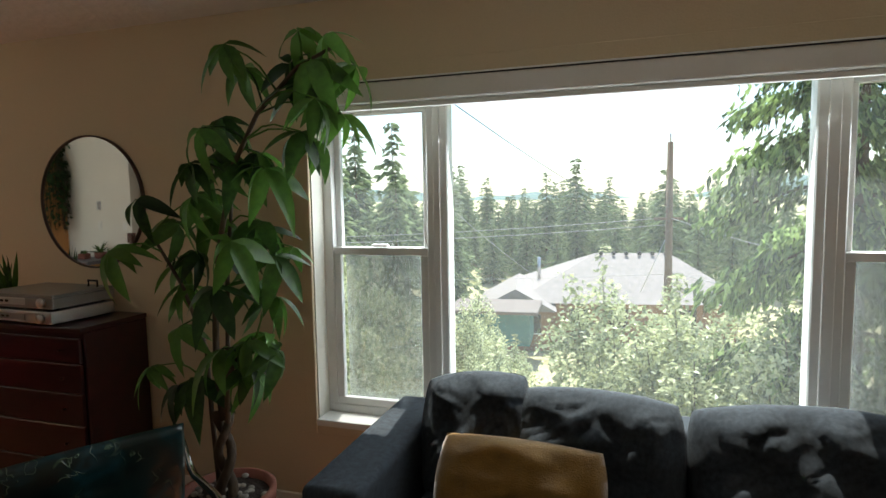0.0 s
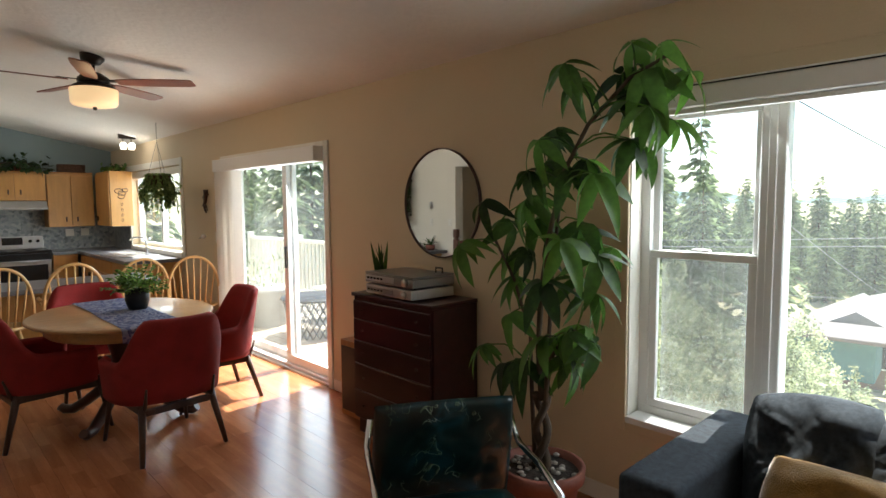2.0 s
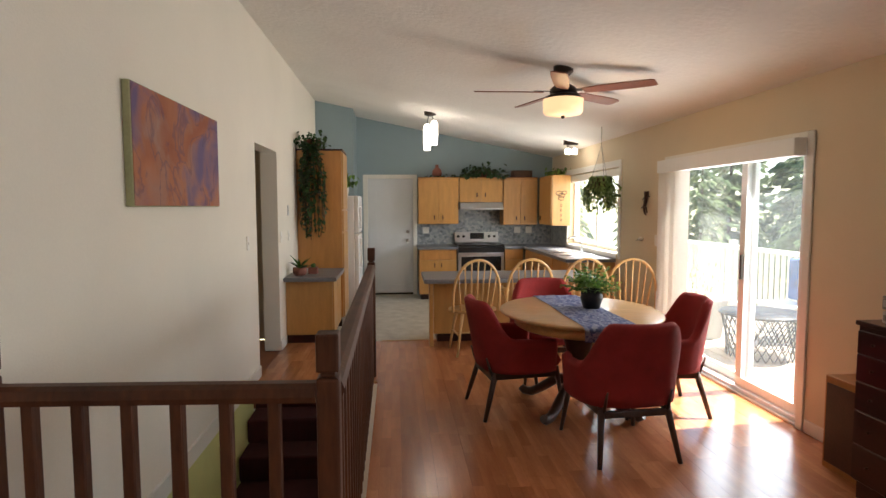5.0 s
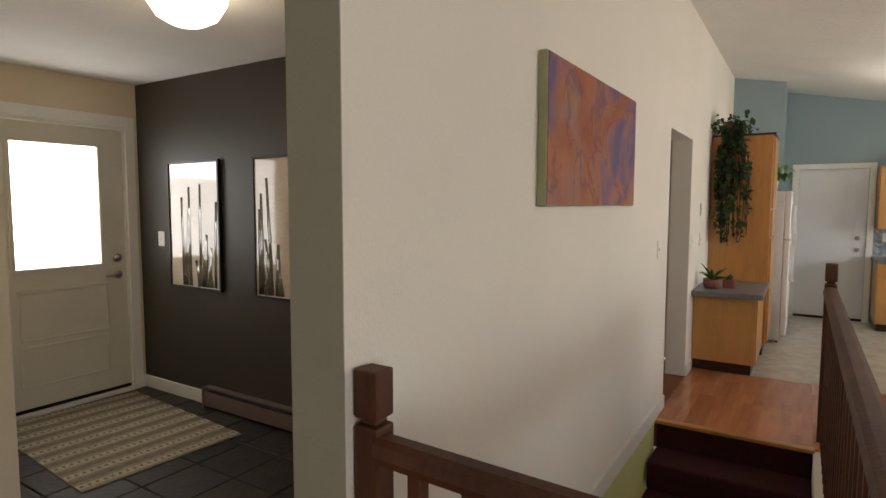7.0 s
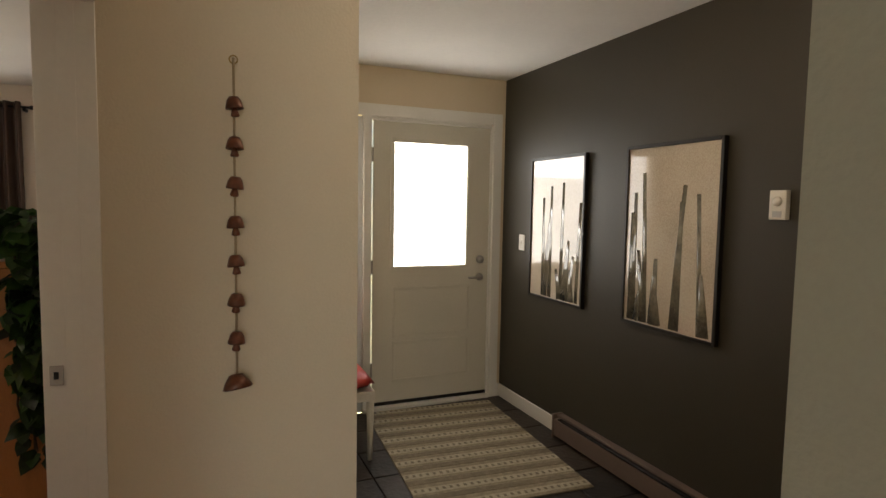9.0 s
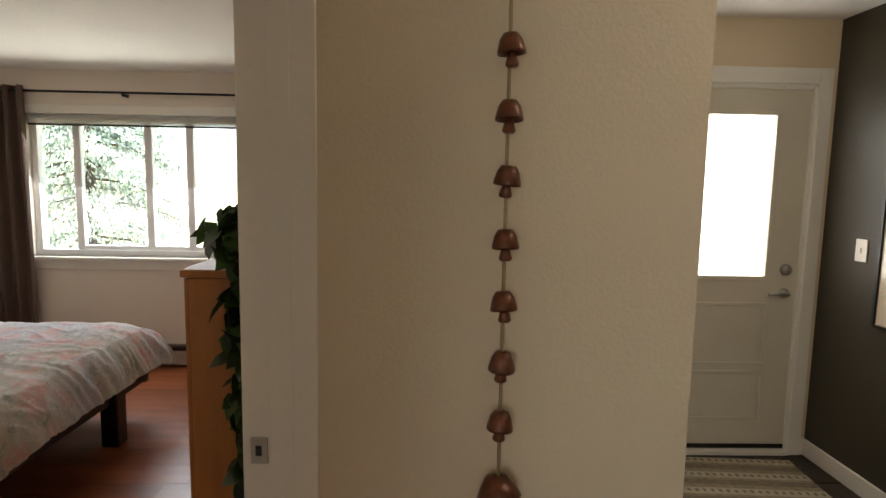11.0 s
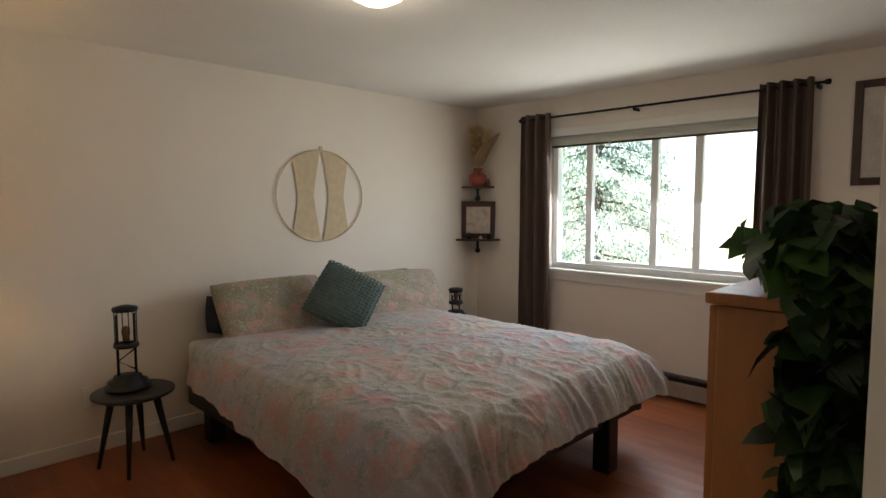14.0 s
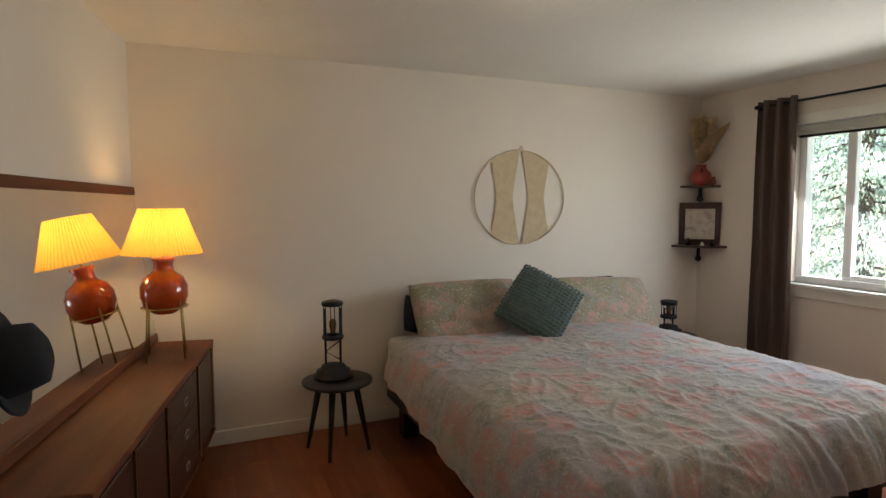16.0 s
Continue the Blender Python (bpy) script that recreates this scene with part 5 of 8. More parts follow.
hd = thing("range_hood", pose(0, 0, 0), "grey steel range hood above the stove", "range hood")
bm = boxes((WX + 0.005, -9.35, 1.205, 1.925, 1.46, 1.575))
for v in bm.verts:
    if v.co.z > 1.5 and v.co.x > -9.5:
        v.co.x = -9.42
part("hood", soft(bm, 0.004, 1), STEEL, hd)
bx("hood_lip", STEEL, hd, -9.349, -9.335, 1.205, 1.925, 1.455, 1.485, 0.003)


def stove():
    s = thing("stove", pose(0, 0, 0), "stainless steel electric range with black glass top", "stove")
    y0, y1 = 1.15, 1.90
    bx("body", STEEL, s, WX + 0.02, -9.17, y0, y1, 0.03, 0.855, 0.004)
    bx("plinth", BLACK, s, WX + 0.05, -9.2, y0 + 0.02, y1 - 0.02, 0, 0.029, 0.0)
    bx("front_band", BLACK, s, -9.169, -9.137, y0, y1, 0.765, 0.854, 0.003)
    bx("cooktop", BLACK, s, WX + 0.02, -9.15, y0 - 0.004, y1 + 0.004, 0.856, 0.895, 0.006, 2, "glossy black cooktop")
    bx("backguard", STEEL, s, WX + 0.02, WX + 0.10, y0, y1, 0.8955, 1.07, 0.01, 2)
    bx("display", BLACK, s, WX + 0.101, WX + 0.104, 1.41, 1.65, 0.955, 1.06, 0.001)
    for y in (1.21, 1.30, 1.74, 1.83):
        k = part("control_knob", lathe([(0, 0), (0.024, 0), (0.02, 0.025), (0, 0.027)], 14), BLACK, s)
        k.matrix_basis = pose(WX + 0.101, y, 1.0, 0, 90, 0)
    d = bx("oven_door", STEEL, s, -9.168, -9.14, y0 + 0.01, y1 - 0.01, 0.22, 0.76, 0.006, 2)
    bx("oven_window", BLACK, d, -9.139, -9.135, y0 + 0.05, y1 - 0.05, 0.27, 0.70, 0.003)
    part("oven_handle", rod((-9.10, y0 + 0.06, 0.755), (-9.10, y1 - 0.06, 0.755), 0.012), STEEL, d)
    bx("drawer", STEEL, s, -9.168, -9.145, y0 + 0.01, y1 - 0.01, 0.05, 0.205, 0.005, 2)
    for x, y in ((-9.55, 1.34), (-9.55, 1.71), (-9.31, 1.34), (-9.31, 1.71)):
        part("burner", lathe([(0.03, 0.0), (0.085, 0.0), (0.085, 0.006), (0.03, 0.006)], 20, (x, y, 0.8955)), IRON, s)


stove()


def base_cabinet(x0, x1, y0, y1, front, doors):
    c = thing("base_cabinet", pose(0, 0, 0), "maple veneer base cabinet with a reddish plinth", "cabinet", "kitchen base cabinets")
    bx("body", MAPLE, c, x0, x1, y0, y1, 0.09, 0.815, 0.002)
    bx("plinth", MAHOGANY, c, x0 + 0.02, x1 - 0.04, y0 + 0.02, y1 - 0.02, 0, 0.089, 0.0)
    n = doors
    for i in range(n):
        if front == "x":
            a, b = y0 + (y1 - y0) * i / n + 0.004, y0 + (y1 - y0) * (i + 1) / n - 0.004
            d = bx("door", MAPLE, c, x1 + 0.001, x1 + 0.018, a, b, 0.10, 0.64, 0.004, 2)
            handle_pair(d, "x", [(x1 + 0.018, b - 0.05 if i % 2 == 0 else a + 0.05)], 0.56)
        else:
            a, b = x0 + (x1 - x0) * i / n + 0.004, x0 + (x1 - x0) * (i + 1) / n - 0.004
            d = bx("door", MAPLE_DARK, c, a, b, y0 - 0.018, y0 - 0.001, 0.10, 0.64, 0.004, 2)
            handle_pair(d, "y", [(b - 0.05 if i % 2 == 0 else a + 0.05, y0 - 0.018)], 0.56)
    if front == "x":
        bx("drawer", MAPLE_DARK, c, x1 + 0.001, x1 + 0.018, y0 + 0.004, y1 - 0.004, 0.655, 0.80, 0.004, 2)
    else:
        bx("drawer", MAPLE_DARK, c, x0 + 0.004, x1 - 0.004, y0 - 0.018, y0 - 0.001, 0.655, 0.80, 0.004, 2)


base_cabinet(WX + 0.003, -9.19, 0.52, 1.13, "x", 2)
base_cabinet(WX + 0.003, -9.19, 1.92, 2.22, "x", 1)
base_cabinet(-9.17, -7.55, 2.27, NY - 0.003, "y", 3)
base_cabinet(-7.54, -6.86, 2.27, NY - 0.003, "y", 2)
ct = thing("countertop", pose(0, 0, 0), "grey laminate kitchen countertop", "countertop")
bx("slab", COUNTER, ct, WX + 0.003, -9.15, 0.50, 1.14, 0.817, 0.86, 0.006, 2)
bx("slab", COUNTER, ct, WX + 0.003, -9.15, 1.91, NY - 0.003, 0.817, 0.86, 0.006, 2)
bx("slab", COUNTER, ct, -9.149, -6.84, 2.23, NY - 0.003, 0.817, 0.86, 0.006, 2)

sk = thing("sink", pose(-7.80, 2.53, 0.861), "double steel kitchen sink with a curved faucet", "sink")
frame_bm = boxes((-0.42, 0.42, -0.25, -0.22, 0, 0.008), (-0.42, 0.42, 0.17, 0.25, 0, 0.008), (-0.42, -0.38, -0.22, 0.17, 0, 0.008), (0.38, 0.42, -0.22, 0.17, 0, 0.008), (-0.02, 0.02, -0.22, 0.17, 0, 0.008))
part("rim", soft(frame_bm, 0.002, 1), STEEL, sk)
for x in (-0.20, 0.20):
    bx("basin", STEEL, sk, x - 0.18, x + 0.18, -0.22, 0.17, 0.0, 0.003, 0.0)
part("faucet", tube([(0, 0.21, 0.008), (0, 0.21, 0.16), (-0.02, 0.17, 0.22), (-0.06, 0.08, 0.22), (-0.08, 0.03, 0.18)], 0.014, 10), CHROME, sk)
part("faucet_lever", tube([(0, 0.21, 0.16), (0.05, 0.22, 0.20), (0.10, 0.23, 0.21)], 0.010, 8), CHROME, sk)

# mosaic behind the counters
MOSAIC = pattern("grey_mosaic_tile", "voronoi", [(0.10, 0.12, 0.13), (0.25, 0.28, 0.30), (0.40, 0.42, 0.42), (0.16, 0.20, 0.23)], 26, rough=0.3, bump=0.3)
structure("backsplash_west", boxes((WX, WX + 0.008, 0.50, NY, 0.862, 1.58)), MOSAIC, "grey mosaic backsplash")
structure("backsplash_north", boxes((WX + 0.01, -8.91, NY - 0.009, NY, 0.862, 1.22), (-8.91, -6.84, NY - 0.009, NY - 0.001, 0.862, 0.868)), MOSAIC, "grey mosaic backsplash in the corner")
for y in (0.66, 2.25, 2.45):
    o = bx("outlet", TRIM, None, WX + 0.0085, WX + 0.015, y - 0.055, y + 0.055, 1.05, 1.16, 0.003, 1)
    tagged(o, "cream power outlet plate on the backsplash", "outlet", "outlets on the backsplash")


def island():
    i = thing("kitchen_island", pose(0, 0, 0), "maple island with a grey laminate top", "kitchen island")
    bx("worktop", COUNTER, i, -6.70, -5.93, 0.44, 2.32, 0.70, 0.745, 0.008, 2, "grey laminate top")
    bx("body", MAPLE, i, -6.66, -6.28, 0.56, 2.26, 0.09, 0.699, 0.003)
    bx("plinth", MAHOGANY, i, -6.64, -6.30, 0.60, 2.22, 0, 0.089, 0.0)
    for k in range(3):
        bx("panel", MAPLE, i, -6.279, -6.268, 0.57 + 0.565 * k, 1.125 + 0.565 * k, 0.10, 0.69, 0.004, 1)
    bx("end_leg", MAPLE, i, -6.20, -6.05, 0.50, 0.54, 0.0, 0.699, 0.004)


island()


def pantry():
    p = thing("pantry_cabinet", pose(0, 0, 0), "tall orange maple pantry cabinet", "cabinet")
    bx("body", MAPLE_DARK, p, -7.82, -7.20, SY + 0.003, -0.52, 0.12, 2.20, 0.004)
    bx("plinth", MAHOGANY, p, -7.80, -7.22, SY + 0.02, -0.54, 0, 0.119, 0.0)
    for z0, z1 in ((0.13, 1.18), (1.20, 1.46), (1.48, 2.18)):
        d = bx("door", MAPLE, p, -7.81, -7.21, -0.518, -0.50, z0, z1, 0.004, 2)
        handle_pair(d, "y", [(-7.27, -0.50)], (z0 + z1) / 2)
    bx("cornice", MAHOGANY, p, -7.83, -7.19, SY + 0.003, -0.50, 2.201, 2.22, 0.003)


pantry()


def fridge():
    f = thing("refrigerator", pose(0, 0, 0), "white refrigerator beside the pantry", "refrigerator")
    bx("body", WHITE_ENAMEL, f, -8.62, -7.90, SY + 0.03, -0.42, 0.02, 1.66, 0.012, 3)
    bx("kick_grille", BLACK, f, -8.60, -7.92, -0.45, -0.43, 0.0, 0.06, 0.002)
    for z0, z1 in ((0.08, 1.13), (1.145, 1.66)):
        d = bx("door", WHITE_ENAMEL, f, -8.62, -7.90, -0.418, -0.355, z0, z1, 0.015, 3)
        bx("handle", WHITE_ENAMEL, d, -7.96, -7.93, -0.354, -0.315, z0 + (0.6 if z0 < 1 else 0.06), z0 + (1.0 if z0 < 1 else 0.36), 0.01, 3)


fridge()


def desk():
    d = thing("built_in_desk", pose(0, 0, 0), "low maple cabinet with a grey top beside the pantry", "cabinet")
    bx("worktop", COUNTER, d, -7.19, -6.22, SY + 0.003, -0.50, 0.70, 0.745, 0.006, 2)
    bx("body", MAPLE, d, -7.18, -6.36, SY + 0.003, -0.56, 0.09, 0.699, 0.003)
    bx("plinth", MAHOGANY, d, -7.16, -6.37, SY + 0.01, -0.58, 0, 0.089, 0.0)
    for k in range(2):
        dd = bx("door", MAPLE, d, -7.175 + 0.41 * k, -6.775 + 0.41 * k, -0.559, -0.542, 0.10, 0.69, 0.004, 2)
        handle_pair(dd, "y", [(-6.82 + 0.41 * k - 0.3 * k, -0.542)], 0.6)


desk()


def leafy(name, m, label, leaves, leaf=0.05, material=None, seed=1, stems=(), stem_mat=None, category="houseplant", body=None, body_mat=None):
    """A trailing or bushy plant: leaves is a list of points with an outward way."""
    t = thing(name, m, label, category)
    rng = random.Random(seed)
    bm = bmesh.new()
    for p, out in leaves:
        yaw = math.degrees(math.atan2(out[1], out[0])) + rng.uniform(-50, 50)
        s = leaf * rng.uniform(0.6, 1.3)
        leaflet_in(bm, Matrix.Translation(p) @ pose(0, 0, 0, rng.uniform(-40, 40), rng.uniform(-10, 75), yaw), s, s * 0.72, rng.uniform(0.1, 0.5), rng.uniform(0.0, 0.4), 3)
    part("foliage", bm, material or LEAF_DARK, t)
    if stems:
        sb = bmesh.new()
        for s in stems:
            tube(s, 0.004, 5, sb)
        part("vines", sb, stem_mat or BARK, t, "thin brown vines")
    if body:
        part("pot", body, body_mat or TERRACOTTA, t)
    return t


def trailing(rng, strands, spread, length, per, origin=(0, 0, 0), flat=None, start_r=0.05):
    """Leaf points and vines for a plant that hangs."""
    leaves, stems = [], []
    for _ in range(strands):
        a = rng.uniform(0, 2 * math.pi)
        d = Vector((math.cos(a), math.sin(a), 0))
        if flat is not None and d.dot(flat) < -0.1:
            d = d - 2 * d.dot(flat) * flat
        ln, r = length * rng.uniform(0.4, 1.0), spread * rng.uniform(0.35, 1.0)
        pts = []
        for k in range(7):
            t = k / 6
            p = Vector(origin) + d * (start_r + r * min(1, t * 2.2)) + Vector((rng.uniform(-.02, .02), rng.uniform(-.02, .02), 0.05 * math.sin(min(1, t * 3) * math.pi) - ln * max(0, t - 0.12)))
            pts.append(p)
        stems.append(pts)
        for _k in range(per):
            f = rng.random() * 5.999
            i = int(f)
            leaves.append((pts[i].lerp(pts[i + 1], f - i), d))
    return leaves, stems


rng4 = random.Random(5)
lv, st = trailing(rng4, 40, 0.16, 1.30, 26, (0, 0, 0.05), Vector((1, 0, 0)), 0.02)
leafy("hanging_ivy", pose(-7.16, -0.86, 2.20), "dark trailing ivy hanging down the side of the pantry", lv, 0.055, LEAF_DARK, 3, st)
lv, st = trailing(rng4, 14, 0.30, 0.75, 8, (0, 0, 0), None, 0.02)
lv2 = [(Vector((rng4.gauss(0, 0.13), rng4.gauss(0, 0.08), abs(rng4.gauss(0.06, 0.05)))), (rng4.uniform(-1, 1), rng4.uniform(-1, 1))) for _ in range(200)]
leafy("ivy_crown", pose(-7.26, -0.88, 2.25), "bushy top of the ivy plant on the pantry", lv2, 0.06, LEAF_DARK, 4, body=lathe([(0, -0.03), (0.08, -0.03), (0.1, 0.08), (0.08, 0.08), (0, 0.06)], 18))

# on the fridge, on the desk
fp = [(Vector((rng4.gauss(0, 0.07), rng4.gauss(0, 0.07), 0.16 + abs(rng4.gauss(0.07, 0.06)))), (rng4.uniform(-1, 1), rng4.uniform(-1, 1))) for _ in range(60)]
leafy("potted_plant", pose(-8.0, -0.55, 1.661), "small leafy plant in a white pot on the refrigerator", fp, 0.085, LEAF_FERN, 5, [[(0, 0, 0.1), (0.01, 0.01, 0.2), (0.03, 0, 0.28)]], body=lathe([(0, 0), (0.045, 0), (0.06, 0.11), (0.052, 0.11), (0, 0.10)], 18), body_mat=WHITE_ENAMEL)
sc = thing("succulent_pot", pose(-6.48, -0.93, 0.745), "spiky aloe in a pink clay pot", "houseplant")
part("pot", lathe([(0, 0), (0.06, 0), (0.075, 0.03), (0.078, 0.085), (0.066, 0.085), (0, 0.075)], 20), TERRACOTTA, sc)
for k in range(16):
    bm = bmesh.new()
    leaflet_in(bm, pose(0, 0, 0, 0, -62 + 2.0 * (k % 5) * 6, k * 137.5), 0.15 if k < 9 else 0.20, 0.03, 0.1, 0.6, 4)
    lf = part("leaf", bm, LEAF, sc)
    lf.location = (0, 0, 0.07)
sc2 = thing("small_clay_pot", pose(-6.62, -0.80, 0.745), "small pink clay pot with little cacti", "houseplant")
bx("box_pot", TERRACOTTA, sc2, -0.06, 0.06, -0.05, 0.05, 0, 0.075, 0.008, 2)
for x in (-0.03, 0.02):
    part("cactus", lathe([(0, 0.06), (0.022, 0.07), (0.026, 0.09), (0.018, 0.11), (0, 0.118)], 10, (x, 0, 0)), LEAF, sc2)

# above the wall cabinets
bv = thing("clay_bird_vase", pose(-9.6, 0.84, 1.99), "brown clay vase on top of the cabinets", "vase")
part("vase", lathe([(0, 0), (0.055, 0), (0.085, 0.06), (0.07, 0.13), (0.03, 0.17), (0.025, 0.2), (0.035, 0.215), (0, 0.21)], 18), TERRACOTTA, bv)
lv, st = trailing(rng4, 16, 0.45, 0.10, 12, (0, 0, 0.08), Vector((1, 0, 0)), 0.03)
lv += [(Vector((rng4.gauss(0, 0.08), rng4.gauss(0, 0.16), 0.06 + abs(rng4.gauss(0.06, 0.06)))), (rng4.uniform(-1, 1), rng4.uniform(-1, 1))) for _ in range(160)]
leafy("cabinet_plant", pose(-9.62, 1.62, 1.99), "bushy pothos on top of the kitchen cabinets", lv, 0.075, LEAF_DARK, 6, st, body=lathe([(0, 0), (0.07, 0), (0.09, 0.09), (0.08, 0.09), (0, 0.08)], 18))
lv = [(Vector((rng4.gauss(0, 0.03), rng4.uniform(-0.35, 0.35), abs(rng4.gauss(0.02, 0.02)))), (rng4.uniform(-1, 1), rng4.uniform(-1, 1))) for _ in range(60)]
leafy("trailing_vine", pose(-9.56, 0.98, 1.995), "thin green vine trailing along the cabinet top", lv, 0.06, LEAF_DARK, 8)
wb = thing("wicker_basket", pose(-9.62, 2.28, 1.99), "brown wicker basket on top of the cabinets", "basket")
WICKER = mat("brown_wicker", (0.10, 0.05, 0.03), 0.8, vary=0.3, scale=30, bump=0.8, fine=90)
for k in range(6):
    part("weave", tube([(0.10 * math.copysign(abs(math.cos(a)) ** 0.5, math.cos(a)), 0.17 * math.copysign(abs(math.sin(a)) ** 0.5, math.sin(a)), 0.012 + 0.02 * k) for a in [2 * math.pi * j / 28 for j in range(28)]], 0.011, 5, closed=True), WICKER, wb)
part("bottom", lathe([(0, 0.0), (0.11, 0.0), (0.11, 0.01), (0, 0.01)], 20, sx=0.9, sy=1.5), WICKER, wb)
lv = [(Vector((rng4.gauss(0, 0.12), rng4.gauss(0, 0.06), 0.03 + abs(rng4.gauss(0.04, 0.03)))), (rng4.uniform(-1, 1), rng4.uniform(-1, 1))) for _ in range(90)]
leafy("corner_plant", pose(-9.0, 2.70, 1.99), "bright green trailing plant on the corner cabinet", lv, 0.07, LEAF_FERN, 9, body=lathe([(0, 0), (0.05, 0), (0.06, 0.06), (0, 0.05)], 14))

# hanging basket by the window
# Leaf colour lightened to stand in for window light from behind
BASKET_LEAF = mat("backlit_basket_leaf", (0.17, 0.28, 0.07), 0.5, vary=0.25, scale=6, bump=0.05, island=0.5, color2=(0.32, 0.44, 0.13), through_light=0.5)
lv, st = trailing(rng4, 70, 0.17, 0.44, 26, (0, 0, 0.06), None, 0.06)
hb = leafy("hanging_basket_plant", pose(-6.46, 2.51, 1.755), "trailing green plant in a hanging wicker basket", lv, 0.036, BASKET_LEAF, 10, st, BASKET_LEAF,
           body=lathe([(0, -0.07), (0.08, -0.07), (0.12, 0.0), (0.125, 0.07), (0.11, 0.07), (0, 0.04)], 20), body_mat=WICKER)
zc = roof_z(2.51)
for k in range(3):
    a = 2 * math.pi * k / 3
    part("chain", rod((0.11 * math.cos(a), 0.11 * math.sin(a), 0.06), (0, 0, 0.45), 0.002, seg=5), IRON, hb)
part("chain", rod((0, 0, 0.45), (0, 0, zc - 1.755), 0.002, seg=5), IRON, hb)


def pendant():
    p = thing("pendant_lamp", pose(-7.95, 0.63, 0), "frosted white glass pendant lamp, lit", "pendant lamp")
    zc = roof_z(0.63)
    part("canopy", lathe([(0, zc + 0.018), (0.085, zc + 0.02), (0.08, zc - 0.03), (0.03, zc - 0.045), (0, zc - 0.045)], 24), BRONZE, p)
    lit = glowing("lit_frosted_glass", (1.0, 0.94, 0.82), 1.6)
    for dx, dy, z0, z1 in ((0.05, -0.045, 2.28, 2.63), (-0.03, 0.055, 2.36, 2.69)):
        part("cord", rod((dx, dy, z1 - 0.01), (dx * 0.5, dy * 0.5, zc - 0.03), 0.006, seg=6), IRON, p)
        part("shade", lathe([(0, z0), (0.044, z0), (0.052, z0 + 0.10), (0.052, z1 - 0.05), (0.03, z1), (0, z1)], 18, (dx, dy, 0)), lit, p).visible_shadow = False
    s = thing("ceiling_spot_lamp", pose(-7.88, 2.59, 0), "two small lit glass spot lamps on a bar", "ceiling lamp")
    zc = roof_z(2.59)
    bx("bar", BRONZE, s, -0.03, 0.03, -0.10, 0.10, zc - 0.04, zc + 0.026, 0.006, 2)
    for dy in (-0.05, 0.05):
        part("arm", rod((0, dy, zc - 0.04), (0.02, dy, zc - 0.10), 0.011), NICKEL, s)
        part("shade", lathe([(0, -0.17), (0.034, -0.17), (0.042, -0.11), (0.024, -0.085), (0, -0.085)], 16, (0.02, dy, zc - 0.005)), lit, s).visible_shadow = False


pendant()


def abstract_canvas(name):
    """Rust and orange clouds, violet drifts towards one end, and thin dark broken lines."""
    m, tree, bsdf = nodes_of(name)
    n, l = tree.nodes, tree.links
    co, sep = n.new("ShaderNodeTexCoord"), n.new("ShaderNodeSeparateXYZ")
    l.new(co.outputs["Object"], sep.inputs[0])

    def cloud(scale, detail, distortion, lo, hi):
        t, r = n.new("ShaderNodeTexNoise"), n.new("ShaderNodeMapRange")
        t.inputs["Scale"].default_value, t.inputs["Detail"].default_value, t.inputs["Distortion"].default_value = scale, detail, distortion
        l.new(co.outputs["Object"], t.inputs["Vector"])
        r.inputs["From Min"].default_value, r.inputs["From Max"].default_value = lo, hi
        l.new(t.outputs[0], r.inputs[0])
        return r.outputs[0]

    def blend(fac, a, b):
        x = n.new("ShaderNodeMix")
        x.data_type = "RGBA"
        l.new(fac, x.inputs[0])
        for v, socket in ((a, x.inputs[6]), (b, x.inputs[7])):
            if isinstance(v, tuple):
                socket.default_value = (*v, 1)
            else:
                l.new(v, socket)
        return x.outputs[2]

    def calc(op, a, b):
        x = n.new("ShaderNodeMath")
        x.operation = op
        for v, socket in ((a, x.inputs[0]), (b, x.inputs[1])):
            if isinstance(v, (int, float)):
                socket.default_value = v
            else:
                l.new(v, socket)
        return x.outputs[0]
    base = blend(cloud(2.2, 8, 0.4, 0.35, 0.65), (0.30, 0.085, 0.035), (0.46, 0.17, 0.075))
    base = blend(cloud(5.0, 8, 0.8, 0.45, 0.75), base, (0.34, 0.19, 0.15))
    # violet gathers at the far end and along the top
    drift = calc("ADD", calc("MULTIPLY", sep.outputs[0], -0.38), calc("MULTIPLY", sep.outputs[2], 0.55))
    violet = calc("ADD", drift, cloud(2.8, 8, 0.6, 0.35, 0.75))
    lim = n.new("ShaderNodeMapRange")
    lim.inputs["From Min"].default_value, lim.inputs["From Max"].default_value = 0.40, 0.78
    l.new(violet, lim.inputs[0])
    base = blend(lim.outputs[0], base, (0.14, 0.095, 0.19))
    vein = n.new("ShaderNodeValToRGB")
    el = vein.color_ramp.elements
    el[0].position, el[0].color, el[1].position, el[1].color = 0.47, (0, 0, 0, 1), 0.53, (0, 0, 0, 1)
    el.new(0.50).color = (0.55, 0.55, 0.55, 1)
    l.new(cloud(3.2, 5, 1.0, 0.0, 1.0), vein.inputs[0])
    base = blend(vein.outputs[0], base, (0.09, 0.05, 0.10))
    l.new(base, bsdf.inputs["Base Color"])
    bsdf.inputs["Roughness"].default_value = 0.75
    b = n.new("ShaderNodeBump")
    b.inputs["Strength"].default_value, b.inputs["Distance"].default_value = 0.3, 0.004
    l.new(cloud(60, 4, 0, 0, 1), b.inputs["Height"])
    l.new(b.outputs[0], bsdf.inputs["Normal"])
    return m


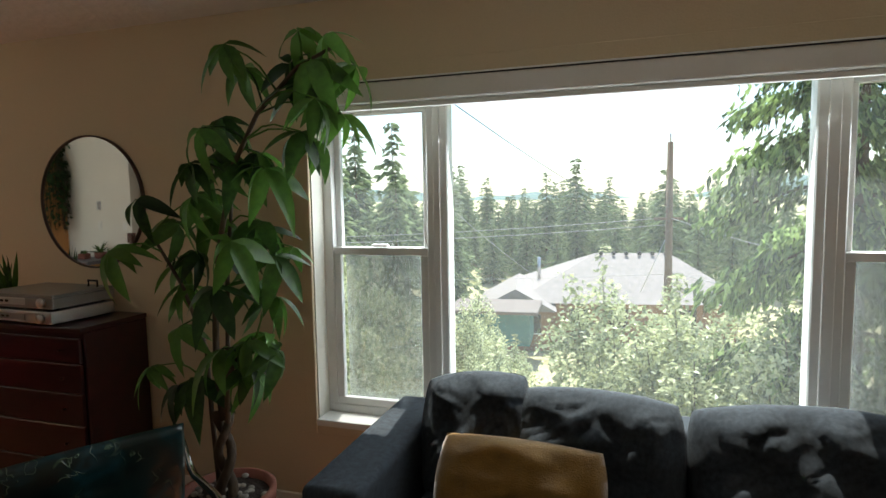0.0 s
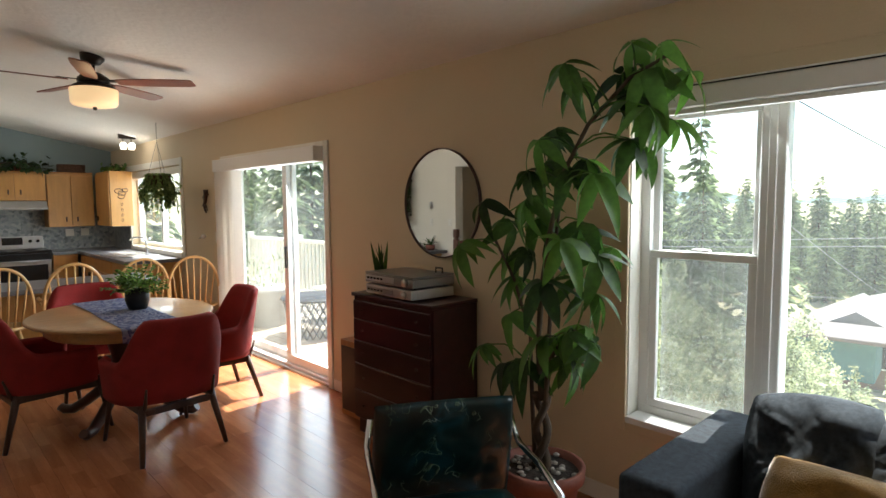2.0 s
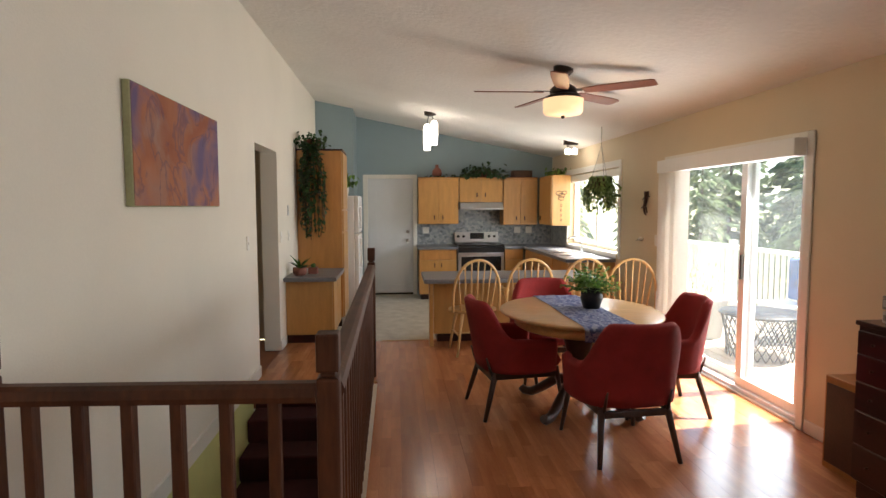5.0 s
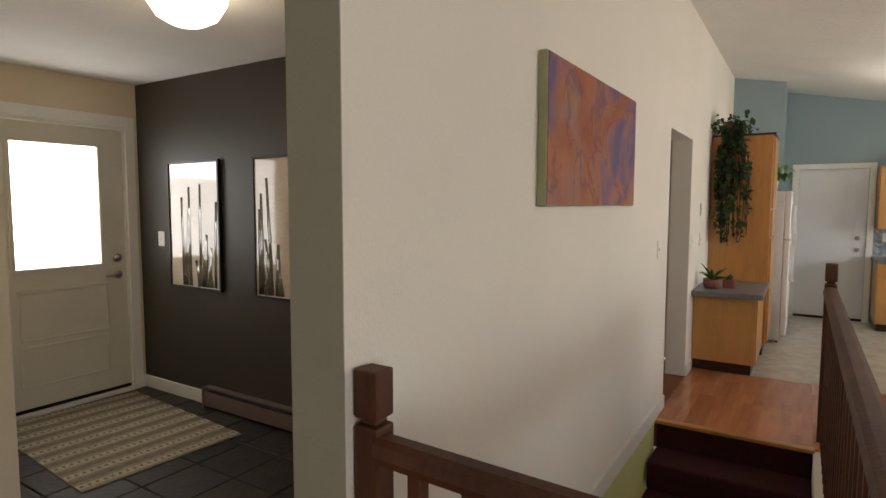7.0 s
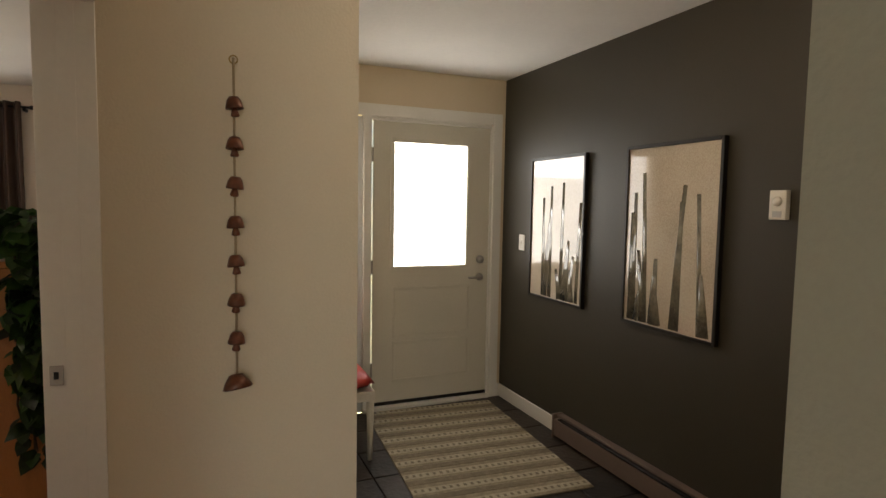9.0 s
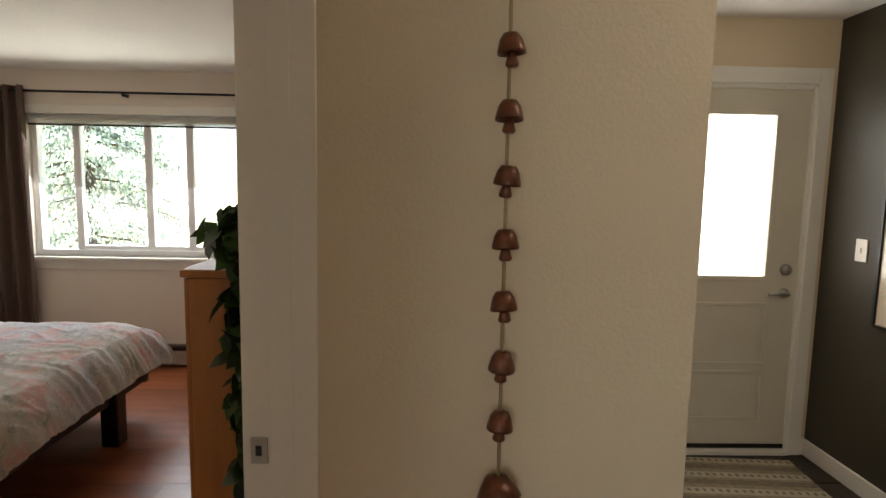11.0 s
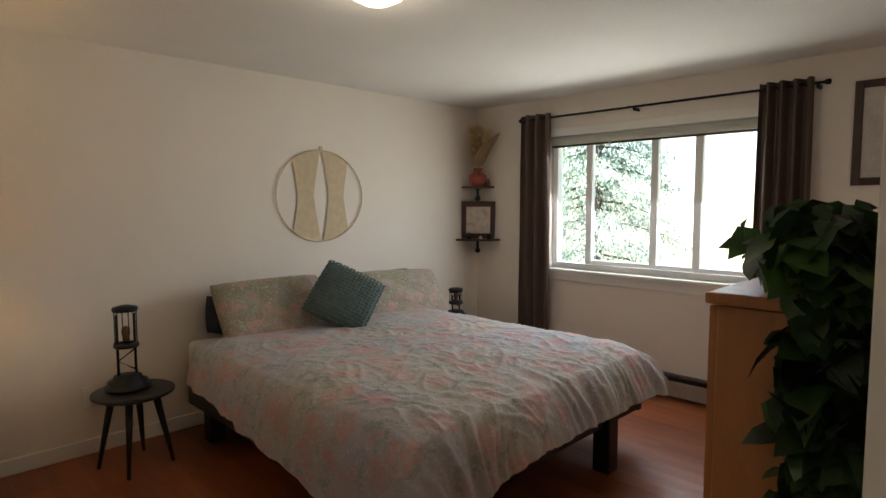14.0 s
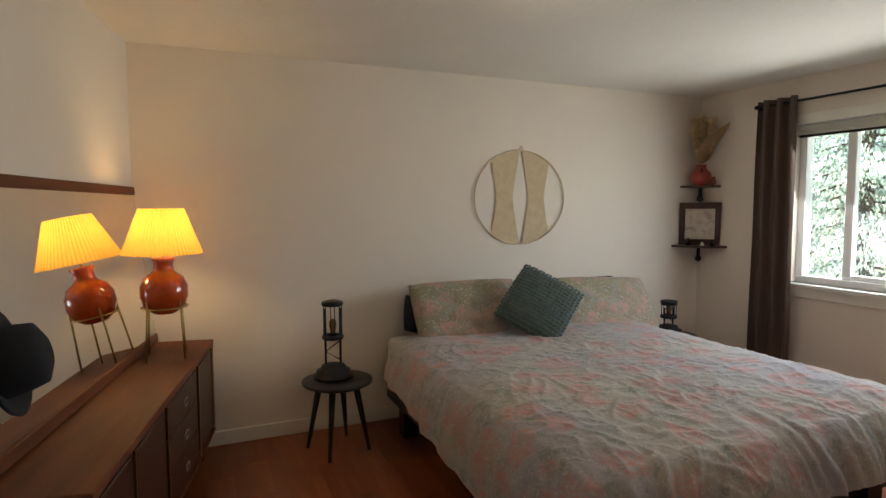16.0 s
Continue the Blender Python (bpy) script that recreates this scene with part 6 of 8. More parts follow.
def wall_art():
    g = thing("lizard_wall_art", pose(-6.0, NY - 0.02, 1.54, 0, 12, 0), "dark metal lizard ornament on the wall", "wall ornament")
    part("body", tube([(0, 0, 0.13), (0.01, 0, 0.08), (0.0, 0, 0.02), (-0.015, 0, -0.05), (0.01, 0, -0.10), (0.05, 0, -0.12)], 0.03, 8, taper=0.006), WALNUT, g)
    for a, b in (((0, 0, 0.05), (0.09, 0, 0.09)), ((0, 0, 0.05), (-0.08, 0, 0.02)), ((0, 0, -0.04), (0.07, 0, -0.09)), ((0, 0, -0.04), (-0.08, 0, -0.07))):
        part("leg", tube([a, (Vector(a) + Vector(b)) / 2 + Vector((0, 0, 0.02)), b], 0.010, 6, taper=0.006), WALNUT, g)
    b = thing("bird_wall_art", pose(-6.12, NY - 0.02, 1.15), "small white bird ornament on a twig", "wall ornament")
    part("body", lathe([(0, -0.04), (0.02, -0.025), (0.026, 0), (0.015, 0.03), (0, 0.04)], 12), WHITE_ENAMEL, b).matrix_basis = pose(0.03, 0, 0, 0, 80, 0)
    part("twig", tube([(-0.10, 0, -0.03), (-0.03, 0, -0.01), (0.05, 0, -0.02)], 0.004, 5), WALNUT, b)
    for nm, x, y, z, lab in (("light_switch", -5.75, NY, 1.15, "white light switch plate"), ("light_switch", -4.80, None, 1.21, "white light switch plate"), ("light_switch", -6.16, None, 1.19, "white light switch plate"), ("thermostat", -6.60, None, 1.47, "small grey wall thermostat"), ("light_switch", -6.60, None, 1.19, "white light switch plate")):
        y0, y1 = (NY - 0.008, NY - 0.001) if y else (SY + 0.001, SY + 0.008)
        t = thing(nm, pose(x, 0, z), lab, nm.replace("_", " "))
        bx("plate", TRIM if nm == "light_switch" else STEEL, t, -0.036, 0.036, y0, y1, -0.058, 0.058, 0.003)
        bx("toggle", TRIM, t, -0.006, 0.006, y0 - 0.006 if y else y1, y0 if y else y1 + 0.006, -0.012, 0.012, 0.001)
    CANVAS = abstract_canvas("orange_and_violet_abstract")
    EDGE = mat("olive_canvas_edge", (0.36, 0.36, 0.20), 0.7)
    c = thing("canvas_painting", pose(-3.32, SY + 0.001, 1.795), "orange and violet abstract canvas on the wall", "painting")
    bx("stretched_edge", EDGE, c, -0.63, 0.63, 0, 0.036, -0.285, 0.285, 0.004, 1)
    bx("painted_face", CANVAS, c, -0.625, 0.625, 0.0361, 0.040, -0.28, 0.28, 0.002, 1)


wall_art()

# ---- entry ----
def entry():
    rug_mat = mat("striped_jute_rug", (0.30, 0.25, 0.17), 0.95, vary=0.2, scale=30, bump=0.6, fine=160)
    band_a = mat("tan_rug_band", (0.22, 0.18, 0.125), 0.95, vary=0.2, scale=40, bump=0.6, fine=200)
    band_b = mat("cream_rug_band", (0.46, 0.40, 0.29), 0.95, vary=0.15, scale=40, bump=0.6, fine=200)
    r = thing("rug", pose(-2.655, -4.05, 0.0, 0, 0, -4), "tan and cream striped woven rug before the front door", "rug")
    bx("backing", rug_mat, r, -0.48, 0.48, -0.70, 0.72, 0.001, 0.009, 0.002)
    for k in range(17):
        y = -0.70 + k * 0.0835
        bx("stripe", band_a if k % 2 else band_b, r, -0.478, 0.478, y, y + (0.045 if k % 2 else 0.06), 0.0092, 0.0115, 0.001)
        if k % 2 == 0:
            for j in range(24):
                bx("knot", band_a, r, -0.46 + j * 0.0395, -0.445 + j * 0.0395, y + 0.018, y + 0.042, 0.0117, 0.013, 0.0)
    paper = pattern("cactus_print", "noise", [(0.48, 0.40, 0.30), (0.56, 0.48, 0.38), (0.62, 0.55, 0.44)], 2.0, rough=0.12, bump=0.0, detail=3, coat=1.0)
    ink = mat("grey_cactus_ink", (0.17, 0.15, 0.105), 0.2, vary=0.35, scale=14, bump=0.0, coat=1.0)
    for y0, y1, seed in ((-4.385, -3.765, 3), (-3.405, -2.77, 8)):
        p = thing("framed_print", pose(ENT_W + 0.001, (y0 + y1) / 2, 1.355), "glazed cactus print in a thin black frame", "picture", "cactus prints in the entry")
        w = (y1 - y0) / 2
        bm = boxes((0, 0.028, -w, -w + 0.018, -0.48, 0.48), (0, 0.028, w - 0.018, w, -0.48, 0.48), (0, 0.028, -w + 0.018, w - 0.018, -0.48, -0.462), (0, 0.028, -w + 0.018, w - 0.018, 0.462, 0.48))
        part("picture_frame", soft(bm, 0.002, 1), BLACK_WOOD, p)
        part("print", boxes((0.002, 0.018, -w + 0.018, w - 0.018, -0.462, 0.462)), paper, p, "pale glossy print")
        rng = random.Random(seed)
        for k in range(11):
            y = -w + 0.05 + (2 * w - 0.10) * rng.random()
            h = rng.uniform(0.18, 0.42) if k % 2 else rng.uniform(0.5, 0.80)
            bm = bmesh.new()
            lean = rng.uniform(-0.05, 0.07)
            pts = [(0.0185, y, -0.455), (0.0185, y + lean * 0.4, -0.455 + h * 0.5), (0.0185, y + lean, -0.455 + h)]
            tube(pts, rng.uniform(0.022, 0.042) if k % 2 else rng.uniform(0.015, 0.022), 8, bm, taper=0.013)
            for v in bm.verts:
                v.co.x = 0.0185 + (v.co.x - 0.0185) * 0.03
                v.co.y = max(-w + 0.02, min(w - 0.02, v.co.y))
            part("cactus_shape", bm, ink, p)
    h = thing("baseboard_heater", pose(ENT_W, 0, 0), "brown metal baseboard heater along the wall", "heater")
    HEAT = mat("brown_heater_enamel", (0.16, 0.11, 0.085), 0.4, vary=0.1, bump=0.05)
    bx("casing", HEAT, h, 0.001, 0.075, -3.94, -2.35, 0.02, 0.13, 0.008, 2)
    bx("slot", BLACK, h, 0.03, 0.0765, -3.90, -2.39, 0.134, 0.139, 0.0)
    bx("hood", HEAT, h, 0.001, 0.05, -3.94, -2.35, 0.14, 0.155, 0.005, 2)
    bx("end_cap", HEAT, h, 0.001, 0.08, -3.96, -3.941, 0.0, 0.16, 0.004)
    bx("end_cap", HEAT, h, 0.001, 0.08, -2.349, -2.33, 0.0, 0.16, 0.004)
    t = thing("thermostat", pose(ENT_W + 0.001, -2.50, 1.525), "white wall thermostat on the charcoal wall", "thermostat")
    bx("case", TRIM, t, 0, 0.028, -0.037, 0.037, -0.06, 0.06, 0.005, 2)
    k = part("dial", lathe([(0, 0), (0.02, 0), (0.018, 0.01), (0, 0.011)], 16), TRIM, t)
    k.matrix_basis = pose(0.0281, 0, 0.015, 0, 90, 0)
    bx("label_strip", STEEL, t, 0.0281, 0.0295, -0.02, 0.02, -0.05, -0.025, 0.0)
    s = thing("light_switch", pose(ENT_W + 0.001, -4.52, 1.24), "cream light switch plate by the door", "light switch")
    bx("plate", TRIM, s, 0, 0.007, -0.04, 0.04, -0.058, 0.058, 0.003)
    bx("toggle", TRIM, s, 0.0071, 0.014, -0.006, 0.006, -0.012, 0.012, 0.001)
    b = thing("bench", pose(-1.865, -4.36, 0), "white wooden bench with a red padded seat", "bench")
    WHITE_PAINT = mat("worn_white_paint", (0.66, 0.60, 0.50), 0.5, vary=0.08, scale=8)
    for x in (-0.19, 0.19):
        for y in (-0.30, 0.30):
            part("leg", rod((x, y, 0.40), (x, y, 0.0), 0.026, 0.014, 10), WHITE_PAINT, b)
    bx("apron", WHITE_PAINT, b, -0.21, 0.21, -0.33, 0.33, 0.36, 0.42, 0.005, 2)
    c = part("seat_pad", cushion(0.44, 0.68, 0.10, 0.3, 0.004, 12, 1, 0.1), mat("red_vinyl_pad", (0.42, 0.03, 0.02), 0.5, vary=0.08), b, smooth=True)
    c.matrix_basis = pose(0, 0, 0.465)
    l = thing("entry_ceiling_lamp", pose(-2.30, -2.58, FLAT), "lit alabaster dome ceiling lamp", "ceiling lamp")
    part("dome", lathe([(0, -0.155), (0.07, -0.148), (0.13, -0.115), (0.17, -0.05), (0.175, -0.012), (0, -0.012)], 32), glowing("lit_alabaster_dome", (1.0, 0.84, 0.62), 1.3), l).visible_shadow = False
    part("pan", lathe([(0, -0.011), (0.15, -0.011), (0.175, -0.006), (0.175, 0.0), (0, 0.0)], 32), BRASS, l)
    # copper bells on a cord
    CLAY = mat("copper_brown_glaze", (0.13, 0.045, 0.022), 0.3, 0.3, vary=0.3, scale=40, bump=0.15)
    w = thing("bell_chime", pose(-1.25, BELL_Y + 0.035, 0), "hanging string of eight copper-brown bells", "wind chime")
    part("cord", rod((0, -0.02, 1.93), (0, 0, 0.95), 0.0035, seg=6), mat("natural_hemp_cord", (0.35, 0.27, 0.16), 0.9), w)
    part("ring", tube([(0.012 * math.cos(a), -0.02, 1.925 + 0.012 * math.sin(a)) for a in [2 * math.pi * k / 12 for k in range(12)]], 0.002, 5, closed=True), BRASS, w)
    for k in range(7):
        z = 1.787 - k * 0.118
        bell = lathe([(0.004, 0.026), (0.014, 0.025), (0.021, 0.014), (0.026, -0.006), (0.026, -0.011), (0.020, -0.006), (0.006, 0.008)], 18)
        o = part("bell", bell, CLAY, w)
        o.matrix_basis = pose(0, 0, z, 6 * math.sin(k * 2.1), 5 * math.cos(k * 1.7), 0)
        part("clapper", lathe([(0.003, 0.0), (0.008, -0.012), (0.013, -0.03), (0.010, -0.034), (0, -0.034)], 10), CLAY, o)
    big = lathe([(0.004, 0.03), (0.02, 0.028), (0.035, 0.008), (0.045, -0.012), (0.040, -0.016), (0.015, -0.008), (0.006, 0.0)], 20)
    part("large_bell", big, CLAY, w).matrix_basis = pose(0, 0, 0.942, 14, 8, 0)


entry()

# ---- bedroom ----
def floral_cloth(name, ground_a, ground_b, scale=5.5):
    """Washed cotton with pink blossoms, pale stems and grey-green leaves on two mixed ground tones."""
    m, tree, bsdf = nodes_of(name)
    n, l = tree.nodes, tree.links
    co = n.new("ShaderNodeTexCoord")

    def noise_of(scale, detail, distortion=0.0):
        t = n.new("ShaderNodeTexNoise")
        t.inputs["Scale"].default_value, t.inputs["Detail"].default_value, t.inputs["Distortion"].default_value = scale, detail, distortion
        l.new(co.outputs["Object"], t.inputs["Vector"])
        return t

    def step(src, a, b):
        r = n.new("ShaderNodeMapRange")
        r.interpolation_type = "SMOOTHSTEP"
        r.inputs["From Min"].default_value, r.inputs["From Max"].default_value = a, b
        l.new(src, r.inputs[0])
        return r.outputs[0]

    def times(a, b):
        r = n.new("ShaderNodeMath")
        r.operation = "MULTIPLY"
        l.new(a, r.inputs[0])
        l.new(b, r.inputs[1])
        return r.outputs[0]

    def blend(fac, a, b):
        x = n.new("ShaderNodeMix")
        x.data_type = "RGBA"
        l.new(fac, x.inputs[0])
        for v, s in ((a, x.inputs[6]), (b, x.inputs[7])):
            if isinstance(v, tuple):
                s.default_value = (*v, 1)
            else:
                l.new(v, s)
        return x.outputs[2]
    cells = n.new("ShaderNodeTexVoronoi")
    cells.inputs["Scale"].default_value = scale
    warp = noise_of(14, 3)
    off = n.new("ShaderNodeMix")
    off.data_type, off.blend_type, off.inputs[0].default_value = "RGBA", "ADD", 0.12
    l.new(co.outputs["Object"], off.inputs[6])
    l.new(warp.outputs["Color"], off.inputs[7])
    l.new(off.outputs[2], cells.inputs["Vector"])
    blossom = step(cells.outputs["Distance"], 0.52, 0.30)
    petals = step(noise_of(34, 4, 1.5).outputs[0], 0.36, 0.60)
    leaves = times(step(noise_of(9, 3, 1.0).outputs[0], 0.52, 0.60), step(noise_of(30, 3, 2.0).outputs[0], 0.42, 0.56))
    stems = step(noise_of(24, 2, 3.5).outputs[0], 0.56, 0.66)
    broad = step(noise_of(1.4, 2).outputs[0], 0.35, 0.65)
    base = blend(broad, ground_a, ground_b)
    base = blend(stems, base, (0.49, 0.46, 0.44))
    base = blend(leaves, base, (0.29, 0.31, 0.27))
    base = blend(times(blossom, petals), base, (0.49, 0.285, 0.25))
    l.new(base, bsdf.inputs["Base Color"])
    bsdf.inputs["Roughness"].default_value = 0.9
    b = n.new("ShaderNodeBump")
    b.inputs["Strength"].default_value, b.inputs["Distance"].default_value = 0.3, 0.012
    l.new(noise_of(26, 5, 1.2).outputs[0], b.inputs["Height"])
    l.new(b.outputs[0], bsdf.inputs["Normal"])
    return m


# Lilac and beige grounds imitate cool window light and warm room light
FLORAL = floral_cloth("faded_floral_cotton", (0.37, 0.355, 0.39), (0.41, 0.375, 0.325))
# The duvet's cotton again, with warm shade put into its ground colours
FLORAL_WARM_SHADE = floral_cloth("warm_shade_floral_cotton", (0.27, 0.25, 0.16), (0.31, 0.25, 0.18), 8.0)


def bed():
    b = thing("bed_frame", pose(0, 0, 0), "low black wooden platform bed", "bed")
    x0, x1, y0, y1 = 0.69, 2.88, -5.42, -3.47
    bx("side_rail", BLACK_WOOD, b, x0 + 0.05, x1 - 0.05, y1 - 0.05, y1 - 0.01, 0.20, 0.33, 0.006, 1)
    bx("side_rail", BLACK_WOOD, b, x0 + 0.05, x1 - 0.05, y0 + 0.01, y0 + 0.05, 0.20, 0.33, 0.006, 1)
    bx("foot_rail", BLACK_WOOD, b, x0, x0 + 0.045, y0 + 0.12, y1, 0.25, 0.33, 0.006, 1)
    for x, y in ((0.70, -4.90), (0.70, -3.70), (2.62, -3.56), (2.62, -5.34)):
        bx("leg", BLACK_WOOD, b, x - 0.05, x + 0.05, y - 0.05, y + 0.05, 0, 0.325, 0.006, 1)
    bx("headboard", BLACK_WOOD, b, x1 + 0.005, x1 + 0.05, y0 + 0.02, y1 - 0.36, 0.10, 0.905, 0.02, 3)
    bx("slats", BLACK_WOOD, b, x0 + 0.05, x1 - 0.05, y0 + 0.06, y1 - 0.06, 0.326, 0.345, 0.0)
    m = part("mattress", rounded(x0 + 0.04, x1 - 0.02, y0 + 0.13, y1 - 0.02, 0.346, 0.60, 0.06, 4), mat("white_mattress_ticking", (0.6, 0.58, 0.54), 0.9), smooth=True)
    tagged(m, "white mattress under the duvet on the bed", "mattress")

    length, across = 1.93, y1 - y0 - 0.10

    def at(u, v):
        hang = 0.25 + 0.24 * max(0, 1 - v * 2.0) ** 1.5
        s = u * (length + hang)            # along the bed towards the foot, then down
        near = 0.22 + 0.24 * min(1, s / length)
        t = -near + v * (across + near + 0.26)    # across from the near side, then down the far side
        x, y, z = 2.60 - min(s, length), y1 - min(max(t, 0), across), 0.635
        ds, dn, df = max(0, s - length), max(0, -t), max(0, t - across)
        rim = 0.07
        z -= 0.035 * (1 - min(1, max(0, length - s) / 0.25)) ** 2 + 0.035 * (1 - min(1, max(0, t) / 0.22)) ** 2 + 0.03 * (1 - min(1, max(0, across - t) / 0.22)) ** 2
        if ds > 0:
            x -= rim * (1 - math.exp(-ds / 0.08)) + 0.12 * ds
            z -= ds * 0.92
        if dn > 0:
            y += rim * (1 - math.exp(-dn / 0.08)) + 0.10 * dn
            z -= dn * 0.90
        if df > 0:
            y -= rim * (1 - math.exp(-df / 0.08)) + 0.08 * df
            z -= df * 0.92
        k = noise.noise(Vector((s * 2.1, t * 2.1, 3.0)))
        w = noise.noise(Vector((s * 7 + 2 * k, t * 16, 1.0)))
        rid = 1 - abs(noise.noise(Vector((s * 9 + 4 * k, t * 4.5, 7.0)))) * 2
        fold = noise.noise(Vector((t * 9 + 3.5 * k + 1.2 * s, s * 2.0, 9.0))) + 0.6 * noise.noise(Vector((t * 22 + 5 * k - 2.0 * s, s * 3.0, 2.0)))
        z += 0.016 * k + 0.003 * w * min(1, 0.3 + s / length) + 0.002 * max(0, rid) ** 3 + 0.012 * (1 - abs(noise.noise(Vector((s * 13 + 3 * k, t * 3.5 + 2 * k, 21.0))))) ** 6 * (0.5 + 0.5 * noise.noise(Vector((s * 1.7, t * 1.7, 40.0))))
        q1 = 1 - abs(noise.noise(Vector((s * 5.5 + 1.5 * k, t * 8 - 2.5 * k, 31.0))))
        q2 = 1 - abs(noise.noise(Vector((s * 14 + 4 * k, t * 11 + 3 * w, 41.0))))
        q3 = noise.noise(Vector((s * 3.0, t * 3.0, 55.0)))
        z += (0.011 * q1 ** 6 + 0.005 * q2 ** 5) * (0.75 + 0.9 * q3) * (1 if dn == 0 else 0.5) * (0.35 + 0.65 * min(1, s / length))
        drop = min(1, (ds + 0.0) / 0.16)
        x -= 0.030 * fold * drop
        z += 0.011 * fold * min(1, max(0, s - length + 0.45) / 0.45) ** 1.5
        dropn = min(1, dn / 0.2)
        y += 0.022 * noise.noise(Vector((s * 9, t, 4.0))) * dropn
        if ds > 0 and df > 0:
            z += 0.85 * min(ds, df)
        if ds > 0 and dn > 0:
            z = max(z, 0.10)
        z = max(z, 0.08)
        return Vector((x, y, z))
    bm = grid(240, 270, at)
    d = part("duvet", bm, FLORAL)
    tagged(d, "rumpled faded floral duvet hanging over the bed", "duvet")
    for y, w, seed, roll in ((-4.02, 0.80, 1.0, 0), (-5.14, 0.86, 4.0, -3)):
        p = part("pillow", cushion(w, 0.47, 0.18, 0.36, 0.03, 34, seed, 0.03, 0.012), FLORAL_WARM_SHADE, smooth=True)
        p.matrix_world = pose(2.67, y, 0.75 if y > -4.5 else 0.715, 0, 0, 90) @ pose(0, 0, 0, 124, roll, 0)
        tagged(p, "faded floral pillow leaning on the headboard, toned for warm shade", "pillow", "pillows on the bed")
    p = part("pillow", cushion(0.40, 0.26, 0.14, 0.42, 0.03, 14, 9.0, 0.10), mat("navy_cotton", (0.012, 0.014, 0.024), 0.9), smooth=True)
    p.matrix_world = pose(2.78, -3.78, 0.72, 0, 0, 90) @ pose(0, 0, 0, 118, -14, 0)
    tagged(p, "dark navy pillow behind the floral pillow", "pillow")
    knit = mat("grey_green_knit", (0.085, 0.12, 0.11), 0.95, vary=0.2, scale=30, bump=0.4, fine=160, sheen=0.3)
    base = cushion(0.45, 0.45, 0.16, 0.42, 0.01, 24, 6.0, 0.06)
    base.faces.ensure_lookup_table()
    c = thing("knit_cushion", pose(2.42, -4.40, 0.815, 0, 0, 68) @ pose(0, 0, 0, 126, 0, 0) @ pose(0, 0, 0, 0, 0, 33), "grey-green chunky knit cushion on the bed", "cushion")
    part("filling", base, knit, c, smooth=True)
    st = bmesh.new()
    for i in range(17):
        for j in range(17):
            x, y = (i - 8) / 8.6, (j - 8) / 8.6
            e = max(0, (1 - abs(x) ** 3) * (1 - abs(y) ** 3)) ** 0.42
            q = Vector((x * 0.225, y * 0.225, -0.08 * e))
            s = 0.0125
            m0 = Matrix.Translation(q) @ pose(0, 0, 0, 0, 0, 45 if (i + j) % 2 else -45)
            vs = [st.verts.new(m0 @ Vector(v)) for v in ((-s, -s * 0.6, 0), (s, -s * 0.6, 0), (s, s * 0.6, 0), (-s, s * 0.6, 0), (0, 0, -0.010))]
            for a in range(4):
                st.faces.new((vs[a], vs[(a + 1) % 4], vs[4])).smooth = True
    part("stitches", st, knit, c, "raised knit stitches")


bed()


def side_table(x, y):
    t = thing("side_table", pose(x, y, 0), "round black side table on tapered legs", "side table", "side tables by the bed")
    part("tabletop", lathe([(0, 0.405), (0.19, 0.405), (0.21, 0.415), (0.21, 0.428), (0.20, 0.432), (0, 0.432)], 36), BLACK_WOOD, t)
    part("hub", lathe([(0, 0.37), (0.05, 0.37), (0.09, 0.404), (0, 0.404)], 16), BLACK_WOOD, t)
    for a in (0, 90, 180, 270):
        r = radians(a + 62)
        part("leg", rod((0.11 * math.cos(r), 0.11 * math.sin(r), 0.40), (0.19 * math.cos(r), 0.19 * math.sin(r), 0), 0.021, 0.010, 10), BLACK_WOOD, t)


side_table(2.60, -3.10)
side_table(2.70, -5.82)


def lantern(x, y, z, h):
    l = thing("industrial_lantern", pose(x, y, z), "black iron pipe lantern lamp on the side table", "table lamp", "lanterns by the bed")
    part("base", lathe([(0, 0), (0.118, 0), (0.118, 0.02), (0.098, 0.028), (0.102, 0.045), (0.075, 0.055), (0.07, 0.075), (0.03, 0.085), (0, 0.085)], 28), IRON, l)
    for sx in (-0.045, 0.045):
        part("rod", rod((0, sx, 0.08), (0, sx, h - 0.05), 0.007), IRON, l)
    for z0 in (h * 0.50, h * 0.93):
        part("ring", lathe([(0.035, z0), (0.062, z0), (0.066, z0 + 0.012), (0.062, z0 + 0.024), (0.035, z0 + 0.024)], 24), IRON, l)
    part("cap", lathe([(0.062, h - 0.03), (0.055, h - 0.008), (0.03, h), (0, h + 0.004)], 24), IRON, l)
    for k in range(6):
        a = 2 * math.pi * k / 6
        part("cage_bar", rod((0.056 * math.cos(a), 0.056 * math.sin(a), h * 0.52), (0.056 * math.cos(a), 0.056 * math.sin(a), h * 0.94), 0.003, seg=6), IRON, l)
    part("brace", tube([(0, -0.045, 0.10), (0, 0.045, 0.16), (0, -0.045, 0.22)], 0.005, 6), IRON, l)
    part("bulb", lathe([(0, 0), (0.012, 0.005), (0.022, 0.05), (0.02, 0.08), (0, 0.095)], 14, (0, 0, h * 0.56)), mat("amber_bulb_glass", (0.16, 0.09, 0.04), 0.15, vary=0.05, bump=0), l, "amber glass bulb")


lantern(2.65, -3.088, 0.432, 0.47)
lantern(2.70, -5.80, 0.432, 0.27)


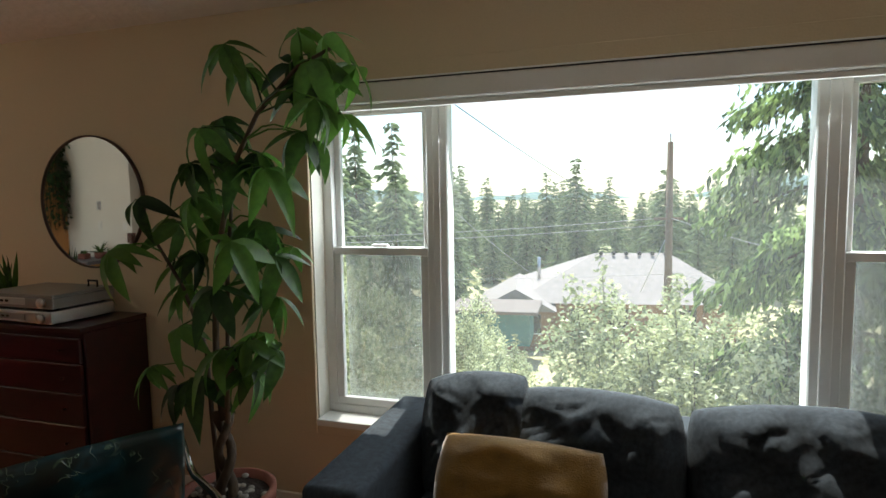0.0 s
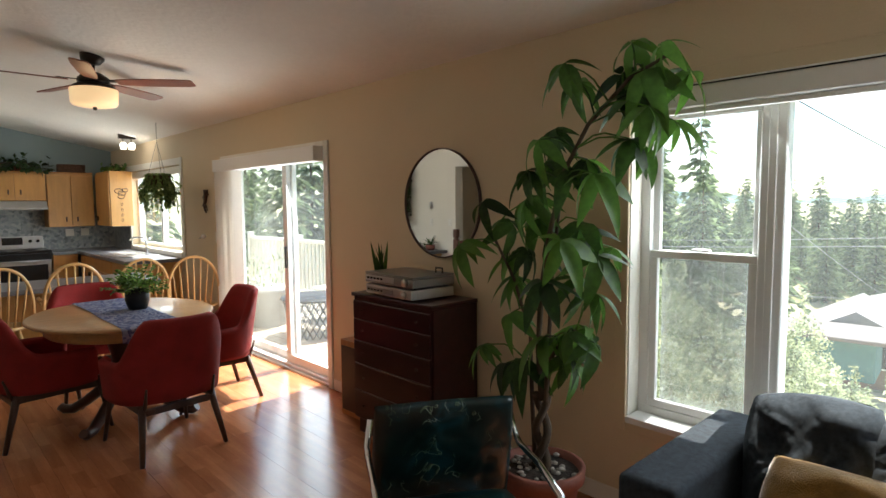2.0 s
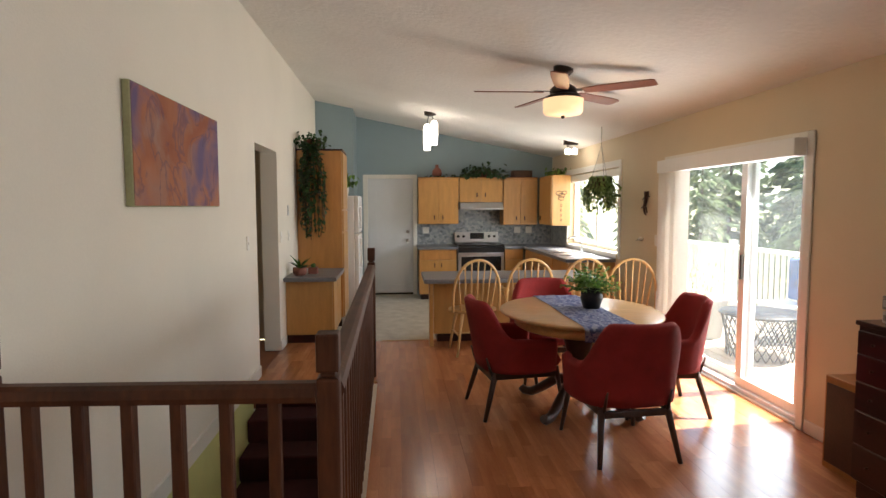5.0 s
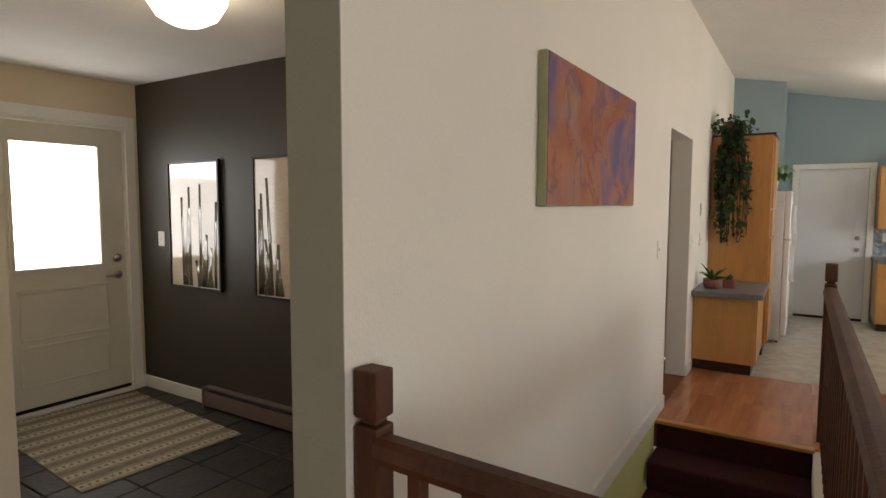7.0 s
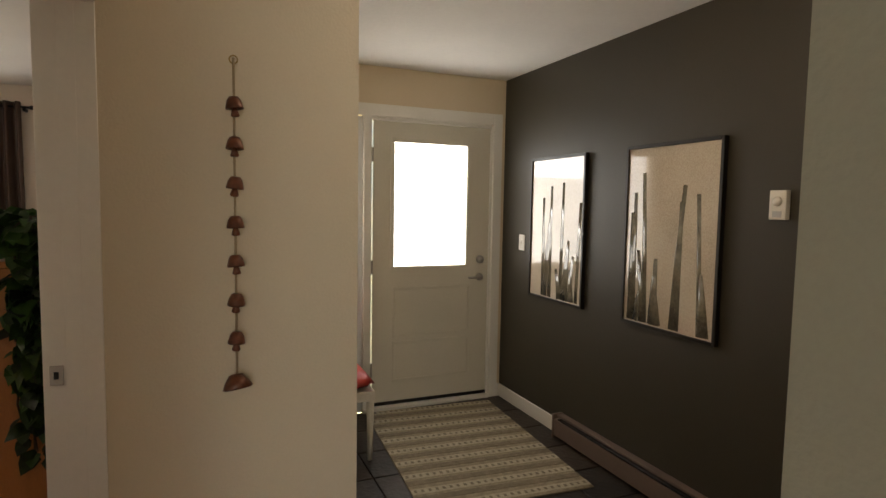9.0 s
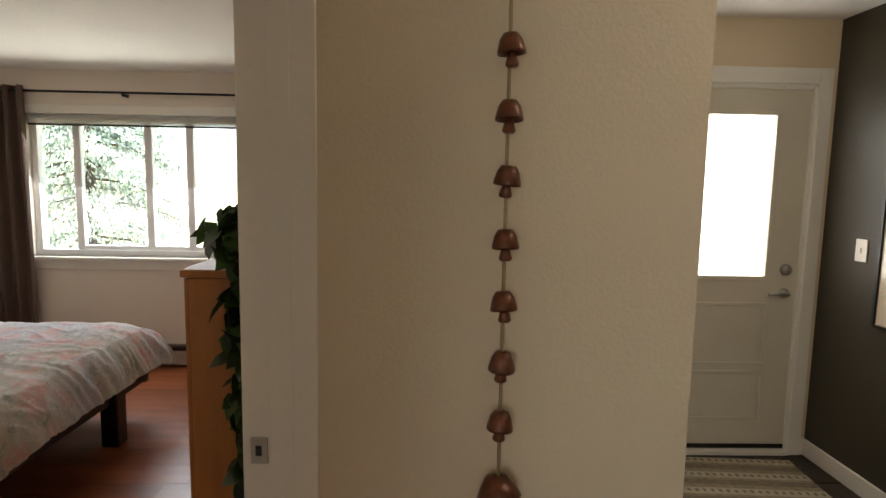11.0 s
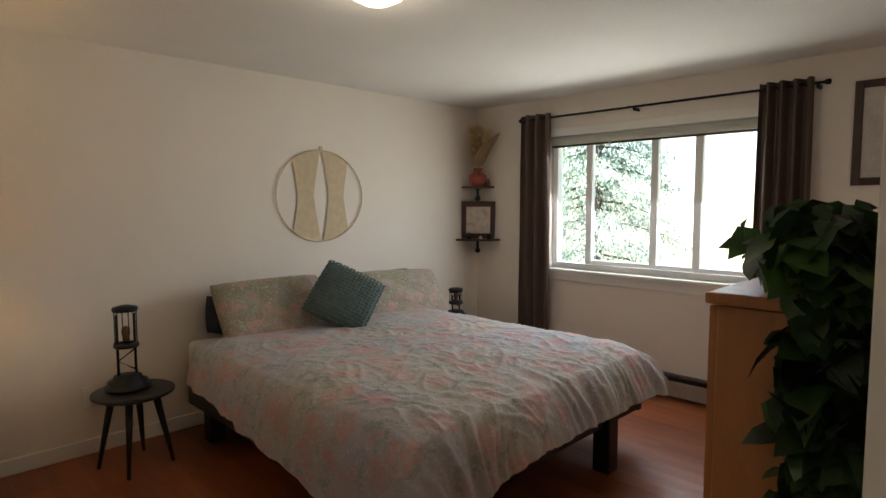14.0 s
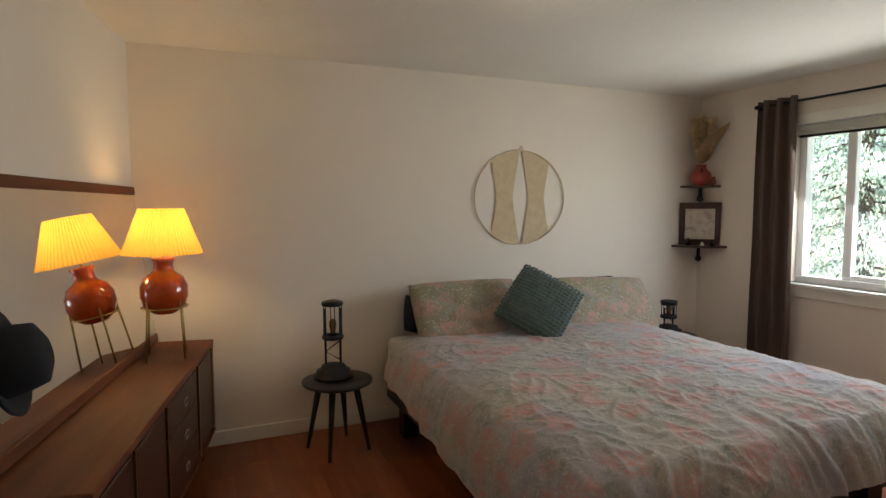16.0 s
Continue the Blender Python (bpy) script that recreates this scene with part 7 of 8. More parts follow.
def hoop():
    h = thing("hoop_wall_hanging", pose(BED_E - 0.012, -4.565, 1.524), "cream woven hoop wall hanging above the bed", "wall hanging")
    part("hoop", tube([(0, 0.382 * math.cos(a), 0.346 * math.sin(a)) for a in [2 * math.pi * k / 64 for k in range(64)]], 0.005, 8, closed=True), mat("bleached_hoop_wood", (0.66, 0.54, 0.36), 0.6), h)
    WEAVE = mat("cream_woven_fabric", (0.62, 0.50, 0.33), 0.95, vary=0.08, scale=20, bump=0.6, fine=240)
    for c in (-0.135, 0.135):
        def at(u, v, c=c):
            z = -0.342 + 0.684 * v
            waist = 0.068 + 0.060 * abs(2 * v - 1) ** 1.2
            lim = 0.378 * math.sqrt(max(0.0, 1 - (z / 0.343) ** 2))
            y = c + (2 * u - 1) * waist
            y = max(-lim, min(lim, y))
            return Vector((0.003, y, z))
        part("woven_panel", grid(12, 30, at), WEAVE, h, "hourglass panel of cream cloth")
    part("hanger", tube([(0, 0.012 * math.cos(a), 0.360 + 0.014 * math.sin(a)) for a in [2 * math.pi * k / 12 for k in range(12)]], 0.003, 5, closed=True), BRASS, h)


hoop()


def corner_shelves():
    for z, r in ((1.13, 0.30), (1.63, 0.22)):
        s = thing("corner_shelf", pose(BED_E, BED_S, z), "dark wooden corner shelf on an iron pipe bracket", "shelf", "corner shelves")
        bm = bmesh.new()
        ring = [(-0.002, 0.002)] + [(-0.002 - r * math.cos(radians(a)), 0.002 + r * math.sin(radians(a))) for a in range(0, 91, 10)]
        lo, hi = [[bm.verts.new((x, y, zz)) for x, y in ring] for zz in (-0.018, 0)]
        for i in range(len(ring)):
            j = (i + 1) % len(ring)
            bm.faces.new((lo[i], lo[j], hi[j], hi[i]))
        bm.faces.new(lo[::-1])
        bm.faces.new(hi)
        bmesh.ops.recalc_face_normals(bm, faces=bm.faces[:])
        part("board", bm, WALNUT, s)
        part("pipe", tube([(-0.10, 0.10, -0.018), (-0.10, 0.10, -0.10), (-0.06, 0.06, -0.115), (-0.03, 0.03, -0.115)], 0.014, 8), IRON, s)
        part("flange", lathe([(0, -0.022), (0.035, -0.022), (0.035, -0.0185), (0, -0.0185)], 16, (-0.10, 0.10, 0)), IRON, s)
        e = part("elbow", lathe([(0, -0.03), (0.022, -0.028), (0.026, 0), (0.022, 0.028), (0, 0.03)], 14), IRON, s)
        e.matrix_basis = pose(-0.10, 0.10, -0.115, 90, 0, 45)
    v = thing("red_vase", pose(2.83, -6.24, 1.63), "round red pottery vase with dried pampas", "vase")
    part("jar", lathe([(0, 0), (0.05, 0), (0.085, 0.05), (0.08, 0.10), (0.045, 0.135), (0.04, 0.16), (0.05, 0.17), (0.035, 0.165), (0, 0.15)], 24), mat("red_glaze", (0.30, 0.035, 0.02), 0.3, vary=0.15, coat=0.3), v)
    part("jar_handle", tube([(-0.04, 0.04, 0.15), (-0.07, 0.07, 0.14), (-0.075, 0.075, 0.10)], 0.008, 6), WALNUT, v)
    DRY = mat("dried_pampas", (0.78, 0.60, 0.34), 0.95, vary=0.2, scale=20, bump=0.3, through_light=0.3)
    rng = random.Random(4)
    for dx, dy, hh, w in ((-0.05, 0.05, 0.42, 0.05), (-0.12, 0.02, 0.38, 0.055), (0.0, 0.09, 0.40, 0.05), (-0.02, 0.0, 0.30, 0.04)):
        bm = bmesh.new()
        for k in range(420):
            t = rng.uniform(0.3, 1)
            p = Vector((dx * t, dy * t, 0.15 + hh * t))
            leaflet_in(bm, Matrix.Translation(p) @ pose(0, 0, 0, rng.uniform(-40, 40), rng.uniform(-70, 20), rng.uniform(0, 360)), w * rng.uniform(0.7, 1.3), 0.014, 0.6, 0.1, 2)
        tube([(0, 0, 0.14), (dx * 0.5, dy * 0.5, 0.15 + hh * 0.5), (dx, dy, 0.15 + hh)], 0.003, 5, bm)
        part("pampas_plume", bm, DRY, v)
    bm = bmesh.new()
    leaflet_in(bm, pose(0, 0, 0.17, 0, -62, 200), 0.40, 0.34, 0.1, 0.1, 8)
    part("dried_leaf", bm, mat("dried_brown_leaf", (0.45, 0.32, 0.18), 0.9, through_light=0.2), v)
    k = thing("small_jar", pose(2.76, -6.30, 1.63), "tiny brown ceramic jar on the shelf", "jar")
    part("jar", lathe([(0, 0), (0.02, 0), (0.028, 0.03), (0.018, 0.06), (0.022, 0.07), (0, 0.065)], 14), TERRACOTTA, k)
    f = thing("small_framed_mirror", pose(2.85, -6.265, 1.131) @ pose(0, 0, 0, 0, 0, 45) @ pose(0, 0, 0, -8, 0, 0), "small dark framed print standing on the shelf", "picture")
    bm = boxes((-0.16, -0.115, 0, 0.02, 0, 0.36), (0.115, 0.16, 0, 0.02, 0, 0.36), (-0.115, 0.115, 0, 0.02, 0, 0.05), (-0.115, 0.115, 0, 0.02, 0.31, 0.36))
    part("picture_frame", soft(bm, 0.003, 1), WALNUT, f)
    part("print", boxes((-0.115, 0.115, 0.002, 0.012, 0.05, 0.31)), pattern("pale_sketch_print", "noise", [(0.62, 0.57, 0.48), (0.55, 0.48, 0.40), (0.38, 0.27, 0.22)], 18, rough=0.25, bump=0, detail=4), f)
    for i, (dx, dy, hh) in enumerate(((-0.24, 0.10, 0.05), (-0.19, 0.16, 0.03), (-0.10, 0.22, 0.06))):
        o = part("shelf_figurine", lathe([(0, 0), (0.016, 0), (0.018, hh * 0.5), (0.008, hh * 0.8), (0.010, hh), (0, hh)], 10), BLACK if i != 1 else TRIM)
        o.matrix_world = pose(BED_E + dx, BED_S + dy, 1.1305)
        tagged(o, "tiny dark figurine on the corner shelf" if i != 1 else "tiny white dish on the corner shelf", "ornament")


corner_shelves()


def curtains():
    CURT = mat("taupe_satin_curtain", (0.080, 0.046, 0.031), 0.5, vary=0.08, scale=4, bump=0.15, fine=200, sheen=0.08, stretch=(1, 1, 0.1))
    yr = BED_S + 0.075
    r = thing("curtain_rod", pose(0, yr, 2.20), "thin black curtain rod above the window", "curtain rod")
    part("rod", rod((0.04, 0, 0), (2.35, 0, 0), 0.009), IRON, r)
    for x in (0.03, 2.36):
        part("finial", lathe([(0, -0.02), (0.016, -0.015), (0.018, 0.0), (0.014, 0.015), (0, 0.02)], 12), IRON, r).matrix_basis = pose(x, 0, 0, 0, 90, 0)
    for x in (0.08, 1.28, 2.33):
        bx("bracket", IRON, r, x - 0.008, x + 0.008, -0.074, 0.012, -0.03, -0.008, 0.002)
    for x0, x1, folds in ((2.04, 2.355, 3), (0.10, 0.41, 4)):
        def at(u, v, x0=x0, x1=x1, folds=folds):
            z = 0.04 + 2.20 * (1 - v)
            fan = 1 + 0.10 * v
            xm = (x0 + x1) / 2
            x = xm + (x0 - xm + (x1 - x0) * u) * fan
            y = 0.035 * math.sin(2 * math.pi * folds * u + 0.3 * v) * (1 - 0.25 * v) + 0.008 * noise.noise(Vector((u * 5, v * 3, x0)))
            return Vector((x, yr + y, z))
        c = part("curtain", grid(60, 30, at), CURT)
        tagged(c, "taupe satin grommet curtain drawn to the side", "curtain", "bedroom curtains")
        for k in range(folds):
            xx = x0 + (x1 - x0) * (k + 0.5) / folds
            part("grommet", tube([(xx, yr + 0.022 * math.cos(a), 2.20 + 0.022 * math.sin(a)) for a in [2 * math.pi * j / 14 for j in range(14)]], 0.004, 5, closed=True), BRONZE, c)


curtains()


def tall_cabinet():
    c = thing("pine_cabinet", pose(0, 0, 0), "tall orange pine cabinet beside the doorway", "cabinet")
    bx("carcass", PINE, c, JAMB_E + 0.012, -0.405, -4.12, -3.34, 0.03, 1.255, 0.004)
    bx("top", PINE, c, JAMB_E + 0.010, -0.385, -4.14, -3.325, 1.256, 1.28, 0.006, 2)
    bx("plinth", PINE, c, JAMB_E + 0.02, -0.42, -4.10, -3.36, 0, 0.029, 0.0)
    for y0, y1 in ((-4.11, -3.735), (-3.728, -3.35)):
        d = bx("door", PINE, c, -0.404, -0.386, y0, y1, 0.05, 1.25, 0.006, 2)
        bx("inset_panel", PINE, d, -0.3858, -0.381, y0 + 0.06, y1 - 0.06, 0.11, 1.19, 0.003, 1)
    # the broad-leaved plant on it
    rng = random.Random(21)
    lv, st = [], []
    for k in range(38):
        a = radians(rng.uniform(76, 122))
        d = Vector((math.cos(a), math.sin(a), 0))
        ln = rng.uniform(0.15, 1.05)
        r = rng.uniform(0.125, 0.165) / math.sin(a)
        pts = []
        for i in range(8):
            t = i / 7
            pts.append(Vector((0, 0, 0.10)) + d * (0.03 + r * min(1, 4.5 * t)) + Vector((rng.uniform(-.02, .02), rng.uniform(-.02, .02), 0.06 * math.sin(min(1, 2.6 * t) * math.pi) - ln * max(0, t - 0.2))))
        st.append(pts)
        for _ in range(18):
            f = rng.random() * 6.999
            i = int(f)
            lv.append((pts[i].lerp(pts[i + 1], f - i), d))
    lv += [(Vector((max(-0.11, min(0.17, rng.gauss(0.02, 0.08))), max(-0.18, min(0.18, rng.gauss(0.03, 0.10))), 0.07 + min(0.11, abs(rng.gauss(0.03, 0.05))))), (rng.uniform(-1, 1), rng.uniform(-1, 1))) for _ in range(300)]
    leafy("trailing_pothos", pose(-0.60, -3.48, 1.281), "lush dark green pothos trailing down the pine cabinet", lv, 0.080, POTHOS, 7, st, body=lathe([(0, 0), (0.08, 0), (0.11, 0.12), (0.10, 0.12), (0, 0.11)], 20))


POTHOS = mat("pothos_leaf", (0.010, 0.034, 0.009), 0.35, vary=0.3, scale=6, bump=0.06, island=0.5, color2=(0.048, 0.115, 0.02), through_light=0.3)
tall_cabinet()


def low_dresser():
    d = thing("low_dresser", pose(2.90, -2.045, 0, 0, 0, -11), "long low teak dresser with brass handles", "dresser")
    L = 1.85
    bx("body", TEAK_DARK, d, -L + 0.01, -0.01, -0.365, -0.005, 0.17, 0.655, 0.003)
    bm = boxes((-L, 0, -0.385, 0, 0.656, 0.69))
    part("top", soft(bm, 0.006, 2), TEAK, d, "teak top in a lighter tone than the fronts")
    bx("end_panel", TEAK, d, -0.009, 0.0, -0.38, -0.004, 0.17, 0.655, 0.002)
    bx("lower_rail", TEAK, d, -L + 0.01, -0.01, -0.383, -0.355, 0.145, 0.169, 0.004)
    for x0, x1 in ((-0.40, -0.06), (-1.02, -0.46), (-1.44, -1.08), (-1.82, -1.50)):
        n = 3 if x1 - x0 > 0.5 else 1
        for k in range(n):
            z0, z1 = 0.185 + 0.46 * k / n, 0.185 + 0.46 * (k + 1) / n - 0.008
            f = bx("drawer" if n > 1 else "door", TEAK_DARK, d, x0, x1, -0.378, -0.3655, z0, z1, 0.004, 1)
            if n > 1:
                xm, zm = (x0 + x1) / 2, (z0 + z1) / 2
                pts = [(xm + 0.035 * math.copysign(abs(math.cos(a)) ** 0.6, math.cos(a)), -0.385, zm + 0.016 * math.sin(a)) for a in [2 * math.pi * j / 20 for j in range(20)]]
                part("handle", tube(pts, 0.004, 6, closed=True), NICKEL, f)
    for x in (-0.05, -0.43, -1.05, -1.47):
        part("brass_strip", boxes((x - 0.006, x + 0.006, -0.384, -0.3785, 0.175, 0.65)), BRASS, d, "thin upright brass strip")
    for x in (-L + 0.12, -0.12):
        for y in (-0.32, -0.06):
            part("leg", rod((x, y, 0.17), (x + (0.03 if x > -1 else -0.03), y, 0.0), 0.02, 0.012, 10), TEAK_DARK, d)
    m = thing("dresser_mirror", d.matrix_world @ pose(-0.02, -0.078, 0.692, -6.0), "wide teak framed mirror standing on the dresser", "mirror")
    part("mirror_glass", boxes((-1.80, 0.0, -0.004, 0.004, 0.05, 0.84)), MIRROR, m)
    bx("top_rail", TEAK, m, -1.82, 0.01, -0.012, 0.012, 0.841, 0.885, 0.004)
    bx("bottom_rail", TEAK, m, -1.82, 0.01, -0.014, 0.012, 0.0, 0.049, 0.004)
    part("side_edge", boxes((0.001, 0.005, -0.004, 0.004, 0.05, 0.84)), BRASS, m)
    # the lamp
    l = thing("orange_table_lamp", pose(2.50, -2.19, 0.69), "orange glazed table lamp with a pleated shade on brass legs, lit", "table lamp")
    GLAZE = mat("orange_red_glaze", (0.42, 0.055, 0.008), 0.12, vary=0.2, scale=6, bump=0.0, coat=0.6)
    part("base_jar", lathe([(0, 0.225), (0.055, 0.23), (0.095, 0.262), (0.114, 0.315), (0.113, 0.37), (0.092, 0.415), (0.058, 0.44), (0.048, 0.452), (0.046, 0.49), (0.058, 0.512), (0.05, 0.515), (0, 0.51)], 36), GLAZE, l)
    for k in range(4):
        a = radians(45 + 90 * k)
        part("leg", rod((0.105 * math.cos(a), 0.105 * math.sin(a), 0.31), (0.125 * math.cos(a), 0.125 * math.sin(a), 0.0), 0.005, seg=8), BRASS, l)
    part("ring", tube([(0.108 * math.cos(a), 0.108 * math.sin(a), 0.262) for a in [2 * math.pi * k / 30 for k in range(30)]], 0.004, 6, closed=True), BRASS, l)
    part("stem", rod((0, 0, 0.46), (0, 0, 0.62), 0.006, seg=8), BRASS, l)
    SHADE = mat("yellow_pleated_shade", (0.72, 0.46, 0.10), 0.8, vary=0.05, bump=0.1, through_light=0.75)
    bm = bmesh.new()
    n = 120
    rings = [[bm.verts.new(((r + (0.002 if i % 2 else -0.002)) * math.cos(2 * math.pi * i / n), (r + (0.002 if i % 2 else -0.002)) * math.sin(2 * math.pi * i / n), z)) for i in range(n)] for r, z in ((0.190, 0.535), (0.105, 0.765))]
    for i in range(n):
        bm.faces.new((rings[0][i], rings[0][(i + 1) % n], rings[1][(i + 1) % n], rings[1][i]))
    part("shade", bm, SHADE, l, "yellow pleated shade")
    part("bulb", lathe([(0, 0.60), (0.015, 0.605), (0.03, 0.65), (0.02, 0.685), (0, 0.69)], 14), glowing("lit_warm_bulb", (1.0, 0.7, 0.35), 2.5), l).visible_shadow = False
    # black felt hat, placed and raised to fit the camera's view
    h = thing("black_hat", pose(1.28, -2.02, 0.695, 0, 0, 20), "black felt hat at the dresser mirror, placed to fit the view", "hat")
    FELT = mat("black_felt", (0.010, 0.010, 0.012), 0.95, vary=0.15, bump=0.2)
    o = part("brim", lathe([(0, 0.0), (0.10, 0.0), (0.155, 0.02), (0.16, 0.03), (0.15, 0.03), (0.10, 0.012), (0, 0.012)], 30), FELT, h)
    part("crown", lathe([(0.105, 0.012), (0.10, 0.06), (0.09, 0.11), (0.05, 0.13), (0, 0.118)], 30), FELT, h)
    h.matrix_world = d.matrix_world @ pose(-1.70, -0.10, 1.02, 76, 0, 10)
    # strap added so that the raised hat hangs from the mirror rail
    part("added_strap", tube([(0, 0.10, 0.02), (0, 0.30, 0.012), (0, 0.53, 0.02)], 0.004, 6), FELT, h)


low_dresser()
hb2 = thing("baseboard_heater", pose(0, BED_S, 0), "long brown baseboard heater under the window", "heater")
bx("casing", mat("taupe_heater_enamel", (0.40, 0.33, 0.27), 0.4), hb2, 0.15, 2.1, 0.001, 0.07, 0.02, 0.14, 0.008, 2)
bx("slot", BLACK, hb2, 0.17, 2.08, 0.02, 0.072, 0.1405, 0.16, 0.0)
bx("hood", mat("brown_heater_top", (0.10, 0.07, 0.055), 0.4), hb2, 0.15, 2.1, 0.001, 0.05, 0.1605, 0.18, 0.004, 1)
cl = thing("bedroom_ceiling_lamp", pose(1.10, -3.66, BED_H), "lit frosted dome ceiling lamp", "ceiling lamp")
part("dome", lathe([(0, -0.09), (0.06, -0.085), (0.11, -0.06), (0.14, -0.012), (0, -0.012)], 28), glowing("lit_bedroom_dome", (1.0, 0.86, 0.68), 1.0), cl).visible_shadow = False
part("pan", lathe([(0, -0.011), (0.145, -0.011), (0.15, 0.0), (0, 0.0)], 28), BRASS, cl)
fp = thing("framed_picture", pose(-0.30, BED_S + 0.001, 1.88), "dark framed picture on the bedroom wall", "picture")
bm = boxes((-0.2, -0.155, 0, 0.02, -0.31, 0.31), (0.155, 0.2, 0, 0.02, -0.31, 0.31), (-0.155, 0.155, 0, 0.02, -0.31, -0.265), (-0.155, 0.155, 0, 0.02, 0.265, 0.31))
part("picture_frame", soft(bm, 0.003, 1), WALNUT, fp)
part("print", boxes((-0.155, 0.155, 0.001, 0.012, -0.265, 0.265)), mat("pale_print", (0.5, 0.46, 0.42), 0.3, vary=0.15), fp)
ou = bx("outlet", TRIM, None, BED_E - 0.008, BED_E - 0.001, -2.99, -2.92, 0.28, 0.40, 0.003, 1)
tagged(ou, "white power outlet on the bedroom wall", "outlet")

# ---- outside ----
GRASS = pattern("dry_meadow_grass", "noise", [(0.30, 0.27, 0.13), (0.45, 0.40, 0.24), (0.22, 0.23, 0.09)], 0.35, rough=0.95, bump=0.5, detail=8)
# Needles lighter than real foliage; part of the haze is in the colour
NEEDLE = mat("hazed_conifer_needles", (0.15, 0.22, 0.12), 0.6, vary=0.25, scale=0.8, bump=0.0, island=0.5, color2=(0.30, 0.38, 0.20), through_light=0.55)
CEDAR = mat("cedar_sprays", (0.09, 0.18, 0.07), 0.55, vary=0.3, scale=1.0, bump=0.0, island=0.7, color2=(0.34, 0.46, 0.18), through_light=0.6)
# Leaf colour raised to imitate strong, overexposed sunlight
BUSH = mat("sunlight_toned_leaves", (0.36, 0.44, 0.20), 0.4, vary=0.25, scale=1.0, bump=0.0, island=0.7, color2=(0.74, 0.77, 0.48), through_light=0.45)
ROOF = mat("grey_shingles", (0.27, 0.24, 0.235), 0.9, vary=0.15, scale=3, bump=0.4, fine=20)
SIDING = mat("brown_siding", (0.30, 0.17, 0.10), 0.8, vary=0.15, scale=2)
POLE = mat("weathered_pole", (0.16, 0.11, 0.08), 0.9, vary=0.2, scale=5, bump=0.3)


def ground_z(x, y):
    if y < -5:
        return -0.25
    return -0.25 - 2.9 * min(1, max(0, (y + 5) / 10.0)) - 3.4 * min(1, max(0, (y - 6) / 22)) + 16.0 * max(0, (y - 48) / 200) ** 1.1


def ground():
    xs = [-1500, -500, -160, -80, -40, -20, -10, -5, 0, 5, 10, 20, 40, 80, 160, 500, 1500]
    ys = [-1500, -400, -120, -50, -20, -10, -7, -5, -2, 1, 3, 6, 10, 15, 22, 30, 40, 60, 90, 140, 220, 500, 1500]
    bm = bmesh.new()
    v = [[bm.verts.new((x, y, min(-2.0 if y > 40 else 12, ground_z(x, y)) - (0.0 if not (-10 < x < 3.5 and -7 < y < 3.5) else 3.2))) for y in ys] for x in xs]
    for i in range(len(xs) - 1):
        for j in range(len(ys) - 1):
            bm.faces.new((v[i][j], v[i + 1][j], v[i + 1][j + 1], v[i][j + 1])).smooth = True
    structure("ground", bm, GRASS, "dry grassy ground falling away behind the house")


ground()


def far_hills():
    """A long forested ridge on the horizon."""
    # The blue of distant haze is mixed into the forest colour
    FOREST = mat("hazed_far_forest", (0.10, 0.16, 0.15), 0.9, vary=0.3, scale=0.02, bump=0.0, fine=0.2)

    def at(u, v):
        x = -1400 + 2400 * u
        h = 26 + 34 * noise.noise(Vector((x * 0.004, 0.5, 2.0))) + 9 * noise.noise(Vector((x * 0.02, 1.5, 2.0)))
        return Vector((x, 820 + 260 * v, -12 + max(4, h) * math.sin(math.pi * v) ** 0.7))
    structure("backdrop_hills", grid(160, 8, at), FOREST, "forested blue-green hills on the horizon")


far_hills()


def conifer(name, height, spread, seed, levels=30, material=None):
    """Whorls of drooping limbs with ragged sprays, each limb of its own length."""
    rng = random.Random(seed)
    bm = bmesh.new()
    for i in range(levels):
        t = 0.08 + 0.92 * (i + rng.random() * 0.8) / levels
        for b in range(rng.choice((6, 7, 8)) if t < 0.8 else 5):
            a = rng.uniform(0, 2 * math.pi)
            ln = spread * (1 - t) ** 0.8 * rng.uniform(0.45, 1.15) + 0.04 * spread
            d = Vector((math.cos(a), math.sin(a), 0))
            n = max(2, int(7 * (1 - t) + 2))
            for k in range(n):
                u = (k + rng.uniform(0.3, 1.0)) / n
                p = d * ln * u + Vector((rng.gauss(0, 0.08), rng.gauss(0, 0.08), height * t - 0.45 * ln * u * u + rng.gauss(0, 0.06)))
                s = height * 0.034 * rng.uniform(0.7, 1.3) * (1.1 - 0.45 * t)
                m = Matrix.Translation(p) @ pose(0, 0, 0, rng.uniform(-35, 35), rng.uniform(5, 45), math.degrees(a) + rng.uniform(-40, 40))
                pts = [(-0.3 * s, 0, 0), (0.25 * s, 0.34 * s, 0.03 * s), (1.2 * s, 0.05 * s, -0.2 * s), (0.25 * s, -0.34 * s, 0.03 * s)]
                bm.faces.new([bm.verts.new(m @ Vector(q)) for q in pts])
                m2 = m @ pose(0, 0, 0, 80, 0, 15)
                bm.faces.new([bm.verts.new(m2 @ Vector(q) * 1.0) for q in pts])
    t = thing(name, pose(0, 0, 0), "green conifer at the edge of the woods, lightened for haze", "tree", "conifers behind the house")
    part("crown", bm, material or NEEDLE, t)
    part("trunk", rod((0, 0, -1), (0, 0, height * 0.97), height * 0.012, 0.02, 8), BARK, t)
    return t


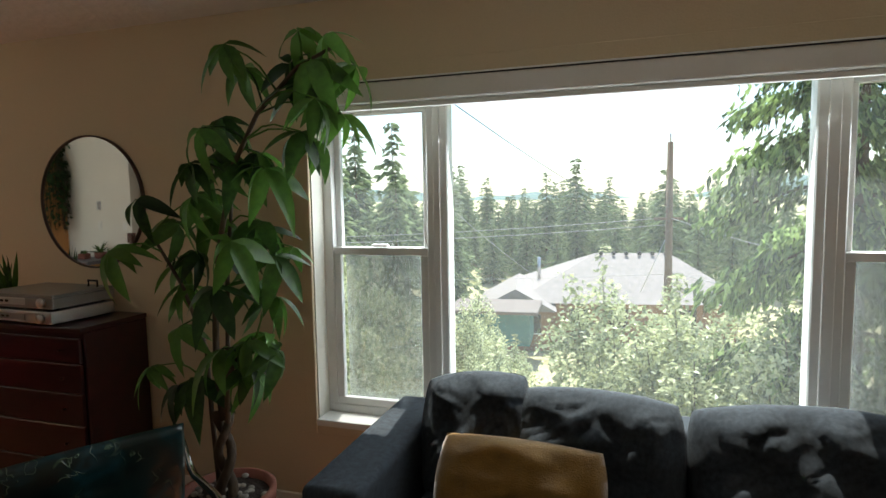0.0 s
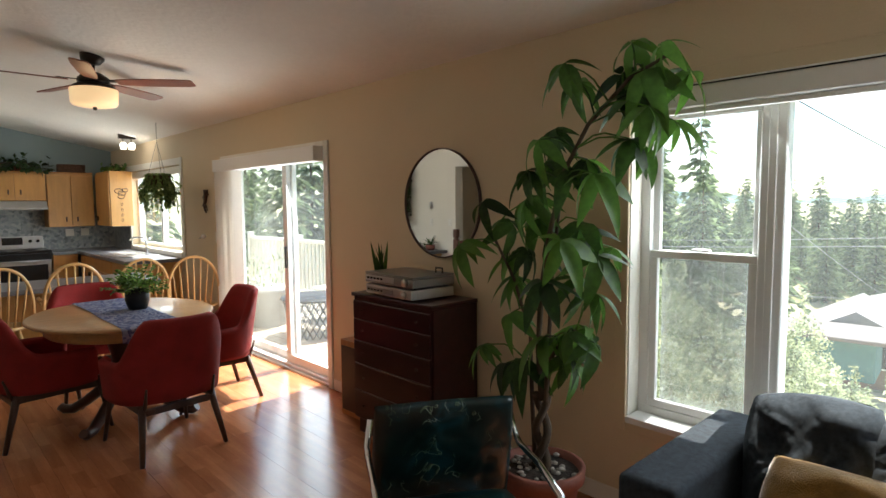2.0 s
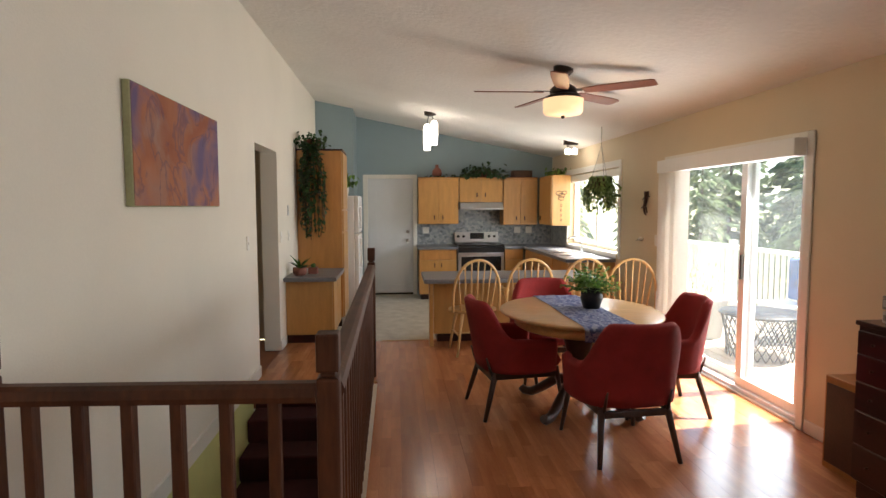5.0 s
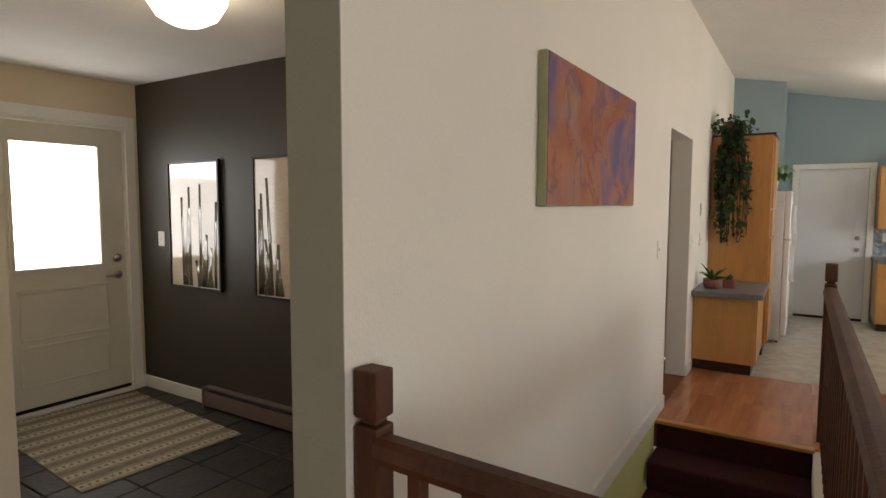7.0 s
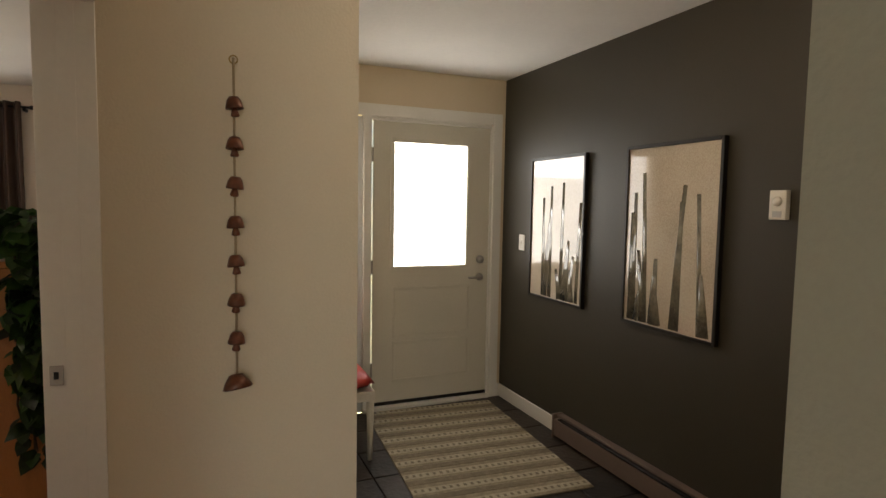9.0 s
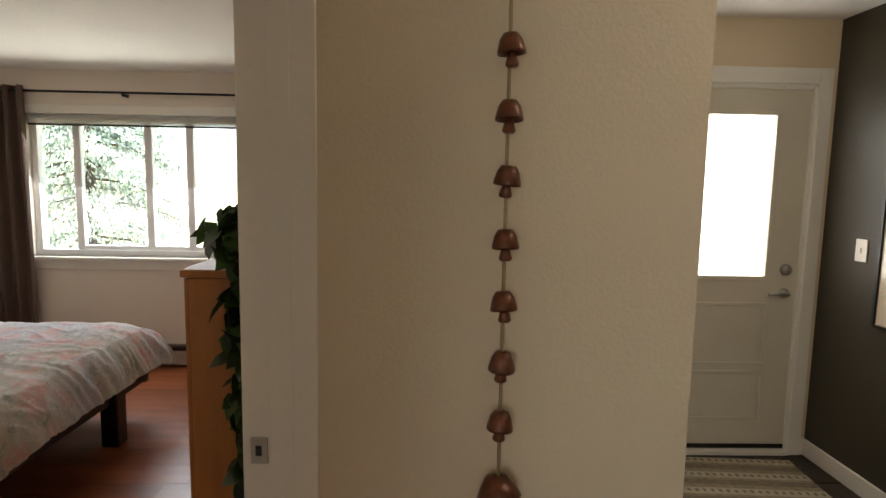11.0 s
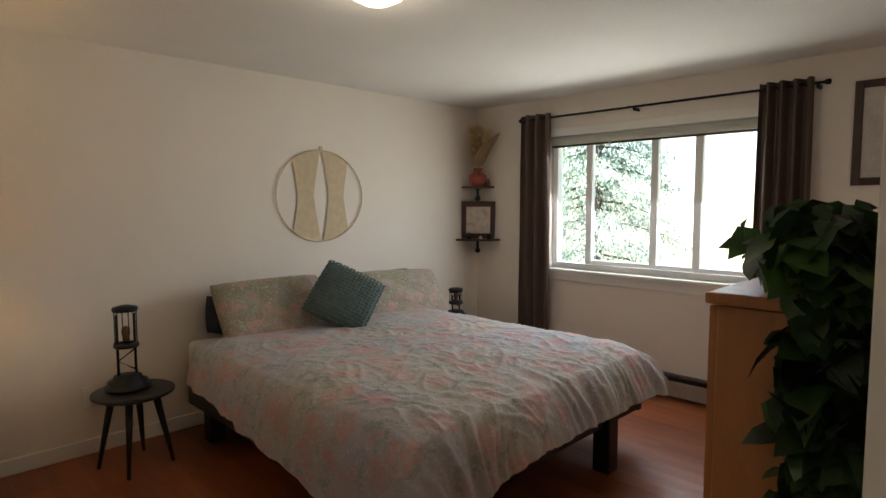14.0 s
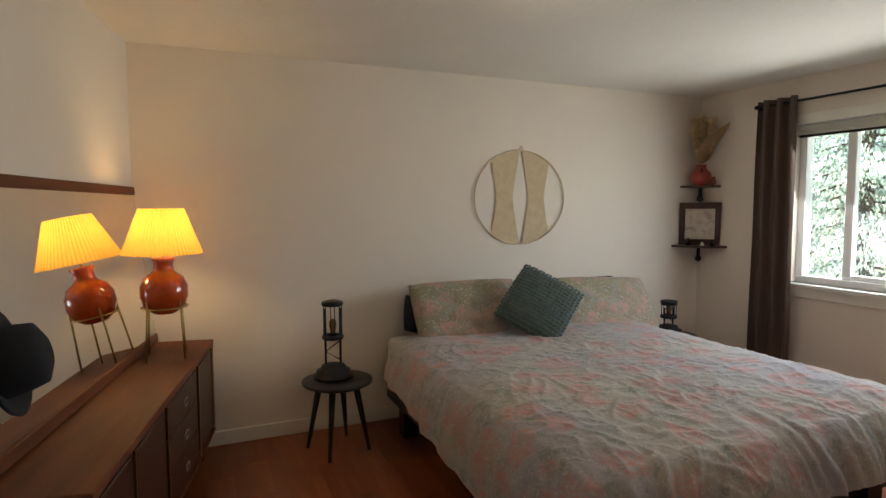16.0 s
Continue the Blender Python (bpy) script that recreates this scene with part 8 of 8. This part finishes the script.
def woods():
    rng = random.Random(77)
    kinds = [conifer("conifer", 14, 3.4, 1), conifer("conifer", 17, 3.6, 2, 34), conifer("conifer", 11, 3.1, 3, 26), conifer("conifer", 15, 2.8, 4, 32)]
    placed = []
    k = 0
    while len(placed) < 330:
        x, y = rng.uniform(-70, 40), rng.uniform(47, 84)
        if any((x - a) ** 2 + (y - b) ** 2 < 4 for a, b in placed):
            continue
        placed.append((x, y))
        z = ground_z(x, y) - 0.3
        s = rng.uniform(0.37, 0.54) * (1.35 if rng.random() < 0.07 else 1.0)
        if x < -22:
            s *= 1.15
        m = pose(x, y, z, 0, 0, rng.uniform(0, 360)) @ Matrix.Diagonal((s * 1.3, s * 1.3, s, 1))
        if k < 4:
            ob = kinds[k]
            ob.matrix_world = m
        else:
            src = kinds[k % 4]
            ob = copy_thing(src, pose(x, y, z))
            ob.matrix_world = m
        k += 1
    # nearer trees seen by the side sash and the deck door
    for x, y, s, i in ((-12.8, 25, 0.74, 1), (-10.6, 27.5, 0.66, 3), (-12.2, 31, 0.76, 1), (-15.5, 33, 0.85, 0), (-10.4, 36, 0.78, 0), (-14.5, 24, 1.0, 2), (-17, 30, 0.85, 1), (-22, 22, 0.9, 0), (-27, 26, 0.95, 3), (-31, 19, 0.9, 1), (-20, 16, 0.75, 2), (-25, 14, 0.8, 0), (-36, 24, 1.0, 2), (-15, 19, 0.62, 3), (-28, 34, 1.0, 0), (-24, 19, 0.95, 3), (-33, 15, 1.0, 2), (-29, 22, 1.05, 1), (-18, 25, 0.9, 0), (-22, 30, 1.0, 2), (-38, 18, 1.1, 0), (-16, 34, 0.9, 3), (-42, 12, 1.1, 1), (-35, 30, 1.1, 3), (-45, 22, 1.1, 2)):
        ob = copy_thing(kinds[i], pose(x, y, 0))
        ob.matrix_world = pose(x, y, ground_z(x, y) - 0.3, 0, 0, 40 * i + x * 17) @ Matrix.Diagonal((s, s, s, 1))


woods()


def cedar(x, y, z, height, spread, seed, label, count=7000, fine=1.0, leaves=None):
    rng = random.Random(seed)
    t = thing("cedar_tree", pose(x, y, z), label, "tree")
    part("trunk", tube([(0, 0, -0.5), (0.05, 0.05, height * 0.4), (0, 0, height * 0.95)], 0.16, 10, taper=0.03), BARK, t)
    bm = bmesh.new()
    limbs = bmesh.new()
    for b in range(64):
        h = height * (0.06 + 0.92 * b / 64)
        a = b * 2.399 + rng.uniform(-0.3, 0.3)
        ln = spread * (1 - 0.75 * h / height) * rng.uniform(0.7, 1.1)
        d = Vector((math.cos(a), math.sin(a), 0))
        pts = [d * ln * u + Vector((0, 0, h - 0.30 * ln * u * u)) for u in (0, 0.35, 0.7, 1.0)]
        tube(pts, 0.03, 5, limbs, taper=0.006)
        for _ in range(count // 64):
            u = rng.random() ** 0.6
            p = d * ln * u + Vector((rng.gauss(0, 0.16), rng.gauss(0, 0.16), h - 0.30 * ln * u * u + rng.gauss(0, 0.08)))
            s = rng.uniform(0.10, 0.24) * fine
            m = Matrix.Translation(p) @ pose(0, 0, 0, rng.uniform(-30, 30), rng.uniform(35, 85), math.degrees(a) + rng.uniform(-60, 60))
            bm.faces.new([bm.verts.new(m @ Vector(q)) for q in ((0, 0, 0), (0.4 * s, 0.2 * s, 0), (1.2 * s, 0.02 * s, -0.05 * s), (0.4 * s, -0.2 * s, 0))])
            bm.faces.new([bm.verts.new(m @ Vector(q)) for q in ((0.3 * s, 0, 0), (0.8 * s, 0.28 * s, 0.03), (1.0 * s, 0.10 * s, 0), (0.6 * s, 0.0, 0))])
    part("limbs", limbs, BARK, t)
    part("crown", bm, leaves or CEDAR, t)


cedar(3.05, 8.6, -3.5, 10.4, 2.75, 5, "drooping western cedar close to the living room window", 20000, 0.9)
cedar(5.6, 10.5, -3.2, 11, 3.0, 6, "tall western cedar behind the nearer one", 6000)
# Spray colour lightened to imitate overexposed glare outside the bedroom
GLARE_SPRAY = mat("glare_toned_cedar_sprays", (0.40, 0.56, 0.49), 0.45, vary=0.3, scale=1.0, bump=0.0, island=0.7, color2=(0.76, 0.88, 0.76), through_light=0.4)
cedar(5.4, -13.0, -0.3, 6.0, 2.2, 8, "drooping cedar outside the bedroom window, glare put into its colour", 24000, 0.48, GLARE_SPRAY)
cedar(9.2, -14.5, -0.3, 8.0, 2.6, 9, "tall cedar in the front yard", 18000, 0.6, GLARE_SPRAY)
cedar(6.4, -10.6, -0.3, 5.0, 1.7, 12, "small cedar near the bedroom window, glare put into its colour", 18000, 0.42, GLARE_SPRAY)


def bush(x, y, z, w, h, seed, count=1800, tall=0.0):
    rng = random.Random(seed)
    t = thing("lilac_bush", pose(x, y, z), "dense leafy shrub below the window, sunlight put into its leaf colour", "shrub", "shrubs below the window")
    bm, twigs = bmesh.new(), bmesh.new()
    lumps = [Vector((rng.uniform(-w, w) * 0.6, rng.uniform(-w, w) * 0.5, h * rng.uniform(0.35, 0.85))) for _ in range(16)]
    for c in lumps:
        tube([Vector((c.x * 0.3, c.y * 0.3, 0)), c * 0.6, c + Vector((0, 0, 0.15 * h))], 0.02, 5, twigs, taper=0.006)
    for k in range(count):
        c = rng.choice(lumps)
        d = Vector((rng.gauss(0, 1), rng.gauss(0, 1), rng.gauss(0, 1))).normalized()
        p = c + d * w * 0.30 * rng.uniform(0.5, 1.1)
        if rng.random() < 0.15:
            p = c + Vector((rng.gauss(0, 0.05), rng.gauss(0, 0.05), h * 0.28 * rng.random()))
        s = rng.uniform(0.05, 0.10)
        m = Matrix.Translation(p) @ pose(0, 0, 0, rng.uniform(-60, 60), rng.uniform(-40, 60), rng.uniform(0, 360))
        bm.faces.new([bm.verts.new(m @ Vector(q)) for q in ((0, 0, 0), (0.5 * s, 0.34 * s, 0.05 * s), (1.15 * s, 0, -0.1 * s), (0.5 * s, -0.34 * s, 0.05 * s))])
    part("branches", twigs, BARK, t)
    part("crown", bm, BUSH, t)
    return t


def shrubs():
    a = bush(-0.6, 7.0, -3.85, 1.4, 3.35, 1, 9500)
    b = bush(1.3, 7.6, -3.5, 1.5, 3.6, 2, 9500)
    rng = random.Random(9)
    for x, y, s in ((-1.6, 9.5, 0.78), (0.4, 9.0, 1.05), (-2.6, 7.2, 0.85), (2.4, 6.6, 0.9), (-4.2, 9.0, 1.0), (3.2, 5.2, 0.8), (-2.4, 12.5, 0.72), (-5.6, 13.5, 1.15), (-3.6, 15.0, 1.0), (-8.0, 16.0, 1.3), (2.0, 12.0, 1.1), (-7.0, 10.5, 1.1)):
        ob = copy_thing(a if rng.random() < 0.5 else b, pose(x, y, 0))
        ob.matrix_world = pose(x, y, ground_z(x, y) - 0.1, 0, 0, rng.uniform(0, 360)) @ Matrix.Diagonal((s, s, s * rng.uniform(0.98, 1.15), 1))


shrubs()


def neighbour_house():
    h = thing("neighbour_house", pose(-3.4, 36, -6.6, 0, 0, 8), "low brown house with a wide grey hip roof", "house")
    bx("wall", SIDING, h, -2.0, 9.0, -4, 5, 0, 2.5, 0.0)
    bm = bmesh.new()
    base = [(-2.6, -4.8, 2.4), (9.8, -4.8, 2.4), (9.8, 5.8, 2.4), (-2.6, 5.8, 2.4)]
    ridge = [(2.2, 0.5, 4.6), (6.5, 0.5, 4.6)]
    v = [bm.verts.new(p) for p in base + ridge]
    for f in ((0, 1, 5, 4), (1, 2, 5), (2, 3, 4, 5), (3, 0, 4), (3, 2, 1, 0)):
        bm.faces.new([v[i] for i in f])
    r = part("roof", bm, ROOF, h)
    for k in range(6):
        bx("roof_vent", IRON, r, 2.4 + k * 0.75, 2.6 + k * 0.75, 0.0, 0.2, 4.5, 4.72, 0.02)
    bm = bmesh.new()
    v = [bm.verts.new(p) for p in ((-4.6, -6.2, 2.2), (-0.3, -6.2, 2.2), (-0.3, 0, 2.2), (-4.6, 0, 2.2), (-2.4, -6.4, 3.4), (-2.4, 0, 3.4))]
    for f in ((0, 1, 4), (1, 2, 5, 4), (3, 0, 4, 5), (2, 3, 5)):
        bm.faces.new([v[i] for i in f])
    part("gable_roof", bm, ROOF, h)
    bx("gable_wall", SIDING, h, -4.1, -0.6, -5.8, 0, 0, 2.25, 0.0)
    for x in (-3.3, -1.6, 1.0, 3.0, 6.5):
        y = -5.85 if x < 0 else -4.05
        w = bx("window", BLACK, h, x - 0.5, x + 0.5, y, y + 0.02, 1.0, 2.0, 0.0)
        bx("frame", TRIM, w, x - 0.56, x + 0.56, y - 0.02, y - 0.005, 0.94, 1.0, 0.0)
    part("chimney", rod((-1.2, 0, 3.0), (-1.2, 0, 4.4), 0.10), STEEL, h)
    s = thing("shed_roof_building", pose(-5.6, 27, -5.25, 0, 0, 4), "long low shed with a pale flat roof and teal wall", "shed")
    bx("wall", mat("teal_shed_wall", (0.06, 0.16, 0.15), 0.7), s, -1.4, 1.9, -1.2, 1.2, 0, 1.5, 0.0)
    bx("roof", mat("pale_metal_roof", (0.16, 0.13, 0.12), 0.8), s, -1.9, 2.3, -1.6, 1.6, 1.5, 1.65, 0.02)


neighbour_house()


def utility_pole():
    p = thing("utility_pole", pose(1.9, 22, -5.6), "weathered wooden utility pole with wires", "utility pole")
    part("shaft", rod((0, 0, 0), (0, 0, 8.9), 0.16, 0.10, 12), POLE, p)
    part("insulator", rod((0, 0, 8.9), (0, 0, 9.2), 0.03), STEEL, p)
    bx("crossarm", POLE, p, -0.5, 0.5, -0.06, 0.06, 6.2, 6.3, 0.0)
    part("guy_wire", rod((0, 0, 5.8), (-0.9, 0.3, 3.6), 0.012, seg=5), STEEL, p)
    WIRE = mat("dark_overhead_cable", (0.03, 0.03, 0.03), 0.5)
    PALE = mat("pale_overhead_cable", (0.35, 0.36, 0.36), 0.5)

    def cable(a, b, sag, r, m):
        a, b = Vector(a), Vector(b)
        pts = [a.lerp(b, k / 16) - Vector((0, 0, sag * 4 * (k / 16) * (1 - k / 16))) for k in range(17)]
        o = part("overhead_cable", tube(pts, r, 5), m)
        tagged(o, "overhead cable running to the wooden pole" if m is WIRE else "pale overhead cable crossing the yard", "cable")
    cable((-2.2, 3.6, 3.35), (1.9, 22, 0.6), 0.5, 0.007, WIRE)
    cable((-2.3, 3.6, 3.0), (-3.6, 31, -3.0), 0.2, 0.006, PALE)
    cable((-40, 26, 0.3), (1.9, 22, 0.7), 0.8, 0.012, PALE)
    cable((-40, 26, 0.0), (1.9, 22, 0.45), 0.8, 0.012, PALE)
    cable((-40, 27, -2.2), (1.9, 22, -1.3), 0.6, 0.008, PALE)
    cable((1.9, 22, 0.7), (9, 16, -0.8), 0.3, 0.012, PALE)
    cable((1.9, 22, -1.2), (12, 18, -2.2), 0.3, 0.012, PALE)
    cable((-30, 14, 4.2), (-3.0, 5.4, 2.6), 0.3, 0.008, PALE)
    cable((-30, 14, 3.7), (-3.0, 5.4, 2.35), 0.3, 0.008, PALE)


utility_pole()


def deck():
    d = thing("deck", pose(0, 0, 0), "grey wooden deck outside the sliding door", "deck", kind="structure")
    DECK = mat("sunlit_deck_board", (0.42, 0.36, 0.29), 0.8, vary=0.15, scale=3, bump=0.2, fine=40, rand=0.3, stretch=(8, 1, 1))
    for k in range(17):
        y = NY + 0.19 + k * 0.145
        bx("deck_board", DECK, d, -10.5, -2.6, y, y + 0.135, -0.14, -0.10, 0.003)
    bx("joist", SIDING, d, -10.4, -2.7, 3.1, 5.4, -0.3, -0.141, 0.0)
    for x in (-10.3, -6.4, -2.75):
        bx("support", SIDING, d, x - 0.07, x + 0.07, 5.2, 5.34, -3.2, -0.3, 0.0)
    r = thing("deck_railing", pose(0, 0, 0), "white painted deck railing with thin balusters", "railing")
    RAILP = mat("white_deck_paint", (0.70, 0.68, 0.60), 0.6, vary=0.06, scale=6)
    for z0, z1 in ((-0.02, 0.03), (0.84, 0.90)):
        bx("rail", RAILP, r, -10.4, -2.65, 5.36, 5.44, z0, z1, 0.004)
    n = 64
    for k in range(n):
        x = -10.35 + k * 0.121
        part("baluster", boxes((x - 0.018, x + 0.018, 5.38, 5.42, 0.03, 0.84)), RAILP, r)
    for x in (-10.4, -8.5, -6.55, -4.6, -2.68):
        bx("post", RAILP, r, x - 0.045, x + 0.045, 5.35, 5.45, -0.10, 0.98, 0.004)
    t = thing("patio_table", pose(-5.75, 4.05, -0.10), "round black lattice metal patio table", "table")
    part("tabletop", lathe([(0, 0.45), (0.42, 0.45), (0.43, 0.46), (0.42, 0.475), (0, 0.475)], 36), IRON, t)
    for k in range(28):
        a, b = 2 * math.pi * k / 28, 2 * math.pi * (k + 3) / 28
        part("lattice", rod((0.40 * math.cos(a), 0.40 * math.sin(a), 0.45), (0.34 * math.cos(b), 0.34 * math.sin(b), 0.0), 0.006, seg=5), IRON, t)
        part("lattice", rod((0.40 * math.cos(b), 0.40 * math.sin(b), 0.45), (0.34 * math.cos(a), 0.34 * math.sin(a), 0.0), 0.006, seg=5), IRON, t)
    c = thing("patio_chair", pose(-6.4, 4.75, -0.10), "white patio chair with a blue towel", "chair")
    for x in (-0.22, 0.22):
        part("leg", tube([(x, -0.25, 0.0), (x, -0.22, 0.42), (x, 0.22, 0.42), (x, 0.28, 0.0)], 0.016, 6), WHITE_ENAMEL, c)
        part("back_post", tube([(x, 0.20, 0.42), (x, 0.28, 0.95)], 0.016, 6), WHITE_ENAMEL, c)
    bx("seat", WHITE_ENAMEL, c, -0.24, 0.24, -0.24, 0.24, 0.425, 0.45, 0.01, 2)
    bx("towel", mat("blue_towel", (0.06, 0.12, 0.30), 0.95, vary=0.3, scale=9, bump=0.4), c, -0.2, 0.2, 0.19, 0.31, 0.47, 0.97, 0.03, 3, "blue patterned towel")
    g = thing("planter_tub", pose(-6.75, 3.9, -0.10), "large grey planter tub with dry plants", "planter")
    part("tub", lathe([(0, 0), (0.26, 0), (0.32, 0.45), (0.34, 0.46), (0.34, 0.5), (0.29, 0.5), (0, 0.44)], 24), mat("grey_planter", (0.35, 0.34, 0.32), 0.7), g)
    rng = random.Random(31)
    bm = bmesh.new()
    for _ in range(240):
        leaflet_in(bm, pose(rng.gauss(0, 0.13), rng.gauss(0, 0.13), 0.46 + 0.45 * rng.random(), rng.uniform(-30, 30), rng.uniform(-85, -20), rng.uniform(0, 360)), rng.uniform(0.06, 0.14), 0.02, 0.2, 0.2, 2)
    part("foliage", bm, BUSH, g)


deck()

# ---- floor pieces ----
def plank_floor(name, x0, x1, y0, y1, material, width=0.19, length=1.2, seed=1, label="", holes=(), joint=0.0003):
    """Staggered planks, each a piece of its own, that share meshes by length."""
    top = thing(name, pose(0, 0, 0), label, "floor", kind="structure")
    rng = random.Random(seed)
    shared = {}
    y = y0
    while y < y1 - 0.01:
        w = min(width, y1 - y)
        x = x0
        first = rng.uniform(0.2, 1.0) * length
        while x < x1 - 0.005:
            ln = min(first if x == x0 else length, x1 - x)
            cx, cy = x + ln / 2, y + w / 2
            if not any(a <= cx <= b and c <= cy <= d for a, b, c, d in holes):
                key = (round(ln, 3), round(w, 3))
                if key not in shared:
                    bm = boxes((-ln / 2 + joint, ln / 2 - joint, -w / 2 + joint, w / 2 - joint, -0.0118, 0.0))
                    bmesh.ops.bevel(bm, geom=[e for e in bm.edges if all(v.co.z > -0.001 for v in e.verts)], offset=0.0004, segments=1, affect="EDGES")
                    me = bpy.data.meshes.new("plank")
                    bm.to_mesh(me)
                    bm.free()
                    me.materials.append(material)
                    shared[key] = me
                ob = new("plank", shared[key])
                ob.parent = top
                ob.location = (cx, cy, 0)
            x += ln
        y += width


plank_floor("floor_living", -6.37, EX, -0.02, NY, PLANK, seed=2, label="reddish laminate plank floor of the living room")
plank_floor("floor_landing", -6.37, -4.86, SY, -0.02, PLANK, seed=3, label="reddish laminate planks at the head of the steps")
plank_floor("floor_hall", -1.70, EX, -1.58, -0.02, PLANK, seed=4, label="reddish laminate plank floor of the hall")
plank_floor("floor_doorway", BELL_W, JAMB_W, BELL_Y, -1.58, PLANK, seed=6, label="reddish laminate planks before the bedroom")
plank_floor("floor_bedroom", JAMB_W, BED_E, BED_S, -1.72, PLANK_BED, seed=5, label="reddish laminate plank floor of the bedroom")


def tile_floor():
    top = thing("floor_entry", pose(0, 0, 0), "dark slate tile floor of the entry", "floor", kind="structure")
    s = 0.33
    bm = boxes((-s / 2 + 0.004, s / 2 - 0.004, -s / 2 + 0.004, s / 2 - 0.004, -0.0118, 0.0))
    bmesh.ops.bevel(bm, geom=[e for e in bm.edges if all(v.co.z > -0.001 for v in e.verts)], offset=0.003, segments=1, affect="EDGES")
    me = bpy.data.meshes.new("tile")
    bm.to_mesh(me)
    bm.free()
    me.materials.append(SLATE)
    for i in range(5):
        for j in range(11):
            ob = new("tile", me)
            ob.parent = top
            ob.location = (ENT_W + s * (i + 0.5), ENT_S + s * (j + 0.5), 0)


tile_floor()
